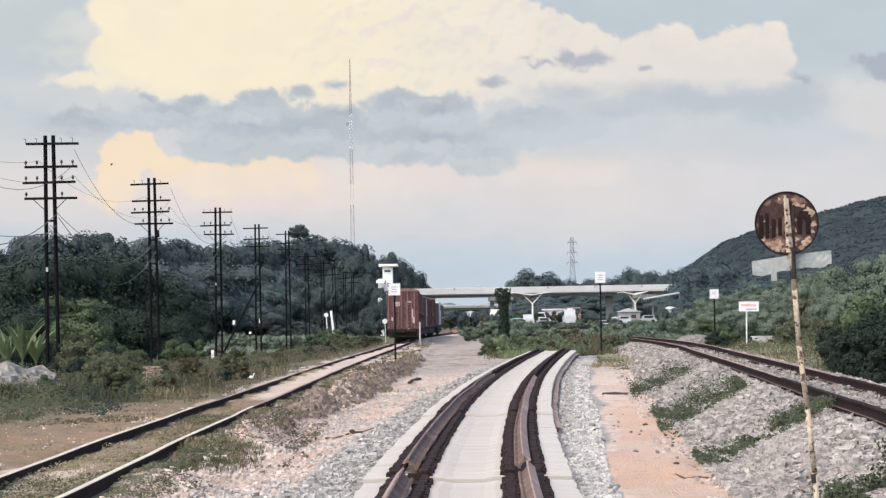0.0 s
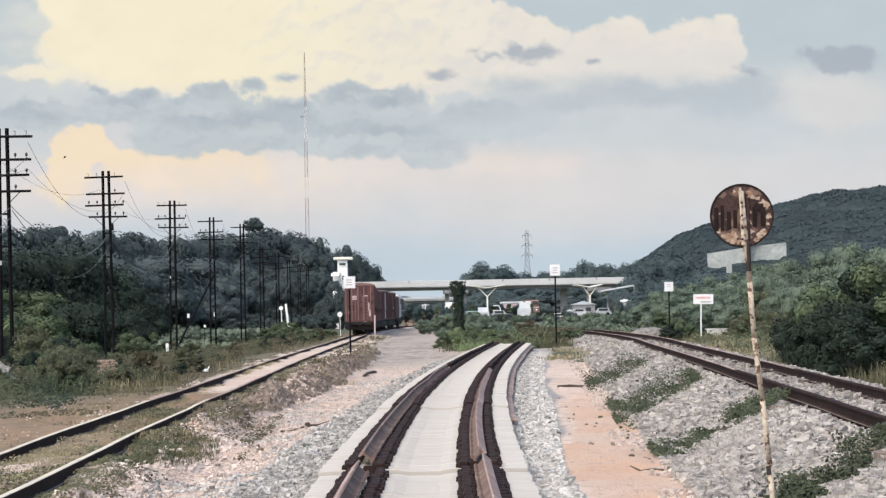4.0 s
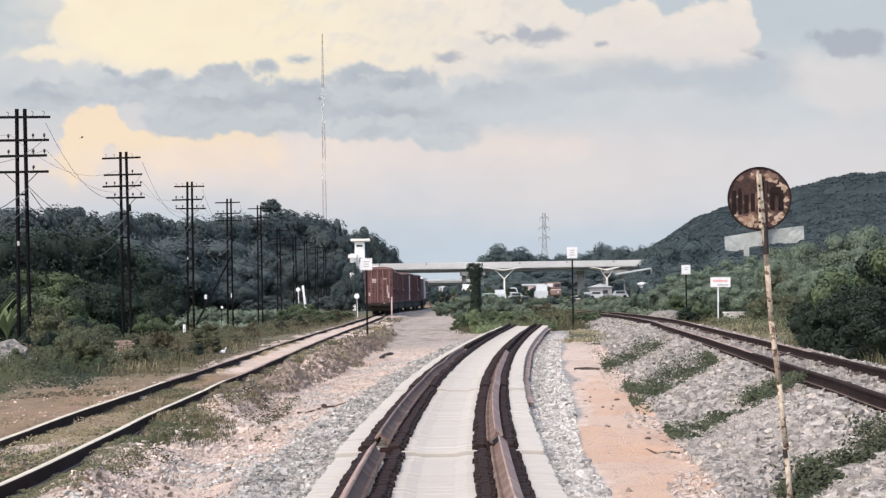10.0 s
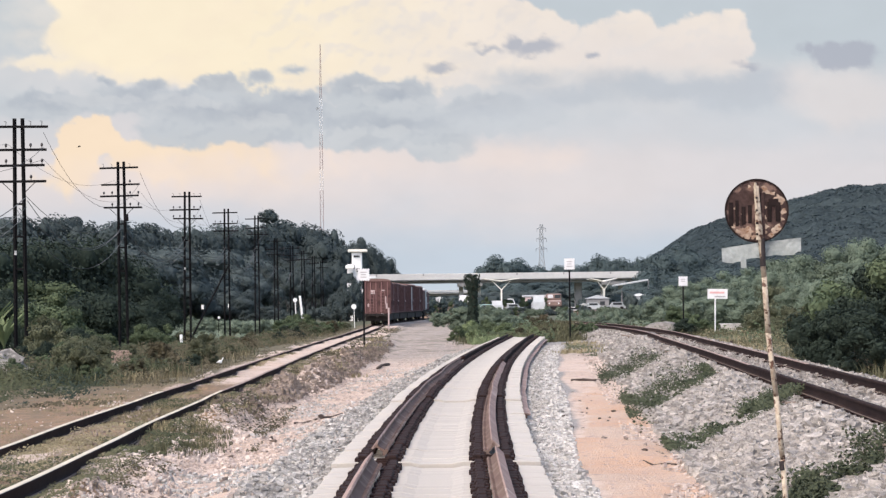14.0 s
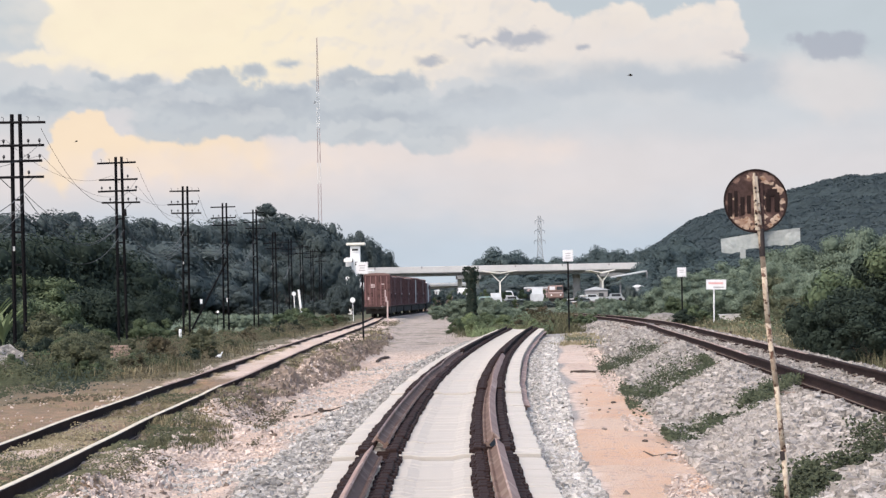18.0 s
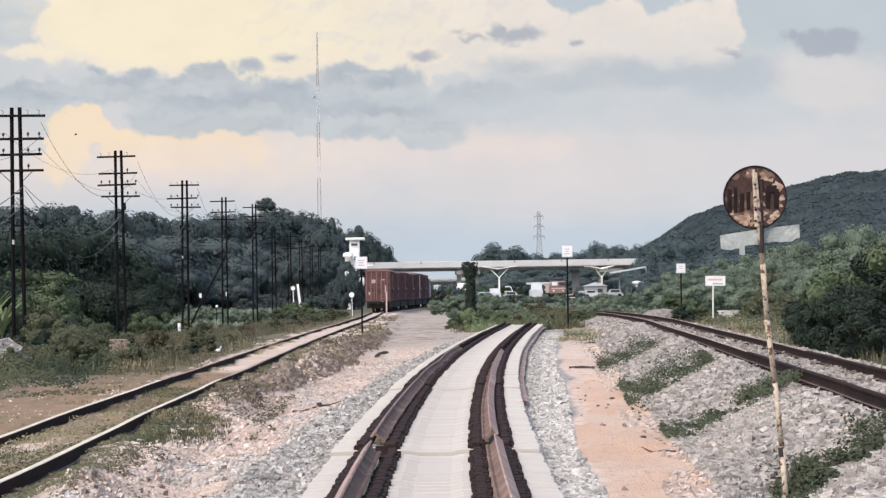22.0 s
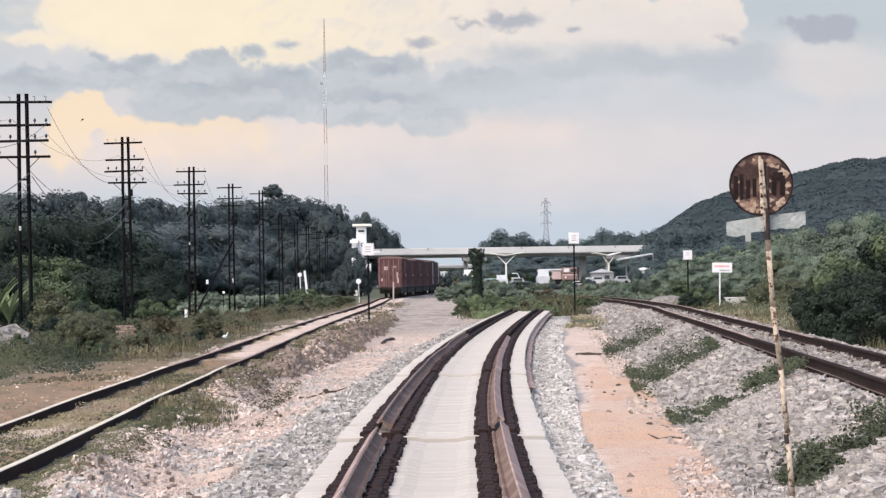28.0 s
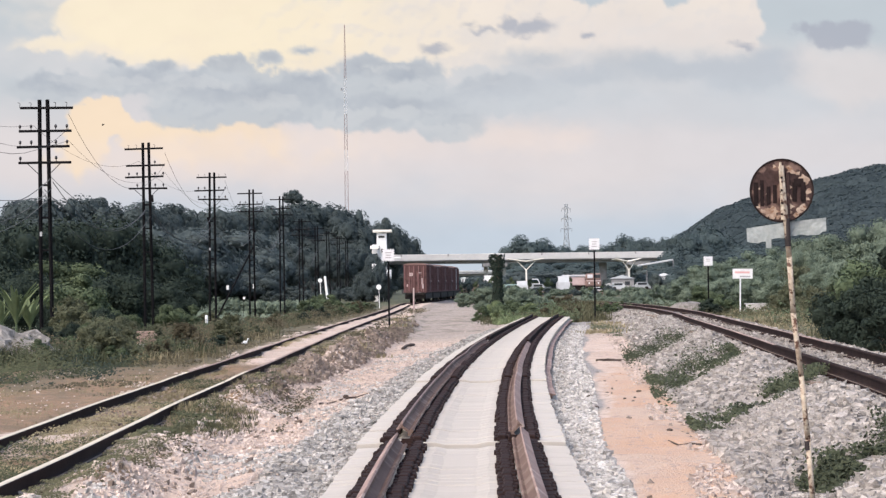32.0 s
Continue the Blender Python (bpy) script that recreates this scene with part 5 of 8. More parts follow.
def canopy(x, y, w, top, length, label, bent=0.0):
    base = -0.6
    ob = thing("platform_canopy", label, "canopy", pose(x, y, base, 0, 0, bent), "station platform canopies")
    h = top - base
    for s in (-1, 1):
        bm = bmesh.new()
        prof = [(0, h - 0.58), (s * w / 2, h - 0.12), (s * w / 2, h), (0, h - 0.42)]
        sweep(bm, [(0, 0, 0), (0, length, 0)], prof if s > 0 else prof[::-1])
        part("roof_wing", bm, M_CANOPY, ob, "cream butterfly roof wing")
    for k in range(max(1, int(length / 9))):
        y0 = 0.6 + 9 * k
        col = part("column", box(bmesh.new(), 0, y0, (h - 1.9) / 2, 0.26, 0.26, h - 1.9, bevel=0.03), M_CANOPY, ob)
        for s in (-1, 1):
            part("strut", rod(bmesh.new(), (0, y0, h - 2.0), (s * w * 0.26, y0, h - 0.45), 0.085, 0.07, 8), M_CANOPY, col)
    return ob


canopy(15.0, 420, 6.0, 5.75, 10, "cream butterfly canopy over a station platform")
canopy(32.2, 420, 4.2, 5.5, 12, "cream butterfly canopy beside a second platform")
ob = thing("platform_shelter", "grey sloping shelter roof beside the tracks", "shelter", pose(36.9, 415, -0.5))
part("roof", box(bmesh.new(), 0, 0, 5.2, 5.6, 6, 0.25, pose(0, 0, 0, 0, -9, 0), 0.05), M_ROOF, ob)
for s in (-1, 1):
    part("post", box(bmesh.new(), s * 2.2, 0, 2.3 + 0.4 * s, 0.25, 0.25, 4.7 + 0.8 * s, bevel=0.03), M_BRIDGE_DARK, ob)
ob = thing("station_platform", "low pale concrete station platform", "platform", pose(15, 418, -0.6))
part("edge", box(bmesh.new(), 0, 20, 0.35, 6.5, 44, 0.9, bevel=0.05), M_BRIDGE, ob)
part("steps", box(bmesh.new(), 0, -2.6, 0.15, 3.0, 1.2, 0.5, bevel=0.03), M_BRIDGE, ob)


# ---- signal tower, sheds, vehicles ----
def signal_tower():
    ob = thing("signal_tower", "white two-storey railway signal tower among trees", "building", pose(-7.3, 330, -0.6))
    part("lower_wall", box(bmesh.new(), -0.2, 0, 2.5, 1.9, 3.0, 5.0, bevel=0.04), M_WHITE, ob)
    part("upper_wall", box(bmesh.new(), 0.15, 0, 7.0, 1.3, 3.0, 4.2, bevel=0.04), M_WHITE, ob)
    part("roof", box(bmesh.new(), 0.25, 0, 9.25, 2.5, 3.8, 0.34, bevel=0.05), M_CANOPY, ob, "flat cream roof slab")
    for z, px, w, h in ((8.5, 0.15, 0.8, 0.28), (7.1, -0.35, 0.4, 0.5), (6.7, 0.3, 0.4, 0.5), (3.9, 0.2, 0.6, 0.6)):
        win = part("window", box(bmesh.new(), px, -1.52, z, w, 0.05, h, bevel=0.01), M_GLASS, ob, "dark window pane")
        part("frame", box(bmesh.new(), px, -1.54, z - h / 2 - 0.05, w + 0.2, 0.12, 0.08), M_WHITE, win)
    part("balcony", box(bmesh.new(), 1.5, -0.4, 5.75, 2.2, 2.2, 0.24, bevel=0.03), M_WHITE, ob, "white jutting balcony slab")
    part("balcony_wall", box(bmesh.new(), -0.7, -1.2, 6.9, 0.8, 1.4, 1.2, bevel=0.03), M_WHITE, ob)
    part("awning", box(bmesh.new(), -0.75, -1.6, 7.62, 1.1, 1.8, 0.12, pose(0, 0, 0, 12, 0, 0), 0.02), M_CANOPY, ob, "small sloping awning")
    part("stair_wall", box(bmesh.new(), 0.9, -1.7, 3.6, 1.0, 0.4, 1.2, bevel=0.03), M_WHITE, ob)


signal_tower()


def vehicle(x, y, yaw, size, paint, label, name="parked_car", group="vehicles by the station", z=None):
    L, W, H = size
    ob = thing(name, label, "car", pose(x, y, gz(x, y) if z is None else z, 0, 0, yaw), group)
    bm = bmesh.new()
    prof = [(-L / 2, 0.3), (L / 2, 0.3), (L / 2, H * 0.52), (L * 0.28, H * 0.58), (-L / 2, H * 0.60)]
    sweep(bm, [(0, -W / 2, 0), (0, W / 2, 0)], prof)
    part("body", bm, paint, ob)
    bm = bmesh.new()
    prof = [(-L * 0.42, H * 0.58), (L * 0.26, H * 0.56), (L * 0.12, H), (-L * 0.36, H)]
    sweep(bm, [(0, -W * 0.44, 0), (0, W * 0.44, 0)], prof)
    cabin = part("cabin", bm, paint, ob)
    for s in (-1, 1):
        part("side_window", box(bmesh.new(), -L * 0.10, s * W * 0.445, H * 0.79, L * 0.42, 0.02, H * 0.26, bevel=0.005), M_GLASS, cabin)
        for dx in (-L * 0.30, L * 0.31):
            part("wheel", rod(bmesh.new(), (dx, s * W * 0.40, 0.32), (dx, s * W * 0.51, 0.32), 0.32, 0.32, 16), M_UNDER, ob)
    part("windscreen", box(bmesh.new(), L * 0.195, 0, H * 0.79, 0.03, W * 0.74, H * 0.30, pose(0, 0, 0, 0, 0, 0), 0.005), M_GLASS, cabin)
    return ob


def hut(x, y, w, d, h, label, wall, roof, base=-0.6):
    ob = thing("trackside_hut", label, "hut", pose(x, y, base), "trackside huts")
    part("wall", box(bmesh.new(), 0, 0, h / 2, w, d, h, bevel=0.03), wall, ob)
    bm = bmesh.new()
    sweep(bm, [(0, -d / 2 - 0.2, 0), (0, d / 2 + 0.2, 0)], [(-w / 2 - 0.25, h), (w / 2 + 0.25, h), (0, h + w * 0.16)])
    part("roof", bm, roof, ob)
    part("door", box(bmesh.new(), -w * 0.2, -d / 2 - 0.02, h * 0.42, w * 0.2, 0.05, h * 0.8), M_BRIDGE_DARK, ob)
    part("window", box(bmesh.new(), w * 0.2, -d / 2 - 0.02, h * 0.6, w * 0.22, 0.05, h * 0.3), M_GLASS, ob)


PICKUP = vehicle(4.5, 640, 180, (5.0, 1.8, 1.75), M_WHITE, "white pickup driving over the level crossing", "pickup_truck")
hut(9.9, 900, 3.6, 3, 3.4, "small white hut far down the road", M_WHITE, M_WHITE)
vehicle(39.0, 404, 20, (4.4, 1.8, 1.9), M_TEAL, "pale teal van parked beside the station", "parked_van")
vehicle(34.5, 408, 0, (4.6, 1.8, 1.5), M_UNDER, "dark car parked beside the station")
vehicle(12.6, 408, 5, (4.4, 1.8, 1.9), M_TEAL, "pale teal van parked beside the platform", "parked_van")
vehicle(27.2, 416, 0, (3.4, 1.7, 1.3), M_BOARD, "pale car parked beside the platform")
vehicle(30.6, 418, 80, (4.4, 1.8, 1.6), M_WHITE, "white van parked beside the platform", "parked_van")


tagged(part("station_forecourt", box(bmesh.new(), 24.5, 409, -0.3, 26, 9, 1.0, bevel=0.1), M_EARTH), "low earthen forecourt of the station", "forecourt", kind="structure")
vehicle(13.8, 408, 90, (4.4, 1.9, 1.8), M_CAR_PALE, "white van parked head-on beside the platform", "parked_van", z=0.15)
vehicle(16.7, 407, 0, (3.3, 1.7, 1.25), M_CAR_GREY, "low pale car parked on the forecourt", z=0.15)
vehicle(20.6, 410, 90, (5.2, 2.0, 2.5), M_CAR_PALE, "white delivery van parked head-on on the forecourt", "parked_van", z=0.15)
vehicle(29.6, 406, 0, (3.2, 1.7, 1.3), M_CAR_PALE, "small white car parked on the forecourt", z=0.15)
vehicle(32.9, 407, 180, (3.4, 1.7, 1.35), M_CAR_GREY, "pale silver car parked on the forecourt", z=0.15)
hut(27.8, 405.6, 0.9, 0.9, 1.0, "small white ticket kiosk on the forecourt", M_WHITE, M_WHITE, 0.2)
hut(30.4, 411.5, 3.6, 2.5, 1.9, "pale tent-roofed stall on the forecourt", M_BRIDGE_DARK, M_CAR_PALE, 0.2)


def entrance_hoop(x, y, z):
    """A white hoop of bent tube with two cross rails."""
    ob = thing("entrance_hoop", "white tubular hoop beside the platform column", "hoop", pose(x, y, z))
    pts = [(0.0, 0.0), (1.3, 0.0), (1.45, 0.7), (1.35, 1.5), (1.1, 2.0), (0.2, 2.0)]
    for a, b in zip(pts, pts[1:]):
        part("tube", rod(bmesh.new(), (a[0], 0, a[1]), (b[0], 0, b[1]), 0.07, 0.07, 8), M_WHITE, ob)
    for h in (0.75, 1.25):
        part("cross_rail", rod(bmesh.new(), (0.1, 0, h), (1.42, 0, h), 0.05, 0.05, 8), M_WHITE, ob)


entrance_hoop(15.3, 408.5, 0.18)
hut(-2.2, 415, 3.0, 3, 1.7, "pale low hut beside the level crossing", M_BOARD, M_ROOF)
hut(36.0, 398, 2.6, 3, 3.0, "white roofed kiosk behind the shrubs", M_BRIDGE, M_WHITE)
hut(4.95, 452, 1.3, 1.4, 1.1, "small white kiosk beside the level crossing", M_WHITE, M_WHITE, 1.5)
vehicle(9.4, 452, 90, (3.6, 1.9, 1.5), M_BOARD, "pale van waiting at the level crossing", "parked_van", z=1.5)
tagged(part("road_bank", box(bmesh.new(), 9, 456, 0.4, 16, 12, 2.2, bevel=0.3), M_EARTH), "raised bank of the crossing road", "bank", kind="structure")
hut(32.4, 450, 2.5, 2, 1.7, "pale shed under the overpass", M_BRIDGE, M_ROOF)


# ---- masts ----
def radio_mast():
    ob = thing("radio_mast", "tall thin red and white lattice radio mast", "mast", pose(-42.5, 1200, -1))
    hts = [0, 40, 57, 67, 84, 101, 127]
    for k, (z0, z1) in enumerate(zip(hts, hts[1:])):
        def half(z):
            return 0.85 * (1 - z / 127) ** 0.5 + 0.08
        bm = bmesh.new()
        for s in (-1, 1):
            for q in (-1, 1):
                rod(bm, (s * half(z0), q * half(z0), z0), (s * half(z1), q * half(z1), z1), 0.13, 0.12, 4)
        nn = int((z1 - z0) / 3.2)
        for j in range(nn):
            za, zb = z0 + (z1 - z0) * j / nn, z0 + (z1 - z0) * (j + 1) / nn
            s = 1 if j % 2 else -1
            rod(bm, (s * half(za), -half(za), za), (-s * half(zb), -half(zb), zb), 0.05, 0.05, 4)
            rod(bm, (-half(zb), -half(zb), zb), (half(zb), -half(zb), zb), 0.05, 0.05, 4)
        part("mast_section", bm, M_MAST_RED if k in (0, 1, 3, 5) else M_MAST_WHITE, ob, "red lattice section" if k in (0, 1, 3, 5) else "white lattice section")
    part("dish", rod(bmesh.new(), (-1.6, -0.5, 96), (-1.6, -0.9, 96), 0.7, 0.7, 12), M_STEEL, ob)


radio_mast()


def pylon():
    ob = thing("power_pylon", "grey lattice power pylon on the horizon", "pylon", pose(77.8, 1500, -2))
    H = 50.0

    def half(z):
        return 4.6 * (1 - z / 30) + 1.3 * z / 30 if z < 30 else 1.3 - 0.5 * (z - 30) / 20
    bm = bmesh.new()
    zs = [0, 8, 15, 21, 26, 30, 34, 38, 42, 46, 50]
    for s in (-1, 1):
        for q in (-1, 1):
            for z0, z1 in zip(zs, zs[1:]):
                rod(bm, (s * half(z0), q * half(z0), z0), (s * half(z1), q * half(z1), z1), 0.19, 0.19, 4)
    part("leg", bm, M_STEEL, ob)
    bm = bmesh.new()
    for q in (-1, 1):
        for z0, z1 in zip(zs, zs[1:]):
            for s in (-1, 1):
                rod(bm, (s * half(z0), q * half(z0), z0), (-s * half(z1), q * half(z1), z1), 0.10, 0.10, 4)
            rod(bm, (-half(z1), q * half(z1), z1), (half(z1), q * half(z1), z1), 0.10, 0.10, 4)
    part("bracing", bm, M_STEEL, ob)
    for z, w in ((35, 3.3), (41, 3.0), (47, 2.6)):
        bm = bmesh.new()
        for s in (-1, 1):
            rod(bm, (0, 0, z), (s * w, 0, z + 0.3), 0.18, 0.12, 4)
            rod(bm, (0, 0, z + 1.6), (s * w, 0, z + 0.3), 0.14, 0.10, 4)
            rod(bm, (s * w, 0, z + 0.3), (s * w, 0, z - 1.6), 0.14, 0.14, 5)
        part("cross_arm", bm, M_STEEL, ob)


pylon()


# ---- birds ----
def bird(name, label, span):
    ob = thing(name, label, "bird", None, "birds")
    part("body", ball(bmesh.new(), (0, 0, 0), span * 0.13, 2, (1.9, 0.8, 0.8)), M_BIRD, ob)
    part("tail", box(bmesh.new(), -span * 0.34, 0, 0, span * 0.26, span * 0.10, span * 0.02, bevel=span * 0.006), M_BIRD, ob)
    for s in (-1, 1):
        bm = bmesh.new()
        box(bm, 0, s * span * 0.16, span * 0.04, span * 0.18, span * 0.24, span * 0.02, pose(0, 0, 0, 18 * s, 0, 0), span * 0.006)
        box(bm, -span * 0.05, s * span * 0.37, span * 0.05, span * 0.12, span * 0.24, span * 0.016, pose(0, 0, 0, 8 * s, 0, 0), span * 0.005)
        part("wing", bm, M_BIRD, ob)
    return ob


SWALLOW = bird("flying_bird", "small dark bird flying across the sky", 0.22)
KITE = bird("hovering_bird", "dark bird hovering over the trees", 0.75)


def egret(x, y):
    ob = thing("white_egret", "small white egret standing in the grass by the track", "bird", pose(x, y, gz(x, y), 0, 0, 25) @ Matrix.Diagonal((0.36, 0.36, 0.43, 1)), "birds")
    part("body", ball(bmesh.new(), (0, 0, 0.30), 0.13, 2, (1.5, 0.8, 0.9)), M_WHITE, ob)
    part("neck", rod(bmesh.new(), (0.14, 0, 0.36), (0.24, 0, 0.52), 0.05, 0.03, 8), M_WHITE, ob)
    head = part("head", ball(bmesh.new(), (0.25, 0, 0.54), 0.05, 2, (1.3, 0.9, 0.9)), M_WHITE, ob)
    part("bill", rod(bmesh.new(), (0.30, 0, 0.54), (0.40, 0, 0.52), 0.014, 0.004, 6), M_GRASS_DRY, head, "yellowish bill")
    part("tail", box(bmesh.new(), -0.22, 0, 0.27, 0.16, 0.09, 0.03, bevel=0.01), M_WHITE, ob)
    for s in (-1, 1):
        part("leg", rod(bmesh.new(), (0.0, 0.04 * s, 0), (0.0, 0.04 * s, 0.22), 0.012, 0.012, 6), M_BIRD, ob, "thin dark leg")


egret(-5.52, 72.0)


def brick_pier(x, y):
    ob = thing("brick_pier", "broken brick pier on a pale rubble footing", "pier", pose(x, y, gz(x, y) - 0.22, 0, 0, 12))
    bm = bmesh.new()
    box(bm, 0, 0, 0.22, 0.62, 0.7, 0.30, bevel=0.06)
    box(bm, -0.30, -0.25, 0.18, 0.5, 0.5, 0.22, bevel=0.07)
    part("footing", bm, M_BRIDGE, ob, "pale rubble footing")
    row = part("brick", box(bmesh.new(), 0, 0, 0, 0.21, 0.10, 0.062, bevel=0.008), M_BRICK, ob)
    rr, first = random.Random(8), True
    for k in range(5):
        for j in range(2):
            for side in (-1, 1):
                b = row if first else share("brick", row, ob)
                first = False
                b.matrix_basis = pose(-0.13 + 0.225 * j + (0.08 if k % 2 else 0) + rr.uniform(-0.01, 0.01), 0.22 * side, 0.41 + 0.072 * k, 0, 0, rr.uniform(-2, 2))
    part("infill", box(bmesh.new(), 0.02, 0, 0.54, 0.38, 0.34, 0.34, bevel=0.02), M_BRICK, ob)


brick_pier(-8.12, 70.0)


# ---- plants ----
def leaf_quads(centres, normals, size, rng, aspect=0.75, jitter=0.32):
    """Small four-cornered leaves (or sprays of leaves) about their centres, as verts and faces."""
    n = len(centres)
    rnd_v = rng.normal(size=(n, 3))
    nor = normals + jitter * rnd_v
    nor /= np.linalg.norm(nor, axis=1)[:, None] + 1e-9
    t = np.cross(nor, rng.normal(size=(n, 3)))
    t /= np.linalg.norm(t, axis=1)[:, None] + 1e-9
    b = np.cross(nor, t)
    s = (size * rng.uniform(0.6, 1.4, n))[:, None]
    v = np.stack((centres - t * s, centres - b * s * aspect, centres + t * s, centres + b * s * aspect), 1)
    f = np.arange(4 * n).reshape(n, 4)
    return v.reshape(-1, 3), f


def core_ball(detail):
    bm = bmesh.new()
    bmesh.ops.create_icosphere(bm, subdivisions=detail, radius=1.0)
    v = np.array([x.co[:] for x in bm.verts])
    f = np.array([[a.index for a in x.verts] for x in bm.faces])
    bm.free()
    return v, f


CORE = {1: core_ball(1), 2: core_ball(2)}


def crown_arrays(seed, blobs_n, leaves, leaf, shape=(1, 1, 0.8), blob_r=(0.25, 0.48), low=0.35, detail=2, heart=0.48, jitter=0.32, round_=0.0, shell=0.5):
    """An uneven crown of leaf clumps about the unit ball, lifted so that its foot lies at 0."""
    rng = np.random.default_rng(seed)
    cs = []
    while len(cs) < blobs_n:
        p = rng.uniform(-1, 1, 3)
        d = np.linalg.norm(p)
        if 0.25 < d < 0.85 and p[2] > -low:
            cs.append(p)
    cs = np.array(cs)
    rs = rng.uniform(*blob_r, blobs_n)
    which = rng.integers(0, blobs_n, leaves)
    d = rng.normal(size=(leaves, 3))
    d[:, 2] = d[:, 2] * 0.9 + 0.15
    d /= np.linalg.norm(d, axis=1)[:, None]
    k = rng.uniform(shell, 1.0, leaves) ** 0.7
    pos = cs[which] + d * (rs[which] * k)[:, None]
    pos = pos * np.array(shape)
    foot = pos[:, 2].min()
    pos[:, 2] -= foot
    out = cs[which] + np.array((0, 0, 0.25))
    v, f = leaf_quads(pos, d * (1 - round_) + out * round_, leaf, rng, jitter=jitter)
    # dense leafy heart of every clump, under its outer leaves
    cv, cf = CORE[detail]
    hearts = []
    for k in range(blobs_n):
        bump = heart + 0.45 * fbm(cv[:, 0] * 2.6 + 7 * k, cv[:, 1] * 2.6 + cv[:, 2] * 3.1, seed + k, 2)
        hearts.append((cs[k] + cv * (rs[k] * bump)[:, None]) * np.array(shape) - np.array((0, 0, foot)))
    base = len(v)
    quads = np.concatenate([cf + base + k * len(cv) for k in range(blobs_n)])
    return np.concatenate([v] + hearts), (f, quads)


def mesh_of(name, arrays, material):
    me = bpy.data.meshes.new(name)
    me.from_pydata(arrays[0].tolist(), [], arrays[1][0].tolist() + arrays[1][1].tolist())
    me.materials.append(material)
    me.shade_smooth()
    return me


def trunk_mesh(name, seed, height, r, reach, material):
    """A tapered trunk with limbs for a crown of unit radius."""
    rnd = random.Random(seed)
    bm = bmesh.new()
    p = Vector((0, 0, -0.1))
    pts = [p]
    for k in range(4):
        p = p + Vector((rnd.uniform(-0.05, 0.05), rnd.uniform(-0.05, 0.05), height / 4))
        pts.append(p)
    for k, (a, b) in enumerate(zip(pts, pts[1:])):
        rod(bm, a, b, r * (1 - 0.14 * k), r * (1 - 0.14 * (k + 1)), 7)
    for k in range(7):
        q = rnd.uniform(0, 6.28)
        a = pts[2].lerp(pts[4], rnd.random())
        b = a + Vector((math.cos(q) * reach * rnd.uniform(0.4, 0.8), math.sin(q) * reach * rnd.uniform(0.4, 0.8), rnd.uniform(0.25, 0.6)))
        rod(bm, a, b, r * 0.5, r * 0.15, 5)
        rod(bm, b, b + Vector((rnd.uniform(-0.2, 0.2), rnd.uniform(-0.2, 0.2), 0.2)), r * 0.15, r * 0.05, 4)
    me = bpy.data.meshes.new(name)
    bm.to_mesh(me)
    bm.free()
    me.materials.append(material)
    return me


CROWNS = {
    "dark": [mesh_of("crown", crown_arrays(100 + k, 44, 15000, 0.026, (1, 1, 0.72 + 0.1 * k), low=0.5, heart=0.46, jitter=0.3, round_=0.3), M_LEAF_DARK) for k in range(4)],
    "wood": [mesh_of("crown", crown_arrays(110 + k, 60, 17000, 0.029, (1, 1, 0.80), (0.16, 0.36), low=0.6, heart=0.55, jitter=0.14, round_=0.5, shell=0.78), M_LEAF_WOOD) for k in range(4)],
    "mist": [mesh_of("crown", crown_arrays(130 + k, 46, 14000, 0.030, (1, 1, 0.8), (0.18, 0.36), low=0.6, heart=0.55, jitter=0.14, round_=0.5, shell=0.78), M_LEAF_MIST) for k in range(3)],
    "far": [mesh_of("crown", crown_arrays(120 + k, 40, 12000, 0.030, (1, 1, 0.8), (0.18, 0.4), low=0.5, heart=0.52, jitter=0.16, round_=0.4, shell=0.75), M_LEAF_FAR) for k in range(3)],
    "mid": [mesh_of("crown", crown_arrays(140 + k, 38, 11000, 0.028, (1, 1, 0.85), (0.2, 0.42), low=0.7, heart=0.48), M_LEAF_MID) for k in range(4)],
    "hazy": [mesh_of("crown", crown_arrays(150 + k, 38, 12000, 0.026, (1, 1, 0.85), (0.18, 0.4), low=0.7, heart=0.46, jitter=0.3, round_=0.3), M_LEAF_HAZY) for k in range(3)],
    "bright": [mesh_of("crown", crown_arrays(160 + k, 22, 6000, 0.036, (1, 1, 0.9), low=0.8), M_LEAF_BRIGHT) for k in range(2)],
    "dull": [mesh_of("crown", crown_arrays(180 + k, 22, 6000, 0.036, (1, 1, 0.8), low=0.8), M_LEAF_DULL) for k in range(3)],
}
SHRUBS = {kind: [mesh_of("crown", crown_arrays(260 + 10 * n + k, 20, 5200, 0.038, (1, 0.9, 1.0), (0.16, 0.42), 0.9, heart=0.46), material) for k in range(3)]
          for n, (kind, material) in enumerate((("dark", M_LEAF_DARK), ("mid", M_LEAF_MID), ("bright", M_LEAF_BRIGHT), ("dull", M_LEAF_DULL), ("brown", M_LEAF_BROWN), ("far", M_LEAF_FAR), ("hazy", M_LEAF_HAZY), ("wood", M_LEAF_WOOD), ("mist", M_LEAF_MIST)))}
TOPS = {me.name: max(v.co.z for v in me.vertices) for pool in (CROWNS, SHRUBS) for got in pool.values() for me in got}
TRUNKS = [trunk_mesh("trunk", 200 + k, 0.75, 0.06, 0.9, M_BARK) for k in range(3)]
PALE_TRUNKS = [trunk_mesh("trunk", 220 + k, 0.75, 0.05, 0.9, M_BARK_PALE) for k in range(2)]


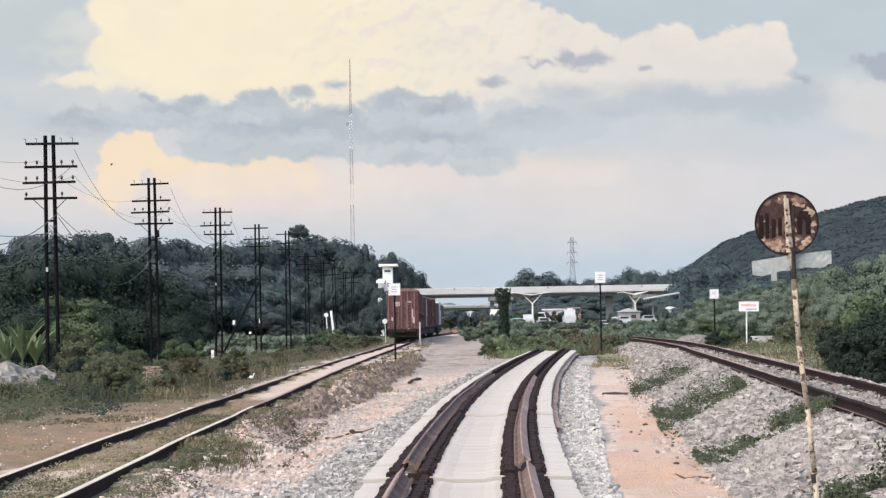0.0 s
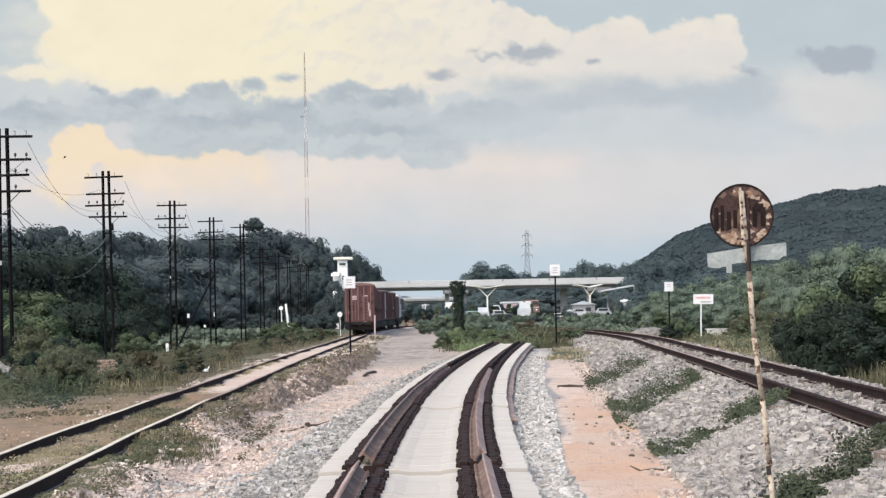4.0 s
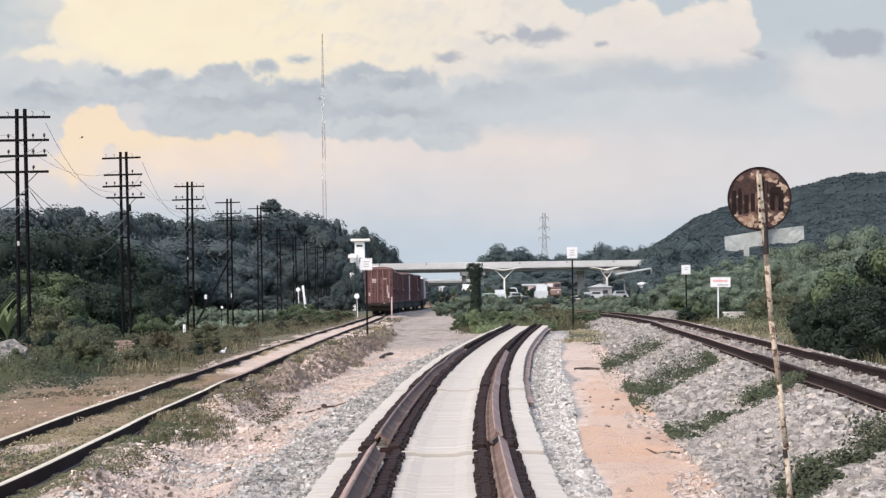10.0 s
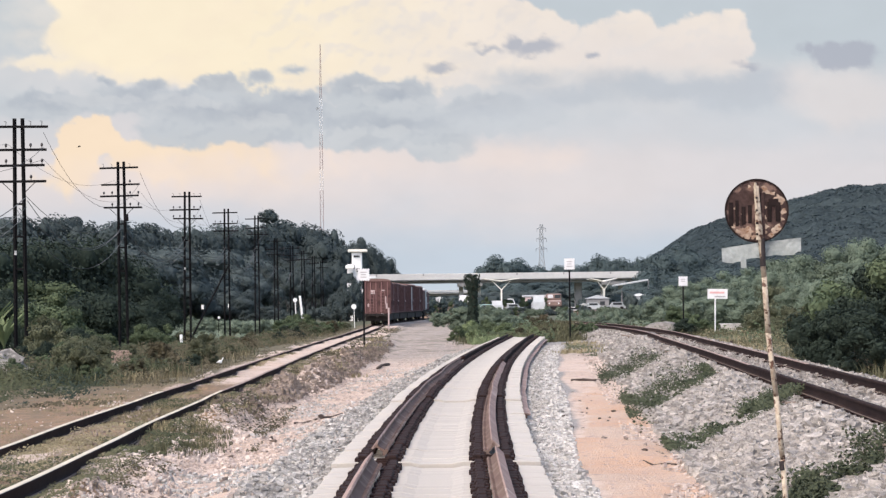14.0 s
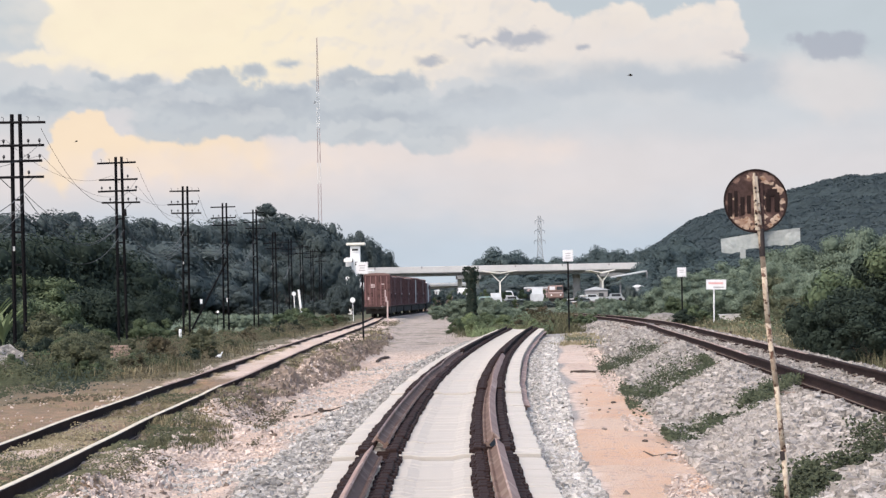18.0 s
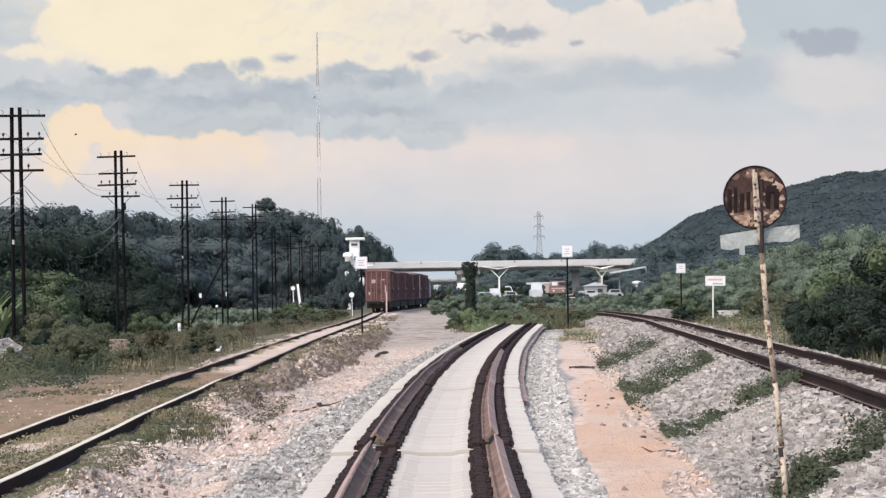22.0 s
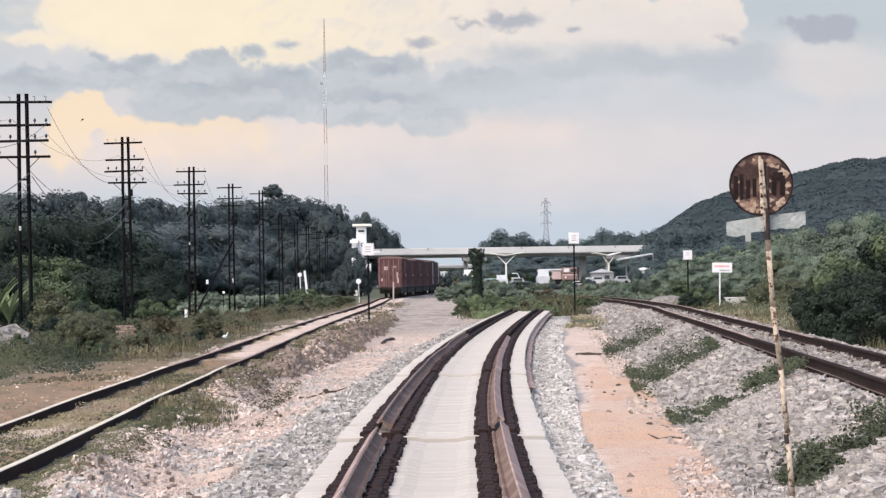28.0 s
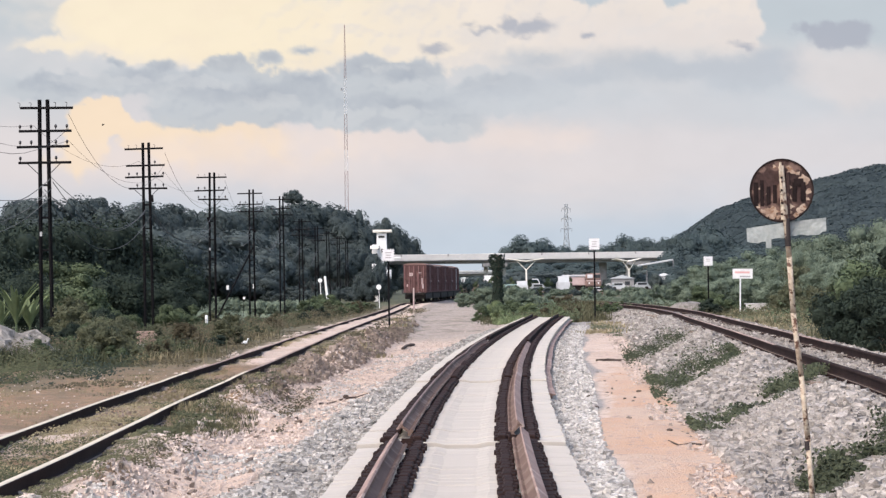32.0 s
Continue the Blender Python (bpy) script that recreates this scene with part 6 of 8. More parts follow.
def tree(x, y, top, radius, kind, label, seed, group="", trunk=0.35, pale=False, name="tree", squash=1.0):
    """A tree whose crown reaches up to the height top; trunk: the share of its height below the crown."""
    rnd = random.Random(seed)
    base = gz(x, y) - 0.05
    h = top - base
    ob = thing(name, label, "tree" if name == "tree" else "bush", pose(x, y, base, 0, 0, rnd.uniform(0, 360)), group)
    pool = SHRUBS if name == "bush" else CROWNS
    me = pool[kind][seed % len(pool[kind])]
    wide = name == "bush" and h < 1.5 * radius
    for k in range(min(9, 2 + int(1.6 * (radius / h) ** 1.4)) if wide else 1):
        # a bush wider than it is high grows as several clumps side by side
        c = new("crown", pool[kind][(seed + k) % len(pool[kind])])
        c.parent = ob
        r = min(radius, h * rnd.uniform(0.48, 0.68)) if wide else radius
        high = h * (1 - trunk) * (1.0 if k == 0 else rnd.uniform(0.5, 0.95))
        q, far_out = rnd.uniform(0, 6.28), (max(radius - r, 0) * rnd.uniform(0.4, 1.0) if k else 0.0)
        c.location = (far_out * math.cos(q), far_out * math.sin(q), h * trunk)
        c.rotation_euler.z = rnd.uniform(0, 6.28) if k else 0.0
        c.scale = (r, r * rnd.uniform(0.85, 1.15) * squash, high / TOPS[c.data.name])
    t = new("trunk" if name == "tree" else "stem", (PALE_TRUNKS if pale else TRUNKS)[seed % 2])
    t.parent = ob
    s = h * (trunk + 0.35 * (1 - trunk)) / 1.15
    t.scale = (min(s, radius) * (1.0 if name == "tree" else 0.7), min(s, radius) * (1.0 if name == "tree" else 0.7), s)
    return ob


def plan(px, py, y):
    """Place and height from the plan's bearing and elevation, in the units of the cloud plan, at the distance y."""
    side, up = px - 784, 562 - py
    return (side + 0.0175 * up) * y / 4446, EYE + (up - 0.0175 * side) * y / 4446


# tall dark trees behind the telegraph line
rnd = random.Random(77)
TALL = "tall dark tree in the wood beyond the telegraph line"
for px, top, y, r in ((-60, 432, 400, 8), (0, 434, 380, 7), (45, 416, 400, 7), (95, 409, 390, 8), (140, 405, 400, 7), (190, 411, 410, 7), (240, 416, 400, 7), (290, 418, 410, 7), (335, 422, 420, 7), (70, 414, 395, 6), (165, 409, 405, 6), (265, 418, 405, 6), (312, 421, 415, 6),
                      (385, 424, 430, 8), (430, 424, 440, 8), (475, 420, 450, 8), (515, 416, 470, 8), (552, 414, 480, 8), (588, 417, 500, 8), (618, 428, 520, 8), (640, 446, 540, 7),
                      (664, 478, 520, 6), (676, 452, 560, 5), (692, 445, 570, 5), (708, 455, 580, 5), (722, 470, 590, 5), (735, 487, 600, 4)):
    x, top_z = plan(px, top, y)
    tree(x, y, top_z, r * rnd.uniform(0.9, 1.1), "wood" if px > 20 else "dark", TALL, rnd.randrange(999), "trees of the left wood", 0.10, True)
for px, top, y, r in ((-40, 470, 260, 7), (30, 462, 250, 6), (90, 455, 270, 7), (150, 450, 280, 7), (215, 455, 300, 7), (275, 460, 300, 6), (330, 462, 320, 7), (375, 465, 340, 7), (425, 468, 370, 7),
                      (470, 472, 400, 7), (510, 478, 430, 7), (550, 482, 450, 7), (585, 490, 470, 7), (615, 500, 500, 7), (645, 512, 510, 6), (672, 520, 520, 5), (700, 528, 560, 5)):
    x, top_z = plan(px, top, y)
    # mist crowns lighten the low middle of the wood as haze would
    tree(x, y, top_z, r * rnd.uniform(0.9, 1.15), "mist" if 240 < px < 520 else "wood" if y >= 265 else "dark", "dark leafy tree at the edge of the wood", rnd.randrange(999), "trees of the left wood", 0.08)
x, z = plan(528, 396, 470)
tree(x, 470, z, 2.1, "wood", "thin tree standing above the wood", 4, "trees of the left wood", 0.86)
# nearer trees and bushes behind the posts
for px, top, y, r, kind in ((-30, 462, 150, 3.4, "dark"), (20, 452, 165, 4.4, "dark"), (80, 446, 170, 4.6, "dark"), (150, 440, 180, 5.0, "dark"), (215, 444, 190, 5.0, "dark"), (262, 478, 200, 4.4, "dark"), (312, 540, 190, 2.8, "dark"),
                            (120, 520, 150, 3.4, "mid"), (195, 540, 150, 3.0, "dark"), (255, 545, 160, 3.0, "dark"), (60, 530, 135, 2.6, "dark"), (300, 560, 160, 2.4, "dark")):
    x, z = plan(px, top, y)
    tree(x, y, z, r, kind, "dense dark tree behind the telegraph poles" if kind == "dark" else "green leafy tree behind the telegraph poles", rnd.randrange(999), "trees behind the posts", 0.05)
for px, top, y, r, kind in ((150, 545, 124, 1.7, "mid"), (185, 590, 124, 1.5, "mid"), (130, 585, 82, 0.6, "dull"), (152, 600, 80, 0.7, "dull"), (225, 610, 122, 1.2, "mid"), (195, 640, 84, 0.8, "mid"), (225, 655, 84, 0.7, "dark"), (10, 630, 84, 1.0, "mid"),
                            (85, 668, 76, 0.8, "mid"), (-30, 690, 74, 1.0, "mid"), (165, 655, 78, 0.7, "dark"), (315, 600, 125, 1.2, "mid"), (345, 600, 150, 1.6, "mid"), (385, 612, 160, 1.3, "dull"), (430, 588, 240, 3.0, "hazy"), (390, 586, 260, 3.2, "hazy"), (470, 592, 230, 2.6, "hazy"), (520, 590, 240, 2.6, "hazy"),
                            (560, 588, 215, 2.0, "mid"), (592, 582, 235, 1.5, "mid"), (576, 580, 240, 1.5, "mid"), (600, 590, 200, 1.7, "mid"), (640, 592, 210, 1.6, "mid"), (660, 594, 230, 1.6, "dull"), (580, 602, 175, 1.3, "mid"), (540, 608, 160, 1.2, "mid"), (500, 612, 150, 1.2, "dull"), (455, 618, 140, 1.1, "mid"),
                            (415, 625, 130, 1.0, "dull"), (370, 632, 120, 1.0, "mid"), (330, 640, 112, 0.9, "mid"), (620, 606, 170, 1.1, "mid"), (655, 604, 180, 1.0, "mid"), (600, 612, 150, 0.9, "dull"), (560, 616, 140, 0.9, "mid"), (520, 622, 130, 0.8, "mid")):
    x, z = plan(px, top, y)
    r = r * (1.35 if px < 320 else 1.1)
    x = min(x, float(left_x(y)) - 2.2 - r * 0.7)
    tree(x, y, max(z, gz(x, y) + 0.5), r, kind, "low green bush on the verge of the old line" if kind == "mid" else "grey-green bush in the low meadow" if kind == "hazy" else "olive scrub bush with brownish leaves", rnd.randrange(999), "bushes along the old line", 0.0, name="bush")


def spare(x, y):
    """True where a bush would stand before the brick pier or the egret."""
    px = 784 + x * 4446 / y
    return 425 < px < 460 and y < 84 or 246 < px < 292 and y < 72


rb = random.Random(313)
for k in range(46):
    # scrub in clumps close along the old line
    y = 54 * (190 / 54) ** rb.random()
    x = float(left_x(y)) - 2.1 - rb.uniform(0.0, 1.0) ** 1.4 * (3.0 + 0.02 * y)
    kind = rb.choice(("mid", "dull", "dull", "brown", "dark"))
    r = rb.uniform(0.28, 0.55) * (1 + y / 260)
    if spare(x, y):
        continue
    tree(x, y, gz(x, y) + r * rb.uniform(0.7, 1.25), r, kind, {"mid": "low green bush on the verge of the old line", "dark": "low dark green bush on the verge", "dull": "olive scrub bush with brownish leaves", "brown": "withered brown bush on the verge"}[kind], rb.randrange(999), "bushes along the old line", 0.0, name="bush")
for k in range(26):
    # dense low growth round the feet of the first poles
    px, y = rb.uniform(95, 238), rb.uniform(53, 92)
    x = (px - 784) * y / 4446
    kind = rb.choice(("mid", "dark", "dark", "dull", "dark"))
    r = rb.uniform(0.45, 0.85)
    top = gz(x, y) + r * rb.uniform(1.1, 1.9) * (0.6 + 0.4 * (y - 53) / 39)
    tree(x, y, top, r, kind, {"mid": "low green bush on the verge of the old line", "dark": "low dark green bush on the verge", "dull": "olive scrub bush with brownish leaves", "brown": "withered brown bush on the verge"}[kind], rb.randrange(999), "bushes along the old line", 0.0, name="bush")
for k in range(20):
    px = rb.uniform(112, 240)
    y = rb.uniform(70, 84) if px > 140 else rb.uniform(88, 96)
    x = (px - 784) * y / 4446
    kind = rb.choice(("mid", "dark", "dark", "dull"))
    r = rb.uniform(0.4, 0.8)
    tree(x, y, gz(x, y) + r * rb.uniform(0.8, 1.5), r, kind, {"mid": "low green bush on the verge of the old line", "dark": "low dark green bush on the verge", "dull": "olive scrub bush with brownish leaves"}[kind], rb.randrange(999), "bushes along the old line", 0.0, name="bush")


def banana_plant(x, y, seed, h, leaves=12):
    rr = random.Random(seed)
    ob = thing("banana_plant", "pale green banana-like plant with long leaves", "plant", pose(x, y, gz(x, y) - 0.05), "broad-leaved plants")
    part("stem", rod(bmesh.new(), (0, 0, 0), (0, 0, h * 0.40), 0.07, 0.04, 8), M_LEAF_MID, ob)
    for k in range(leaves):
        q = k * 2.4 + rr.uniform(-0.3, 0.3)
        ln = h * rr.uniform(0.5, 0.72)
        up = rr.uniform(1.15, 1.55)
        bm = bmesh.new()
        prev = None
        for j in range(7):
            u = j / 6
            out = ln * u * math.cos(up * (1 - 0.28 * u))
            zz = h * 0.28 + ln * (u * math.sin(up) - 0.14 * u * u)
            w = 0.10 * math.sin(math.pi * min(u * 0.9 + 0.08, 1)) + 0.01
            c, s = math.cos(q), math.sin(q)
            row = [bm.verts.new((out * c - w * s * e, out * s + w * c * e, zz + abs(e) * 0.05)) for e in (-1, 0, 1)]
            if prev:
                for a in (0, 1):
                    bm.faces.new((prev[a], prev[a + 1], row[a + 1], row[a]))
            prev = row
        part("leaf", bm, M_LEAF_BRIGHT, ob)


for px, y, h, s in ((40, 96, 3.3, 1), (12, 100, 2.9, 2), (64, 102, 3.0, 3)):
    x, z = plan(px, 600, y)
    banana_plant(x, y, s, h * 0.8, 16)

# heap of earth on the verge
bm = ball(bmesh.new(), (0, 0, 0), 1.0, 4)
for v in bm.verts:
    v.co += v.co.normalized() * (0.22 * noise.noise(v.co * 2.3) + 0.16 * noise.noise(v.co * 6.1) + 0.06 * noise.noise(v.co * 15.0))
    v.co.x, v.co.y, v.co.z = v.co.x * 1.25, v.co.y * 1.5, max(v.co.z, -0.2) * 0.85
tagged(part("dirt_mound", bm, M_MOUND), "grey-brown heap of earth on the verge", "dirt mound").location = (-10.1, 59, gz(-10.1, 59) - 0.12)

# bushes between the lines, ahead
for px, top, y, r, kind in ((872, 566, 190, 2.0, "mid"), (848, 574, 230, 2.2, "mid"), (900, 560, 185, 2.2, "mid"), (925, 570, 160, 1.8, "mid"), (950, 572, 165, 1.9, "mid"), (985, 582, 175, 1.7, "brown"), (1020, 580, 180, 1.8, "brown"), (1055, 572, 190, 2.0, "mid"),
                            (1090, 570, 160, 2.0, "mid"), (1120, 574, 152, 1.4, "mid"), (1145, 568, 170, 2.0, "mid"), (885, 590, 130, 1.2, "bright"), (915, 588, 124, 1.2, "mid"), (945, 594, 120, 1.0, "bright"), (870, 600, 118, 0.9, "mid"), (900, 606, 112, 0.8, "bright"),
                            (1085, 592, 122, 1.2, "mid"), (1108, 592, 128, 0.9, "mid"), (1030, 600, 122, 0.8, "brown"), (975, 602, 118, 0.8, "brown"), (1000, 602, 116, 0.7, "bright"), (835, 578, 260, 1.8, "mid"), (1170, 560, 220, 3.0, "mid"), (1000, 590, 150, 1.2, "brown"), (1045, 590, 150, 1.1, "brown")):
    x, z = plan(px, top, y)
    # from 150 m on, mid green gives way to the haze-coloured copy
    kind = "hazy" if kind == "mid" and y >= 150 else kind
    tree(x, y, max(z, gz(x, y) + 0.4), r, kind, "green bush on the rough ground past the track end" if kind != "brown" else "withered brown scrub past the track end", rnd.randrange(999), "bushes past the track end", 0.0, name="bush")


def ivy_post():
    x, z = plan(892, 512, 180)
    base = gz(x, 180)
    ob = thing("overgrown_post", "broken post smothered in dark climbing vines", "post", pose(x, 180, base))
    h = z - base
    part("post", rod(bmesh.new(), (0, 0, 0), (0, 0, h), 0.22, 0.18, 10), M_BARK, ob)
    rng = np.random.default_rng(9)
    n = 2600
    zz = rng.uniform(0, 1, n)
    q = rng.uniform(0, 6.283, n)
    r = (0.40 + 0.05 * np.sin(zz * 9) + 0.13 * (zz > 0.76) + 0.2 * (zz < 0.2)) * rng.uniform(0.6, 1.05, n)
    d = np.stack((np.cos(q), np.sin(q), np.zeros(n)), 1)
    pos = np.stack((np.cos(q) * r - 0.1 * zz, np.sin(q) * r, zz * (h + 0.05)), 1)
    v, f = leaf_quads(pos, d, 0.075, rng)
    from_arrays("vine", v.tolist(), f.tolist(), M_LEAF_DARK, label="dark tangled vine leaves", parent=ob)


ivy_post()

# trees and bushes right of the bank line
for px, top, y, r, kind in ((1225, 545, 200, 3.0, "mid"), (1262, 520, 260, 4.5, "mid"), (1300, 512, 270, 5.0, "mid"), (1345, 500, 280, 5.5, "mid"), (1390, 492, 290, 6.0, "mid"), (1440, 478, 300, 6.5, "mid"), (1490, 470, 300, 7.0, "mid"), (1545, 452, 300, 7.0, "mid"), (1600, 440, 300, 7, "mid"), (1650, 455, 300, 7, "mid"),
                            (1250, 560, 150, 2.0, "mid"), (1285, 548, 160, 2.5, "mid"), (1345, 545, 155, 2.6, "mid"), (1385, 535, 150, 2.8, "mid"), (1435, 525, 140, 2.6, "dull"), (1475, 520, 130, 2.6, "mid"), (1520, 515, 125, 2.6, "mid"), (1575, 505, 120, 3.0, "mid"), (1400, 560, 115, 1.7, "dull"), (1445, 562, 108, 1.6, "dull"), (1480, 560, 100, 1.5, "dull"),
                            (1515, 535, 62, 1.0, "dark"), (1545, 508, 60, 1.2, "mid"), (1580, 490, 58, 1.3, "dark"), (1625, 475, 58, 1.4, "mid"), (1530, 560, 56, 0.8, "dark"), (1560, 545, 55, 0.9, "dark"), (1600, 560, 53, 1.0, "dark"), (1500, 600, 60, 0.6, "dark"), (1535, 610, 56, 0.7, "dark"), (1290, 578, 118, 1.1, "mid"), (1320, 590, 120, 0.8, "dull"), (1270, 585, 116, 1.0, "dark")):
    x, z = plan(px, top, y)
    big = r > 2.2
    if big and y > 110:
        # far trees swap mid green for leaves with haze painted in
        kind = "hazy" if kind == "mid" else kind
        r *= 0.62
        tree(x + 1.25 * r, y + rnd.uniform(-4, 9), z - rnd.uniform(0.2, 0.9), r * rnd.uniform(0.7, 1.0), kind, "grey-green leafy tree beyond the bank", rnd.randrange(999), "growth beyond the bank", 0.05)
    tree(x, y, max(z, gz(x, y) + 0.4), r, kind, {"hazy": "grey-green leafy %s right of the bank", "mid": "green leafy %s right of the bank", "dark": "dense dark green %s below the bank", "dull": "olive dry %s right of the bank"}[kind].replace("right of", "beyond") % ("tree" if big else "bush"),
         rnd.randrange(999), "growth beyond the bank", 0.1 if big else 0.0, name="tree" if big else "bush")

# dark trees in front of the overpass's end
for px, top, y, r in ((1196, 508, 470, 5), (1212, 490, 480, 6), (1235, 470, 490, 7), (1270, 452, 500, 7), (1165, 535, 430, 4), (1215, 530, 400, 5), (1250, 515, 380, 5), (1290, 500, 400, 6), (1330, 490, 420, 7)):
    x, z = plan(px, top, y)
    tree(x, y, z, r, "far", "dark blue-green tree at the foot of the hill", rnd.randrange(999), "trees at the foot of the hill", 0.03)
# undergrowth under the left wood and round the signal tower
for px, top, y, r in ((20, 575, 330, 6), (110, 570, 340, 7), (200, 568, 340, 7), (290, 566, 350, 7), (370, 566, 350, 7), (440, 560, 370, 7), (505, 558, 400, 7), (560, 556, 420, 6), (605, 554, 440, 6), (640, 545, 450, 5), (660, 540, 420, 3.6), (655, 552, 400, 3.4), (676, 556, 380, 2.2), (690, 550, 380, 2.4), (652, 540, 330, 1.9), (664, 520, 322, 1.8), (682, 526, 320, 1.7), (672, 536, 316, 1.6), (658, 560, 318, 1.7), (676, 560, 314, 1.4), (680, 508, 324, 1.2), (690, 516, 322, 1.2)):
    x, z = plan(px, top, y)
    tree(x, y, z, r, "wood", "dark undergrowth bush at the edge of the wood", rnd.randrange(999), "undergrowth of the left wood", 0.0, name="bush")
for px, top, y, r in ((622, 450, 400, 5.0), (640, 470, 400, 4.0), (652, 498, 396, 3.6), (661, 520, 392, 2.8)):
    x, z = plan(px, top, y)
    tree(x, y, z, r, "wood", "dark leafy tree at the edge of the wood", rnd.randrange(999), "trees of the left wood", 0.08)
# haze-coloured crowns fill the pale lower part of the wood
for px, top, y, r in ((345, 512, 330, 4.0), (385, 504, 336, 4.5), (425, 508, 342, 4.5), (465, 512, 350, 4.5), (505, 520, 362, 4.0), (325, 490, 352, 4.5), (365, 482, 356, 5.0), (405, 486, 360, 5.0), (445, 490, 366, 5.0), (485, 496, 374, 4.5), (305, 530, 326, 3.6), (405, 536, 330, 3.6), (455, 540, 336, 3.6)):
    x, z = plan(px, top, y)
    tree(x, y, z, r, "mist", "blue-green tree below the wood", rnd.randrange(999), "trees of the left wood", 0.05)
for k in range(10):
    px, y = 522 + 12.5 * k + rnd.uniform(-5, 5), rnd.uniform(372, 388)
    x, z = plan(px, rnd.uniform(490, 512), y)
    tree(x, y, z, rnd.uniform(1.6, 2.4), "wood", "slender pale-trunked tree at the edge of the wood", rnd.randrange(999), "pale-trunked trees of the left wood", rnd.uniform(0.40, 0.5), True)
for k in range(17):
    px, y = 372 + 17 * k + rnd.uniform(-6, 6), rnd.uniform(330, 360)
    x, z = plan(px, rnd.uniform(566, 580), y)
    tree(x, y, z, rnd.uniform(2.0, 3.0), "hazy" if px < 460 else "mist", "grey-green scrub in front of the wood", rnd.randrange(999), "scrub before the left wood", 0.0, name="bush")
for k in range(22):
    px = 786 + k * 11 + rnd.uniform(-4, 4)
    y = 432 + rnd.uniform(-6, 4)
    x, z = plan(px, 551 + rnd.uniform(-4, 6), y)
    tree(x, y, z, rnd.uniform(1.0, 1.7), "far" if k % 3 else "mid", "blue-green bush beside the crossing road", rnd.randrange(999), "bushes by the crossing road", 0.0, name="bush")
for k in range(25):
    px, y = 902 + k * 11 + rnd.uniform(-4, 4), rnd.uniform(398, 403)
    x, z = plan(px, 567 + rnd.uniform(-4, 4), y)
    tree(x, y, z, rnd.uniform(0.9, 1.5), rnd.choice(("hazy", "mid", "hazy", "mist")), "grey-green bush before the station forecourt", rnd.randrange(999), "bushes before the forecourt", 0.0, name="bush")
# flat slab beyond the bank
bm = ball(bmesh.new(), (0, 0, 0), 1.0, 4)
for v in bm.verts:
    v.co += v.co.normalized() * 0.14 * noise.noise(v.co * 2.9)
    v.co.x, v.co.y, v.co.z = v.co.x * 1.3, v.co.y * 1.6, max(v.co.z, -0.2) * 0.62
tagged(part("gravel_mound", bm, M_STONE, smooth=True), "pale low mound of gravel beside the bank line", "gravel mound").location = (13.4, 133, gz(13.4, 133))
bm = bmesh.new()
sweep(bm, [(0, -2.5, 0), (0, 0.3, 0), (0, 2.5, 0)], [(-1.2, -0.1), (1.25, -0.1), (1.05, 0.42), (0.3, 0.50), (-0.65, 0.47)])
for v in bm.verts:
    v.co += Vector((0, 0, 0.06 * noise.noise(v.co * 1.7)))
tagged(part("concrete_slab", bm, M_STONE_NEW), "low pale slab of rubble in the grass", "rubble").location = (17.4, 138, gz(17.4, 138))
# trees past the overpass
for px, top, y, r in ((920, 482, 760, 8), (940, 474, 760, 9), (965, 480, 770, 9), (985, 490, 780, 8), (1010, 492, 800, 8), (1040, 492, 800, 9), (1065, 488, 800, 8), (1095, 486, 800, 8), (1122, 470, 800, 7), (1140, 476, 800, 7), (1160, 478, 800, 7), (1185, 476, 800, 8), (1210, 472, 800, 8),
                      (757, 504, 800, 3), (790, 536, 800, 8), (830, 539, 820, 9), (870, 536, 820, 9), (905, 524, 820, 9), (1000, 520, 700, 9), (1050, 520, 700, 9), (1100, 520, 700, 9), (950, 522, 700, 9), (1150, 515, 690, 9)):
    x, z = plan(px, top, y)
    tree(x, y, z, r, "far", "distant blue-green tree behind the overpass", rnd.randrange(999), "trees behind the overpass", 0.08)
# mist leaves here: haze under the bridge, put into their colour
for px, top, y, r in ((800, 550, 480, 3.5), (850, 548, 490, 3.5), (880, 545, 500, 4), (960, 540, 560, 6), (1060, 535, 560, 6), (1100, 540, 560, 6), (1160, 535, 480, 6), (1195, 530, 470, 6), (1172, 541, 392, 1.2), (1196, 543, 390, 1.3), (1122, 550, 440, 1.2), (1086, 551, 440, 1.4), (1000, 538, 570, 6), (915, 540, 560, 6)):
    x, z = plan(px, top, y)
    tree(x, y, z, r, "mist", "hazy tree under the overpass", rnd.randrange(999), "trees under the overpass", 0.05)


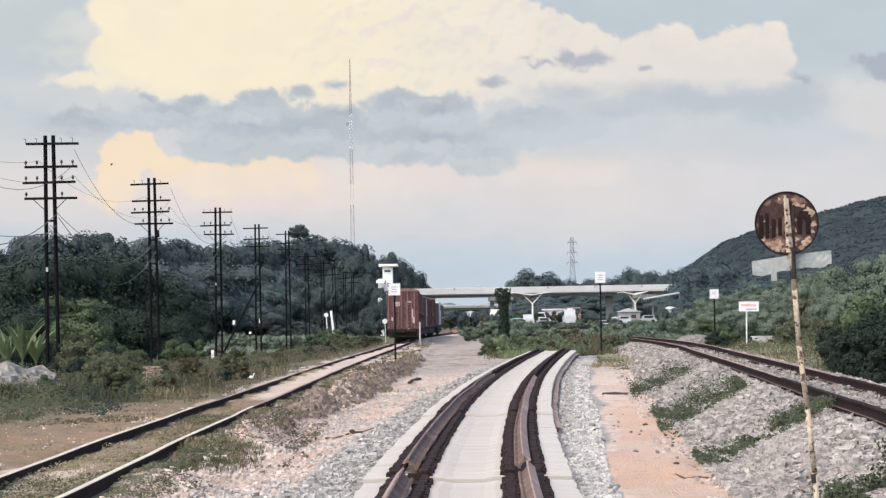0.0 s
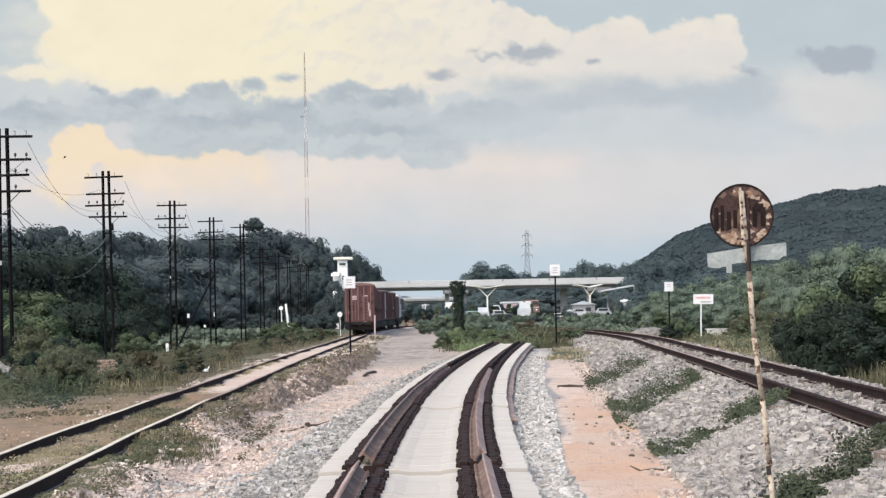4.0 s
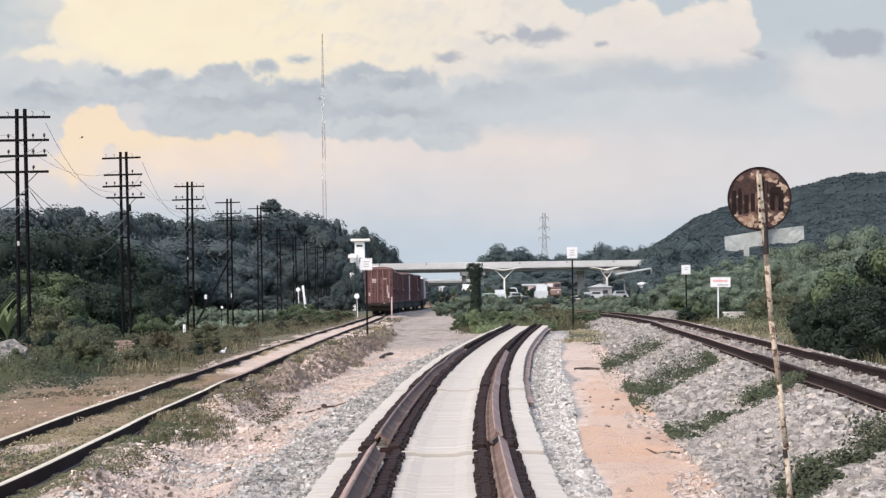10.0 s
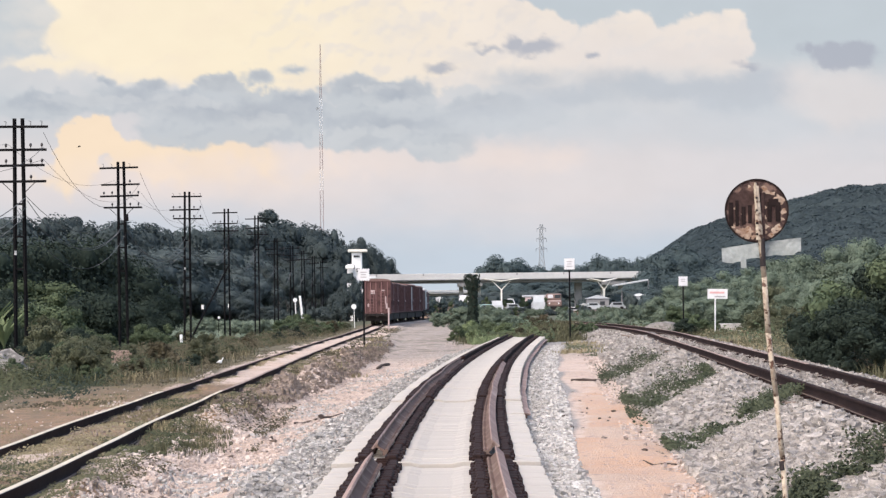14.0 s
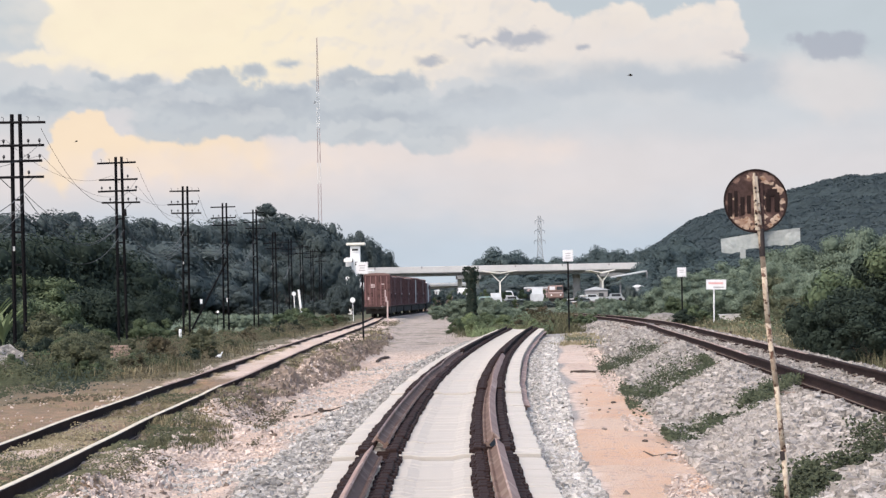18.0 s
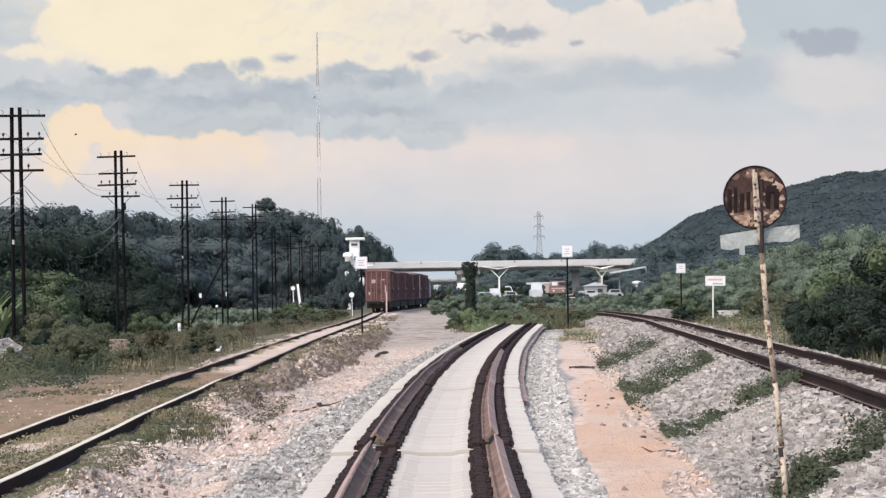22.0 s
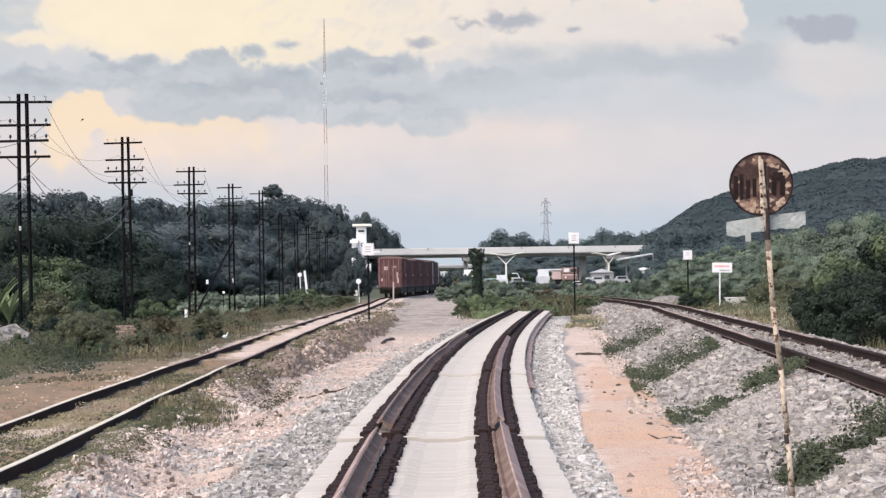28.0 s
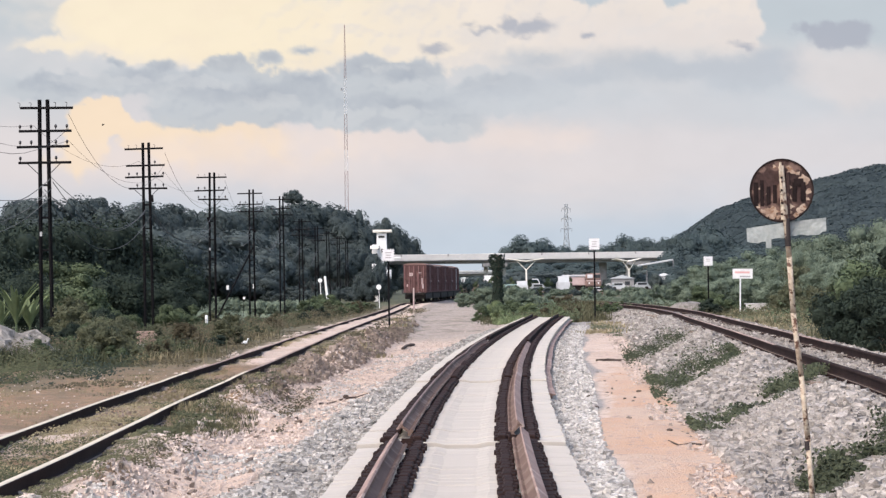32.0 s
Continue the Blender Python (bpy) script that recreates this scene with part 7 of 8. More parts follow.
# ---- wooded hill ----
def hill():
    prof_px = np.array((1120, 1165, 1190, 1230, 1290, 1335, 1400, 1450, 1500, 1568, 1640, 1720, 1800), dtype=float)
    prof_py = np.array((545, 515, 492, 462, 424, 410, 392, 376, 362, 350, 342, 350, 372), dtype=float)
    Y = 860.0
    xs = (prof_px - 784) * Y / 4446
    zs = (562 - prof_py - 0.0175 * (prof_px - 784)) * Y / 4446 + EYE

    def surface(x, y):
        ridge = np.interp(x, xs, zs) - 3.7
        fall = ramp(600, Y, y)
        return np.maximum(ridge * (0.15 + 0.85 * fall) * (1 - 0.9 * ramp(Y + 20, Y + 140, y)), -1.0)

    def canopy_height(x, y):
        """Rounded tree tops over the slope, one to a jittered cell."""
        top = np.full(x.shape, -1.0)
        for cell, high, seed in ((9.0, 4.2, 1), (6.1, 3.0, 2), (4.1, 2.0, 3)):
            ix, iy = np.floor(x / cell), np.floor(y / cell)
            for ox in (-1, 0, 1):
                for oy in (-1, 0, 1):
                    jx, jy = ix + ox, iy + oy
                    cx, cy = (jx + lattice(jx, jy, seed)) * cell, (jy + lattice(jx, jy, seed + 7)) * cell
                    tall = high * (0.35 + 0.8 * lattice(jx, jy, seed + 13))
                    top = np.maximum(top, tall * np.sqrt(np.clip(1 - ((x - cx) ** 2 + (y - cy) ** 2) / (0.95 * cell) ** 2, 0, 1)))
        return top + 0.5 * fbm(x * 0.9, y * 0.9, 91, 3)

    gx, gy = np.meshgrid(np.linspace(62, 215, 350), np.linspace(596, 940, 300))
    z = surface(gx, gy) - 0.9 + canopy_height(gx, gy)
    h, w = gx.shape
    idx = np.arange(h * w).reshape(h, w)
    q = np.stack((idx[:-1, :-1], idx[:-1, 1:], idx[1:, 1:], idx[1:, :-1]), -1).reshape(-1, 4)
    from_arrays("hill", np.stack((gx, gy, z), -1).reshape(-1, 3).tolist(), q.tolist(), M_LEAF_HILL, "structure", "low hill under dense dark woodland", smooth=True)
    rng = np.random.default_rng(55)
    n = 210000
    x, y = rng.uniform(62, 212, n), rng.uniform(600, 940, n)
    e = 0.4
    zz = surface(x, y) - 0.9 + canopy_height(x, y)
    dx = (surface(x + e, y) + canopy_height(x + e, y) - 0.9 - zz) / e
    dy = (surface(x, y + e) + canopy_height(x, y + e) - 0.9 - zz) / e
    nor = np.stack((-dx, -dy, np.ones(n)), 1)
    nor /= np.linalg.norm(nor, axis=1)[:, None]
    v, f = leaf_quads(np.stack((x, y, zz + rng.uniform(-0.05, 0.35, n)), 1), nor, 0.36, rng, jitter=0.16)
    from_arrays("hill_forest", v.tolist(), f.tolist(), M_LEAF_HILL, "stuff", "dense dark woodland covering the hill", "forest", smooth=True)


hill()


# ---- grass and weeds ----
def tufts(name, places, height, material, label, seed, blades=22, width=0.007, spread_r=0.10):
    """Bent blades of grass in tufts at the places, one joined mesh."""
    rng = np.random.default_rng(seed)
    n = len(places)
    if not n:
        return
    p = np.repeat(np.asarray(places), blades, 0)
    m = n * blades
    sc = np.repeat(rng.uniform(0.5, 1.3, n), blades)
    q, lean = rng.uniform(0, 6.283, m), rng.uniform(0.1, 0.75, m)
    h = height * sc * rng.uniform(0.5, 1.1, m)
    off = rng.normal(size=(m, 2)) * spread_r * sc[:, None]
    root = np.stack((p[:, 0] + off[:, 0], p[:, 1] + off[:, 1], p[:, 2] - 0.01), 1)
    d = np.stack((np.cos(q), np.sin(q)), 1)
    side = np.stack((-d[:, 1], d[:, 0], np.zeros(m)), 1) * (width * sc)[:, None]
    mid = root + np.stack((d[:, 0] * lean * h * 0.35, d[:, 1] * lean * h * 0.35, h * 0.6), 1)
    tip = root + np.stack((d[:, 0] * lean * h, d[:, 1] * lean * h, h * 0.95), 1)
    v = np.stack((root - side, root + side, mid + side * 0.7, mid - side * 0.7, tip), 1).reshape(-1, 3)
    i = np.arange(m)[:, None] * 5
    faces = (i + np.array([[0, 1, 2, 3]])).tolist() + (i + np.array([[3, 2, 4]])).tolist()
    from_arrays(name, v.tolist(), faces, material, "stuff", label, "grass")


def scatter(n, y0, y1, line, lo, hi, seed, patch=None, near=1.6):
    """Places at offsets lo..hi from a line, thicker towards y0, kept where the patch noise is high."""
    rng = np.random.default_rng(seed)
    y = y0 * (y1 / y0) ** (rng.uniform(0, 1, n) ** near)
    o = rng.uniform(lo, hi, n)
    x = np.asarray(line(y)) + o
    if patch is not None:
        scale, cut = patch
        keep = fbm(x * scale, y * scale * 0.35, seed) > cut
        x, y = x[keep], y[keep]
    return np.stack((x, y, ground_z(x, y)), 1)


tufts("dry_grass", scatter(520, 28, 130, left_x, 0.7, 1.3, 1, (0.8, 0.1)), 0.05, M_GRASS_DRY, "dry straw grass along the old line", 1, 40, 0.004, 0.14)
tufts("dark_grass", scatter(620, 28, 130, left_x, 0.75, 1.4, 2, (0.6, 0.2)), 0.06, M_GRASS_DARK, "dark weedy grass along the old line", 2, 40, 0.005, 0.12)
tufts("dry_grass", scatter(2600, 28, 42, left_x, -0.38, 0.38, 3, (0.6, -0.30)), 0.042, M_GRASS_DRY, "short dry grass between the old rails", 3, 30, 0.004, 0.14)
tufts("dry_grass", scatter(900, 26, 130, left_x, -3.6, -0.8, 4, (0.5, 0.16)), 0.05, M_GRASS_DRY, "short dry grass on the earth verge", 4, 30, 0.005, 0.16)
tufts("dark_grass", scatter(500, 24, 52, left_x, -6.0, -1.1, 13, (0.6, 0.16)), 0.06, M_GRASS_DARK, "dark weedy clumps on the earth verge", 13, 40, 0.006, 0.16)
tufts("dry_grass", scatter(1500, 28, 90, left_x, 0.60, 0.75, 14, (0.7, 0.05)), 0.04, M_GRASS_DARK, "weeds along the foot of the old rail", 14, 30, 0.004, 0.08)
tufts("dry_grass", scatter(1500, 28, 90, left_x, -0.46, -0.34, 15, (0.7, -0.05)), 0.04, M_GRASS_DRY, "dry weeds along the foot of the old rail", 15, 30, 0.005, 0.08)
tufts("dark_grass", scatter(700, 28, 45, lambda y: left_x(y) + edge_off(y), -0.75, -0.12, 16, (0.8, 0.2), 1.3), 0.065, M_GRASS_DARK, "olive tufts on the crumbling edge of the bank", 16, 46, 0.005, 0.13)
tufts("dry_grass", scatter(600, 28, 45, lambda y: left_x(y) + edge_off(y), -0.85, -0.15, 17, (0.8, 0.15), 1.3), 0.055, M_GRASS_DRY, "straw tufts on the crumbling edge of the bank", 17, 46, 0.004, 0.14)
tufts("dead_grass", scatter(700, 42, 95, lambda y: left_x(y) + edge_off(y), -0.78, 0.05, 19, (0.6, -0.05), 1.0), 0.06, M_GRASS_DEAD, "grey dead grass over the spoil bank of the old line", 19, 40, 0.008, 0.16)
tufts("dark_grass", scatter(2400, 54, 210, left_x, -10.5, -2.0, 5, (0.5, 0.06)), 0.38, M_VERGE, "tall green grass on the verge of the old line", 5, 30, 0.010, 0.35)
tufts("dry_grass", scatter(1000, 54, 210, left_x, -7.5, -1.8, 6, (0.5, 0.10)), 0.28, M_GRASS_DRY, "tall dry grass on the verge of the old line", 6, 30, 0.009, 0.35)
tufts("dry_grass", scatter(500, 60, 210, left_x, 0.9, 2.6, 7, (0.5, 0.1)), 0.12, M_GRASS_DRY, "dry grass between the old line and the gravel road", 7, 12, 0.02, 0.16)
tufts("dry_grass", scatter(420, 62, 150, right_x, 2.0, 9.0, 8, (0.3, 0.04)), 0.30, M_GRASS_DRY, "tall straw grass beyond the bank", 8, 34, 0.009, 0.35)
tufts("dark_grass", scatter(2000, 40, 150, right_x, 2.6, 9.0, 9, (0.3, 0.04)), 0.40, M_GRASS_DARK, "rough green grass beyond the bank", 9, 34, 0.010, 0.35)
tufts("fresh_grass", scatter(2000, 106, 135, mid_x, -1.8, 1.0, 10, (0.4, -0.15), 1.0), 0.30, M_LEAF_BRIGHT, "fresh green grass where the sleepers end", 10, 20, 0.014, 0.25)
tufts("dark_grass", scatter(1500, 110, 146, mid_x, -2.4, 2.2, 11, (0.2, -0.1), 1.0), 0.40, M_GRASS_DARK, "rough grass past the track end", 11, 24, 0.014, 0.4)
tufts("dark_grass", scatter(1800, 150, 240, mid_x, -4.4, 9.0, 18, (0.2, -0.1), 1.0), 0.40, M_GRASS_DARK, "rough grass further past the track end", 18, 24, 0.014, 0.4)
tufts("dry_grass", scatter(200, 80, 112, mid_x, 1.9, 3.4, 12, (0.4, 0.1), 1.0), 0.16, M_GRASS_DRY, "dry weeds at the foot of the bank", 12, 12, 0.02, 0.16)


def creeper(line, lo, hi, width, n, seed, label):
    """Clumps of creeping weed along one gully of the ballast bank, from its foot (lo) to the rail (hi)."""
    rng = np.random.default_rng(seed)
    o = rng.uniform(lo, hi, n)
    y = GULLIES[line] * (1 + 0.115 * (o + 2.9)) + rng.normal(size=n) * width * (0.6 + 0.8 * fbm(o * 1.7, o * 0 + seed, seed, 3) + 0.4)
    x = right_x(y) + o
    clump = fbm(x * 2.4, y * 0.9, seed)
    keep = clump > -0.42
    x, y, clump = x[keep], y[keep], clump[keep]
    z = ground_z(x, y) + (0.03 + 0.35 * np.clip(clump + 0.2, 0, 0.5)) * rng.uniform(0.3, 1.0, len(x))
    up = np.tile(np.array((0, -0.3, 0.8)), (len(x), 1))
    vv, ff = leaf_quads(np.stack((x, y, z), 1), up, 0.021, rng, 0.7, 0.5)
    from_arrays("creeping_weed", vv.tolist(), ff.tolist(), M_WEED, "stuff", label, "weeds")


def groundcover(name, line, lo, hi, y0, y1, n, leaf, height, material, seed, cut, label):
    """Low tangled growth: small leaves over humps, one joined mesh."""
    rng = np.random.default_rng(seed)
    y = y0 * (y1 / y0) ** rng.uniform(0, 1, n)
    x = np.asarray(line(y)) + rng.uniform(lo, hi, n)
    hump = fbm(x * 0.7, y * 0.28, seed)
    keep = hump > cut
    x, y, hump = x[keep], y[keep], hump[keep]
    top = height * np.clip((hump - cut) * 2.2, 0.05, 1) * (0.7 + fbm(x * 2, y, seed + 5))
    u = rng.uniform(0, 1, len(x)) ** 0.5
    z = ground_z(x, y) + np.maximum(top, 0.05) * u
    nor = np.tile(np.array((0.0, -0.35, 0.9)), (len(x), 1))
    vv, ff = leaf_quads(np.stack((x, y, z), 1), nor, leaf, rng, 0.6)
    from_arrays(name, vv.tolist(), ff.tolist(), material, "stuff", label, "weeds")


groundcover("verge_weeds", left_x, -11, -2.6, 48, 200, 42000, 0.042, 0.75, M_VERGE, 81, 0.0, "tangled green weeds on the verge of the old line")
groundcover("verge_weeds", left_x, -9, -2.2, 44, 190, 32000, 0.034, 0.5, M_LEAF_DARK, 82, 0.02, "dark tangled weeds on the verge of the old line")
groundcover("verge_weeds", left_x, -4.6, -1.2, 42, 200, 22000, 0.035, 0.22, M_LEAF_BROWN, 89, 0.0, "low brownish weeds beside the old line")
groundcover("rough_weeds", mid_x, 0.0, 1.3, 112, 150, 3000, 0.06, 0.6, M_LEAF_BROWN, 90, 0.0, "withered weeds past the end of the sleepers")
groundcover("rough_weeds", mid_x, -2.2, 1.4, 108, 150, 7500, 0.06, 0.8, M_LEAF_MID, 83, -0.1, "tangled weeds past the end of the sleepers")
# the more distant weeds use the haze-coloured leaves
groundcover("rough_weeds", mid_x, -4.5, 9, 152, 240, 9000, 0.08, 0.8, M_LEAF_HAZY, 102, -0.1, "grey-green weeds on the rough ground")
groundcover("bank_weeds", right_x, 2.4, 10, 45, 160, 12000, 0.06, 0.7, M_LEAF_DULL, 84, 0.05, "pale tangled weeds beyond the bank")
groundcover("bank_weeds", right_x, 2.6, 12, 50, 180, 14000, 0.06, 0.9, M_LEAF_MID, 86, 0.0, "green tangled weeds beyond the bank")
groundcover("bank_weeds", left_x, 1.0, 2.4, 60, 200, 5000, 0.05, 0.3, M_LEAF_BROWN, 85, 0.05, "brownish weeds beside the gravel road")
groundcover("bank_weeds", left_x, 0.75, 2.0, 20, 46, 13000, 0.018, 0.10, M_LEAF_BROWN, 87, 0.12, "low brownish weeds on the bank of the old line")
groundcover("bank_weeds", mid_x, 2.0, 3.6, 72, 112, 3000, 0.04, 0.3, M_LEAF_DULL, 88, 0.1, "low weeds at the foot of the bank")
creeper(0, -2.3, -0.6, 0.6, 14000, 74, "thick green weed near the foot of the sign")
creeper(1, -2.85, -0.45, 0.5, 8500, 71, "stripe of green creeping weed on the ballast bank")
creeper(2, -3.0, -1.0, 1.8, 11000, 73, "broad patch of green creeping weed on the ballast bank")
creeper(3, -3.1, -1.3, 2.6, 5600, 75, "mat of weed at the foot of the bank")
# meadow grass carries distance haze in its leaf colour
groundcover("meadow_grass", lambda y: -25.0 - 0.02 * (y - 200), -13, 11, 175, 335, 16000, 0.20, 0.35, M_LEAF_HAZY, 96, -0.3, "pale grey-green grass of the low meadow")
groundcover("verge_weeds", left_x, -6.5, -1.75, 56, 200, 36000, 0.036, 0.60, M_LEAF_BROWN, 91, -0.22, "olive tangled weeds close along the old line")
groundcover("verge_weeds", left_x, -13, -3.3, 43, 62, 34000, 0.032, 0.50, M_VERGE, 92, -0.15, "green tangled weeds on the near verge")
groundcover("verge_weeds", left_x, -9, -2.2, 52, 110, 42000, 0.034, 0.65, M_VERGE, 93, -0.12, "dense green weeds on the verge of the old line")
groundcover("bank_weeds", lambda y: left_x(y) + edge_off(y), -0.60, -0.05, 18, 44, 16000, 0.018, 0.13, M_VERGE, 94, -0.02, "dark weeds on the eroded edge of the bank")
groundcover("track_weeds", left_x, 0.64, 1.15, 17, 75, 26000, 0.013, 0.07, M_GRASS_DARK, 97, -0.10, "low olive weeds beside the old rail")
groundcover("track_weeds", left_x, 0.64, 1.3, 17, 75, 18000, 0.013, 0.06, M_GRASS_DRY, 98, -0.05, "low straw-coloured weeds beside the old rail")
groundcover("track_weeds", left_x, -0.40, 0.40, 17, 36, 9000, 0.013, 0.10, M_GRASS_DRY, 99, 0.0, "short yellowish grass between the old rails")
groundcover("track_weeds", left_x, -0.44, 0.44, 17, 44, 24000, 0.013, 0.09, M_VERGE, 100, -0.12, "green weeds between the old rails")
groundcover("track_weeds", left_x, -3.6, -0.62, 19, 60, 14000, 0.014, 0.08, M_GRASS_DRY, 101, 0.08, "low dry grass on the earth verge")
groundcover("bank_weeds", right_x, 2.2, 7.5, 44, 125, 13000, 0.035, 0.45, M_GRASS_DRY, 95, -0.1, "pale straw weeds beyond the bank")


# ---- ballast stones ----
def stones(name, places, size, material, label, seed):
    """Angular stones, one joined mesh."""
    rng = np.random.default_rng(seed)
    n = len(places)
    base = np.array([(-1, -1, -1), (1, -1, -1), (1, 1, -1), (-1, 1, -1), (-1, -1, 1), (1, -1, 1), (1, 1, 1), (-1, 1, 1)], dtype=float) * 0.5
    v = base[None] * rng.uniform(0.55, 1.2, (n, 8, 1)) + rng.normal(size=(n, 8, 3)) * 0.07
    v = v * rng.uniform(0.6, 1.25, (n, 1, 3))
    a, b = rng.uniform(0, 6.283, n), rng.uniform(-0.7, 0.7, n)
    ca, sa, cb, sb = np.cos(a)[:, None], np.sin(a)[:, None], np.cos(b)[:, None], np.sin(b)[:, None]
    x, y, z = v[..., 0], v[..., 1], v[..., 2]
    y, z = y * cb - z * sb, y * sb + z * cb
    x, y = x * ca - y * sa, x * sa + y * ca
    s = (size * rng.uniform(0.5, 1.35, n))[:, None]
    v = np.stack((x * s, y * s, z * s), -1) + np.asarray(places)[:, None]
    i = np.arange(n)[:, None, None] * 8
    quads = np.array([[0, 3, 2, 1], [4, 5, 6, 7], [0, 1, 5, 4], [1, 2, 6, 5], [2, 3, 7, 6], [3, 0, 4, 7]])
    from_arrays(name, v.reshape(-1, 3).tolist(), (i + quads[None]).reshape(-1, 4).tolist(), material, "stuff", label, "ballast")


stones("ballast", scatter(40000, 16, 62, right_x, -2.75, -0.72, 21, None, 1.3), 0.075, M_STONE, "pale grey angular ballast on the bank", 21)
stones("ballast", scatter(12000, 20, 100, right_x, -0.42, 1.7, 22, None, 1.3), 0.075, M_STONE, "pale grey ballast between the rails", 22)
stones("ballast", scatter(9000, 50, 130, right_x, -2.7, -0.7, 23, None, 1.0), 0.10, M_STONE, "pale grey ballast further along the bank", 23)
stones("ballast", scatter(9000, 16, 100, mid_x, 1.02, 1.42, 24, None, 1.5), 0.050, M_STONE_NEW, "pale grey ballast beside the new sleepers", 24)
stones("ballast", scatter(17000, 16, 95, mid_x, -1.80, -1.02, 25, None, 1.5), 0.052, M_STONE_NEW, "pale grey ballast spilled beside the new sleepers", 25)
stones("ballast", scatter(7000, 16, 70, mid_x, -2.9, -1.6, 32, (0.8, -0.05), 1.4), 0.040, M_STONE_NEW, "scattered pale stones on bare earth", 32)
stones("ballast", scatter(4200, 17, 90, left_x, 0.95, 2.4, 26, (0.6, 0.0), 1.4), 0.034, M_STONE_WARM, "earthy ballast on the bank of the old line", 26)
stones("ballast", scatter(4000, 17, 110, left_x, -1.3, -0.6, 27, (0.5, 0.0), 1.3), 0.042, M_STONE_WARM, "earthy ballast of the old line", 27)
def bank_edge(y):
    return left_x(y) + edge_off(y)


stones("ballast", scatter(9000, 20, 100, lambda y: mid_x(y) + 0.40 * ramp(22, 45, y), 1.0, 1.42, 35, None, 1.3), 0.048, M_STONE_NEW, "pale grey ballast spilled towards the path", 35)
stones("ballast", scatter(12000, 16, 60, bank_edge, -0.50, 0.35, 36, (0.9, -0.1), 1.3), 0.048, M_STONE_WARM, "pale stones tumbled down the eroded edge", 36)
stones("pebbles", scatter(16000, 17, 75, mid_x, -3.4, -1.2, 37, (0.9, -0.2), 1.4), 0.026, M_STONE_WARM, "small pinkish stones over bare earth", 37)
stones("clods", scatter(1100, 43, 70, bank_edge, -0.42, 0.10, 41, (0.9, -0.1), 1.0), 0.11, M_SPOIL, "grey-brown lumps of earth heaped along the old line", 41)
stones("clods", scatter(2600, 42, 80, bank_edge, -0.55, 0.15, 42, (0.9, -0.1), 1.0), 0.07, M_SPOIL, "crumbling lumps of earth along the old line", 42)
stones("clods", scatter(1600, 40, 110, bank_edge, -0.6, 0.15, 38, (0.7, 0.0), 1.2), 0.085, M_EARTH, "dark clods of earth on the eroded edge", 38)
stones("clods", scatter(5000, 38, 115, bank_edge, -0.75, 0.1, 30, (0.5, -0.1), 1.1), 0.075, M_EARTH, "brown clods of earth along the eroded edge", 30)
stones("pebbles", scatter(420, 22, 52, left_x, -4.2, -1.2, 39, (0.6, 0.0), 1.2), 0.03, M_STONE_WARM, "loose stones on the earth verge", 39)
stones("ballast", scatter(3600, 17, 50, left_x, -0.46, 0.46, 34, (0.6, 0.0), 1.2), 0.036, M_SPOIL, "earthy stones between the old rails", 34)
stones("clods", scatter(200, 18, 34, left_x, 0.9, 2.5, 31, (0.5, 0.0), 1.2), 0.05, M_EARTH, "brown clods of earth beside the old line", 31)
stones("pebbles", scatter(9000, 17, 115, mid_x, -3.4, -1.0, 28, (0.7, 0.0), 1.2), 0.030, M_STONE_WARM, "loose stones lying on bare earth", 28)
stones("clods", scatter(110, 18, 60, mid_x, 1.5, 3.1, 33, (0.5, 0.1), 1.2), 0.04, M_EARTH, "crumbs of brown earth on the orange path", 33)
stones("ballast", scatter(5200, 18, 90, right_x, -3.2, -2.5, 29, (0.6, -0.05), 1.3), 0.038, M_STONE_WARM, "earthy stones at the foot of the bank", 29)


def debris(name, label, category, a, b, r, material, knots=4, seed=1):
    """A crooked stick or bar that lies on the ground from a to b."""
    rr = random.Random(seed)
    pts = []
    for k in range(knots + 1):
        u = k / knots
        x, y = a[0] + (b[0] - a[0]) * u, a[1] + (b[1] - a[1]) * u + rr.uniform(-0.05, 0.05)
        pts.append((x, y, gz(x, y) + r * rr.uniform(0.4, 1.3)))
    bm = bmesh.new()
    for p, q in zip(pts, pts[1:]):
        rod(bm, p, q, r * rr.uniform(0.7, 1.1), r * rr.uniform(0.6, 1.0), 7)
    ob = tagged(part(name, bm, material), label, category)
    return ob


branch = debris("fallen_branch", "dark dead branch lying on the gravel", "branch", (-1.85, 39.0), (-1.12, 39.5), 0.017, M_DEAD_WOOD, 5, 3)
tagged(part("branch_stub", ball(bmesh.new(), (-1.45, 39.3, gz(-1.45, 39.3) + 0.03), 0.04, 2, (1.2, 0.8, 0.8)), M_DEAD_WOOD, branch))
debris("old_pipe", "dark old pipe half sunk in the path", "pipe", (3.42, 54.3), (4.1, 53.8), 0.03, M_DEAD_WOOD, 3, 5)
debris("stick", "dry brown stick on the orange path", "stick", (2.45, 26.9), (2.72, 26.2), 0.014, M_DEAD_WOOD, 3, 7)
debris("stick", "dark stick on the gravel near the sleepers", "stick", (-0.98, 69.9), (-0.70, 74.0), 0.05, M_DEAD_WOOD, 3, 9)
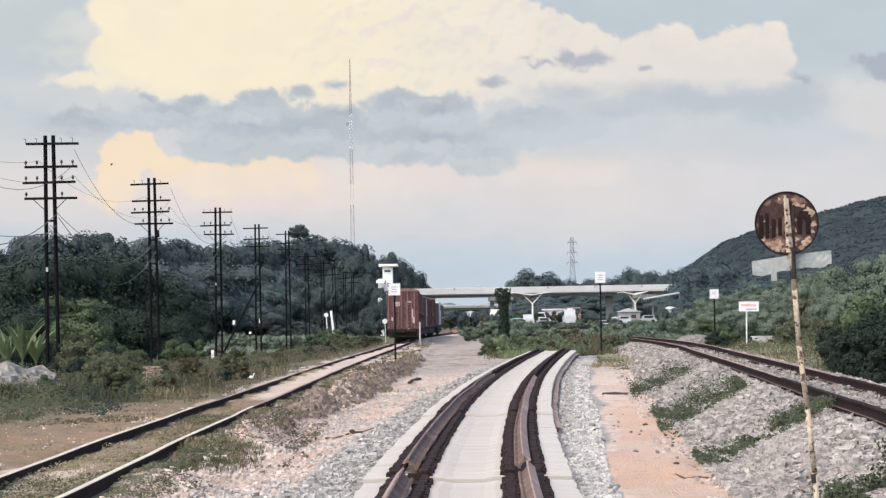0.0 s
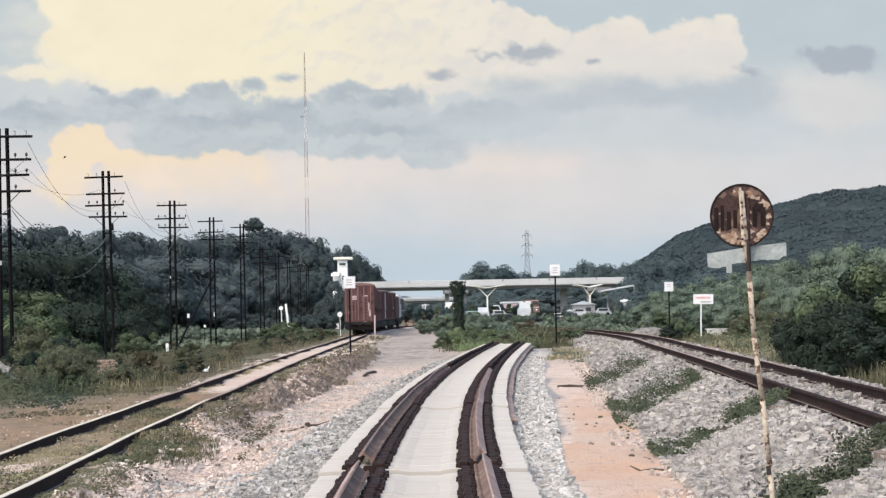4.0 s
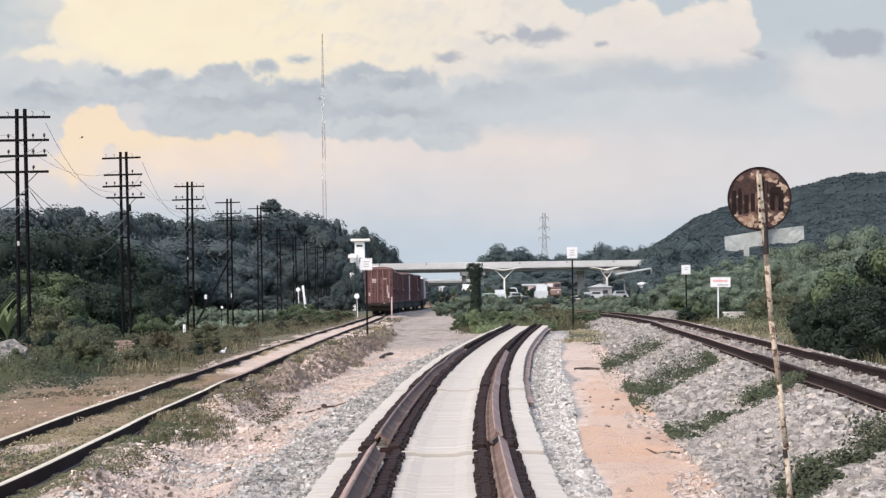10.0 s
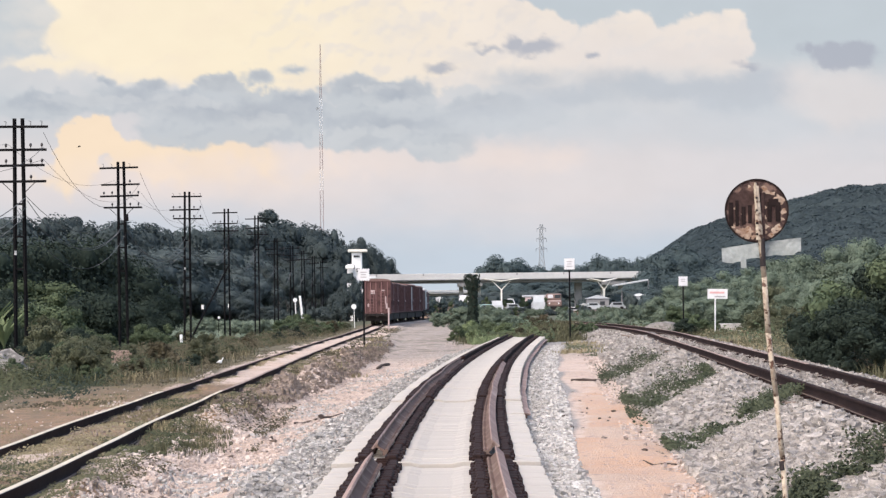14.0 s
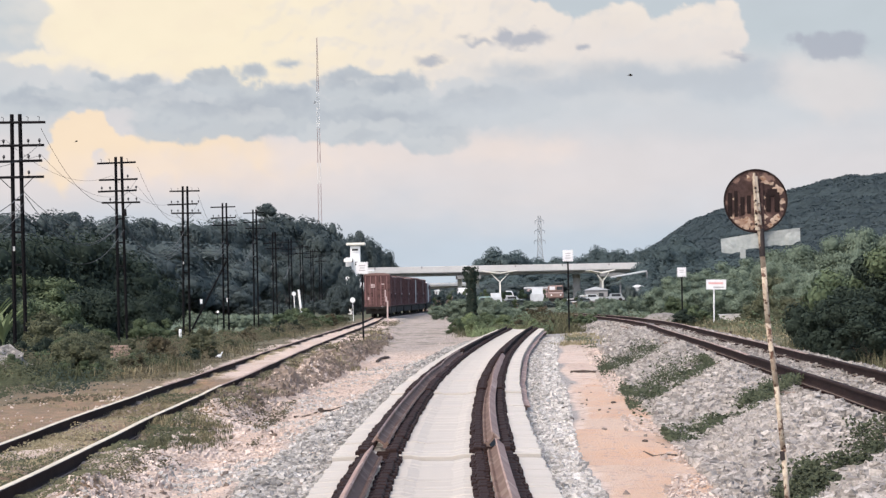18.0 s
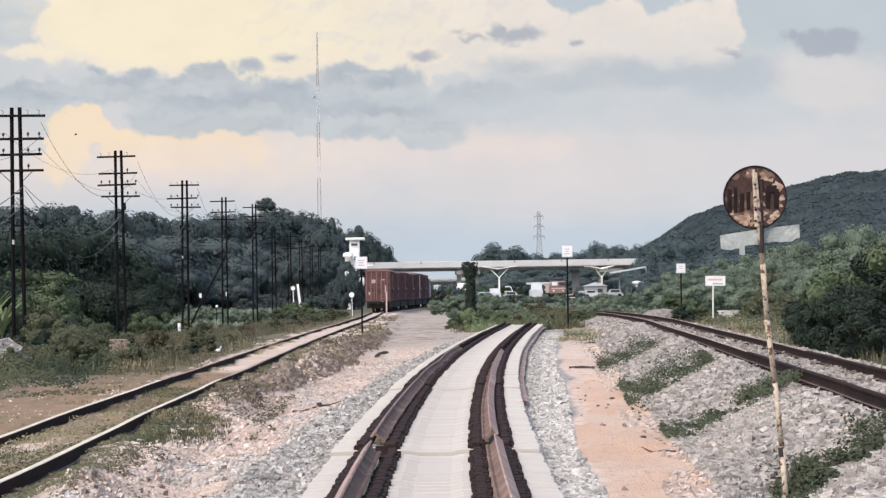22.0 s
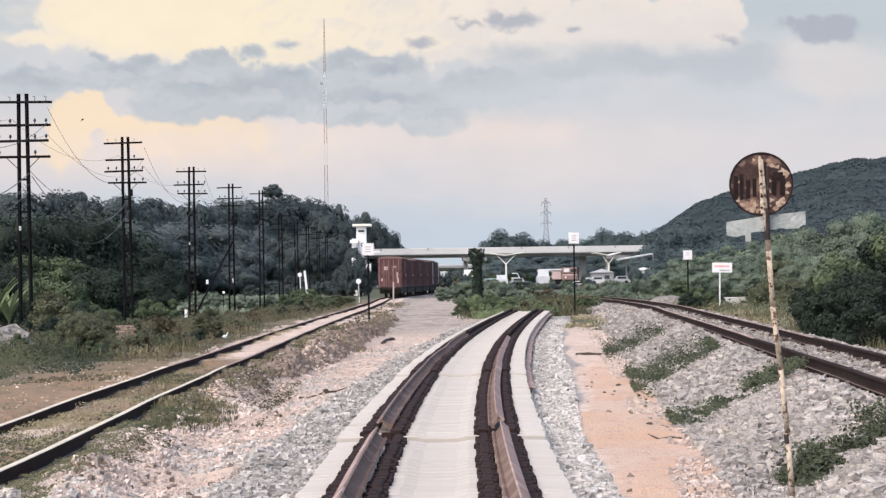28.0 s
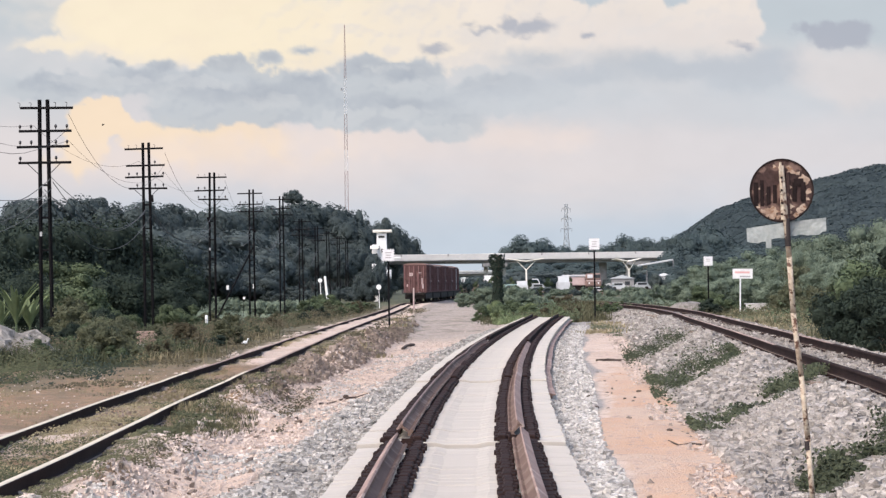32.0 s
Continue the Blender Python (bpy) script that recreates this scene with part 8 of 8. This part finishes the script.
for x, y, r in ((2.29, 38.0, 0.05), (2.12, 34.1, 0.04), (2.57, 28.1, 0.03), (2.70, 26.2, 0.028), (2.2, 36.2, 0.035), (3.1, 39.0, 0.035)):
    bm = ball(bmesh.new(), (0, 0, 0), r, 2, (1.3, 1.0, 0.6))
    for v in bm.verts:
        v.co += v.co.normalized() * r * 0.35 * noise.noise(v.co * 14)
    tagged(part("clod", bm, M_DEAD_WOOD), "dark clod of earth on the orange path", "clod", "clods on the path").location = (x, y, gz(x, y) + r * 0.3)
for x, y, h in ((10.35, 81.7, 0.16), (-10.1, 147.0, 0.5)):
    bm = rod(bmesh.new(), (0, 0, -0.05), (0.03, 0, h), h * 0.45, h * 0.28, 9)
    tagged(part("stump", bm, M_DEAD_WOOD), "dark stump beside the line", "stump", "stumps").location = (x, y, gz(x, y))
tagged(part("white_stone", box(bmesh.new(), 0, 0, 0.12, 0.8, 0.5, 0.3, bevel=0.06), M_WHITE), "low whitewashed stone beside the line", "stone").location = (-7.2, 262, gz(-7.2, 262))


def motions():
    drift = 47 * PER
    walk(cloud_backdrop, [(t, pose(-drift * t / 32, FAR, 0)) for t in (0, 16, 32)])
    walk(scud_backdrop, [(t, pose(-drift * 1.9 * t / 32, FAR - 150, 0)) for t in (0, 16, 32)])
    # the freight train draws away and swings over to the next line
    for ob, mid, length in TRAIN:
        rows = []
        for k in range(33):
            y = 202.0 + 2.31 * k + mid
            a, b = y - length * 0.33, y + length * 0.33
            xa, xb = float(left_x(a)), float(left_x(b))
            rows.append((k, pose((xa + xb) / 2, y, float(left_z(y)), 0, 0, -math.degrees(math.atan2(xb - xa, b - a)))))
        walk(ob, rows)
    walk(RAILCAR, [(t, pose(22.8 + 4.6 * t / 32, 440, -0.15, 0, 0, 0)) for t in (0, 8, 16, 24, 32)])
    walk(PICKUP, [(t, pose(4.5 - 2.4 * t, 640, -0.5, 0, 0, 180)) for t in (0, 8, 16, 24, 32)])
    walk(SWALLOW, [(0, pose(-175, 60, 6.9)), (16, pose(-15, 60, 6.95)), (17, pose(-4.95, 60, 6.98)), (17.5, pose(0.15, 60, 7.0)), (18, pose(5.35, 60, 6.9)), (18.5, pose(9.85, 60, 7.1)), (19.5, pose(19.5, 60, 7.3)), (32, pose(140, 60, 11))])
    walk(KITE, [(0, pose(-39.3, 300, 20.7, 0, -35, 0)), (16, pose(-39.5, 300, 20.9, 0, -20, 10)), (32, pose(-39.6, 300, 21.2, 0, -35, 0))])


motions()
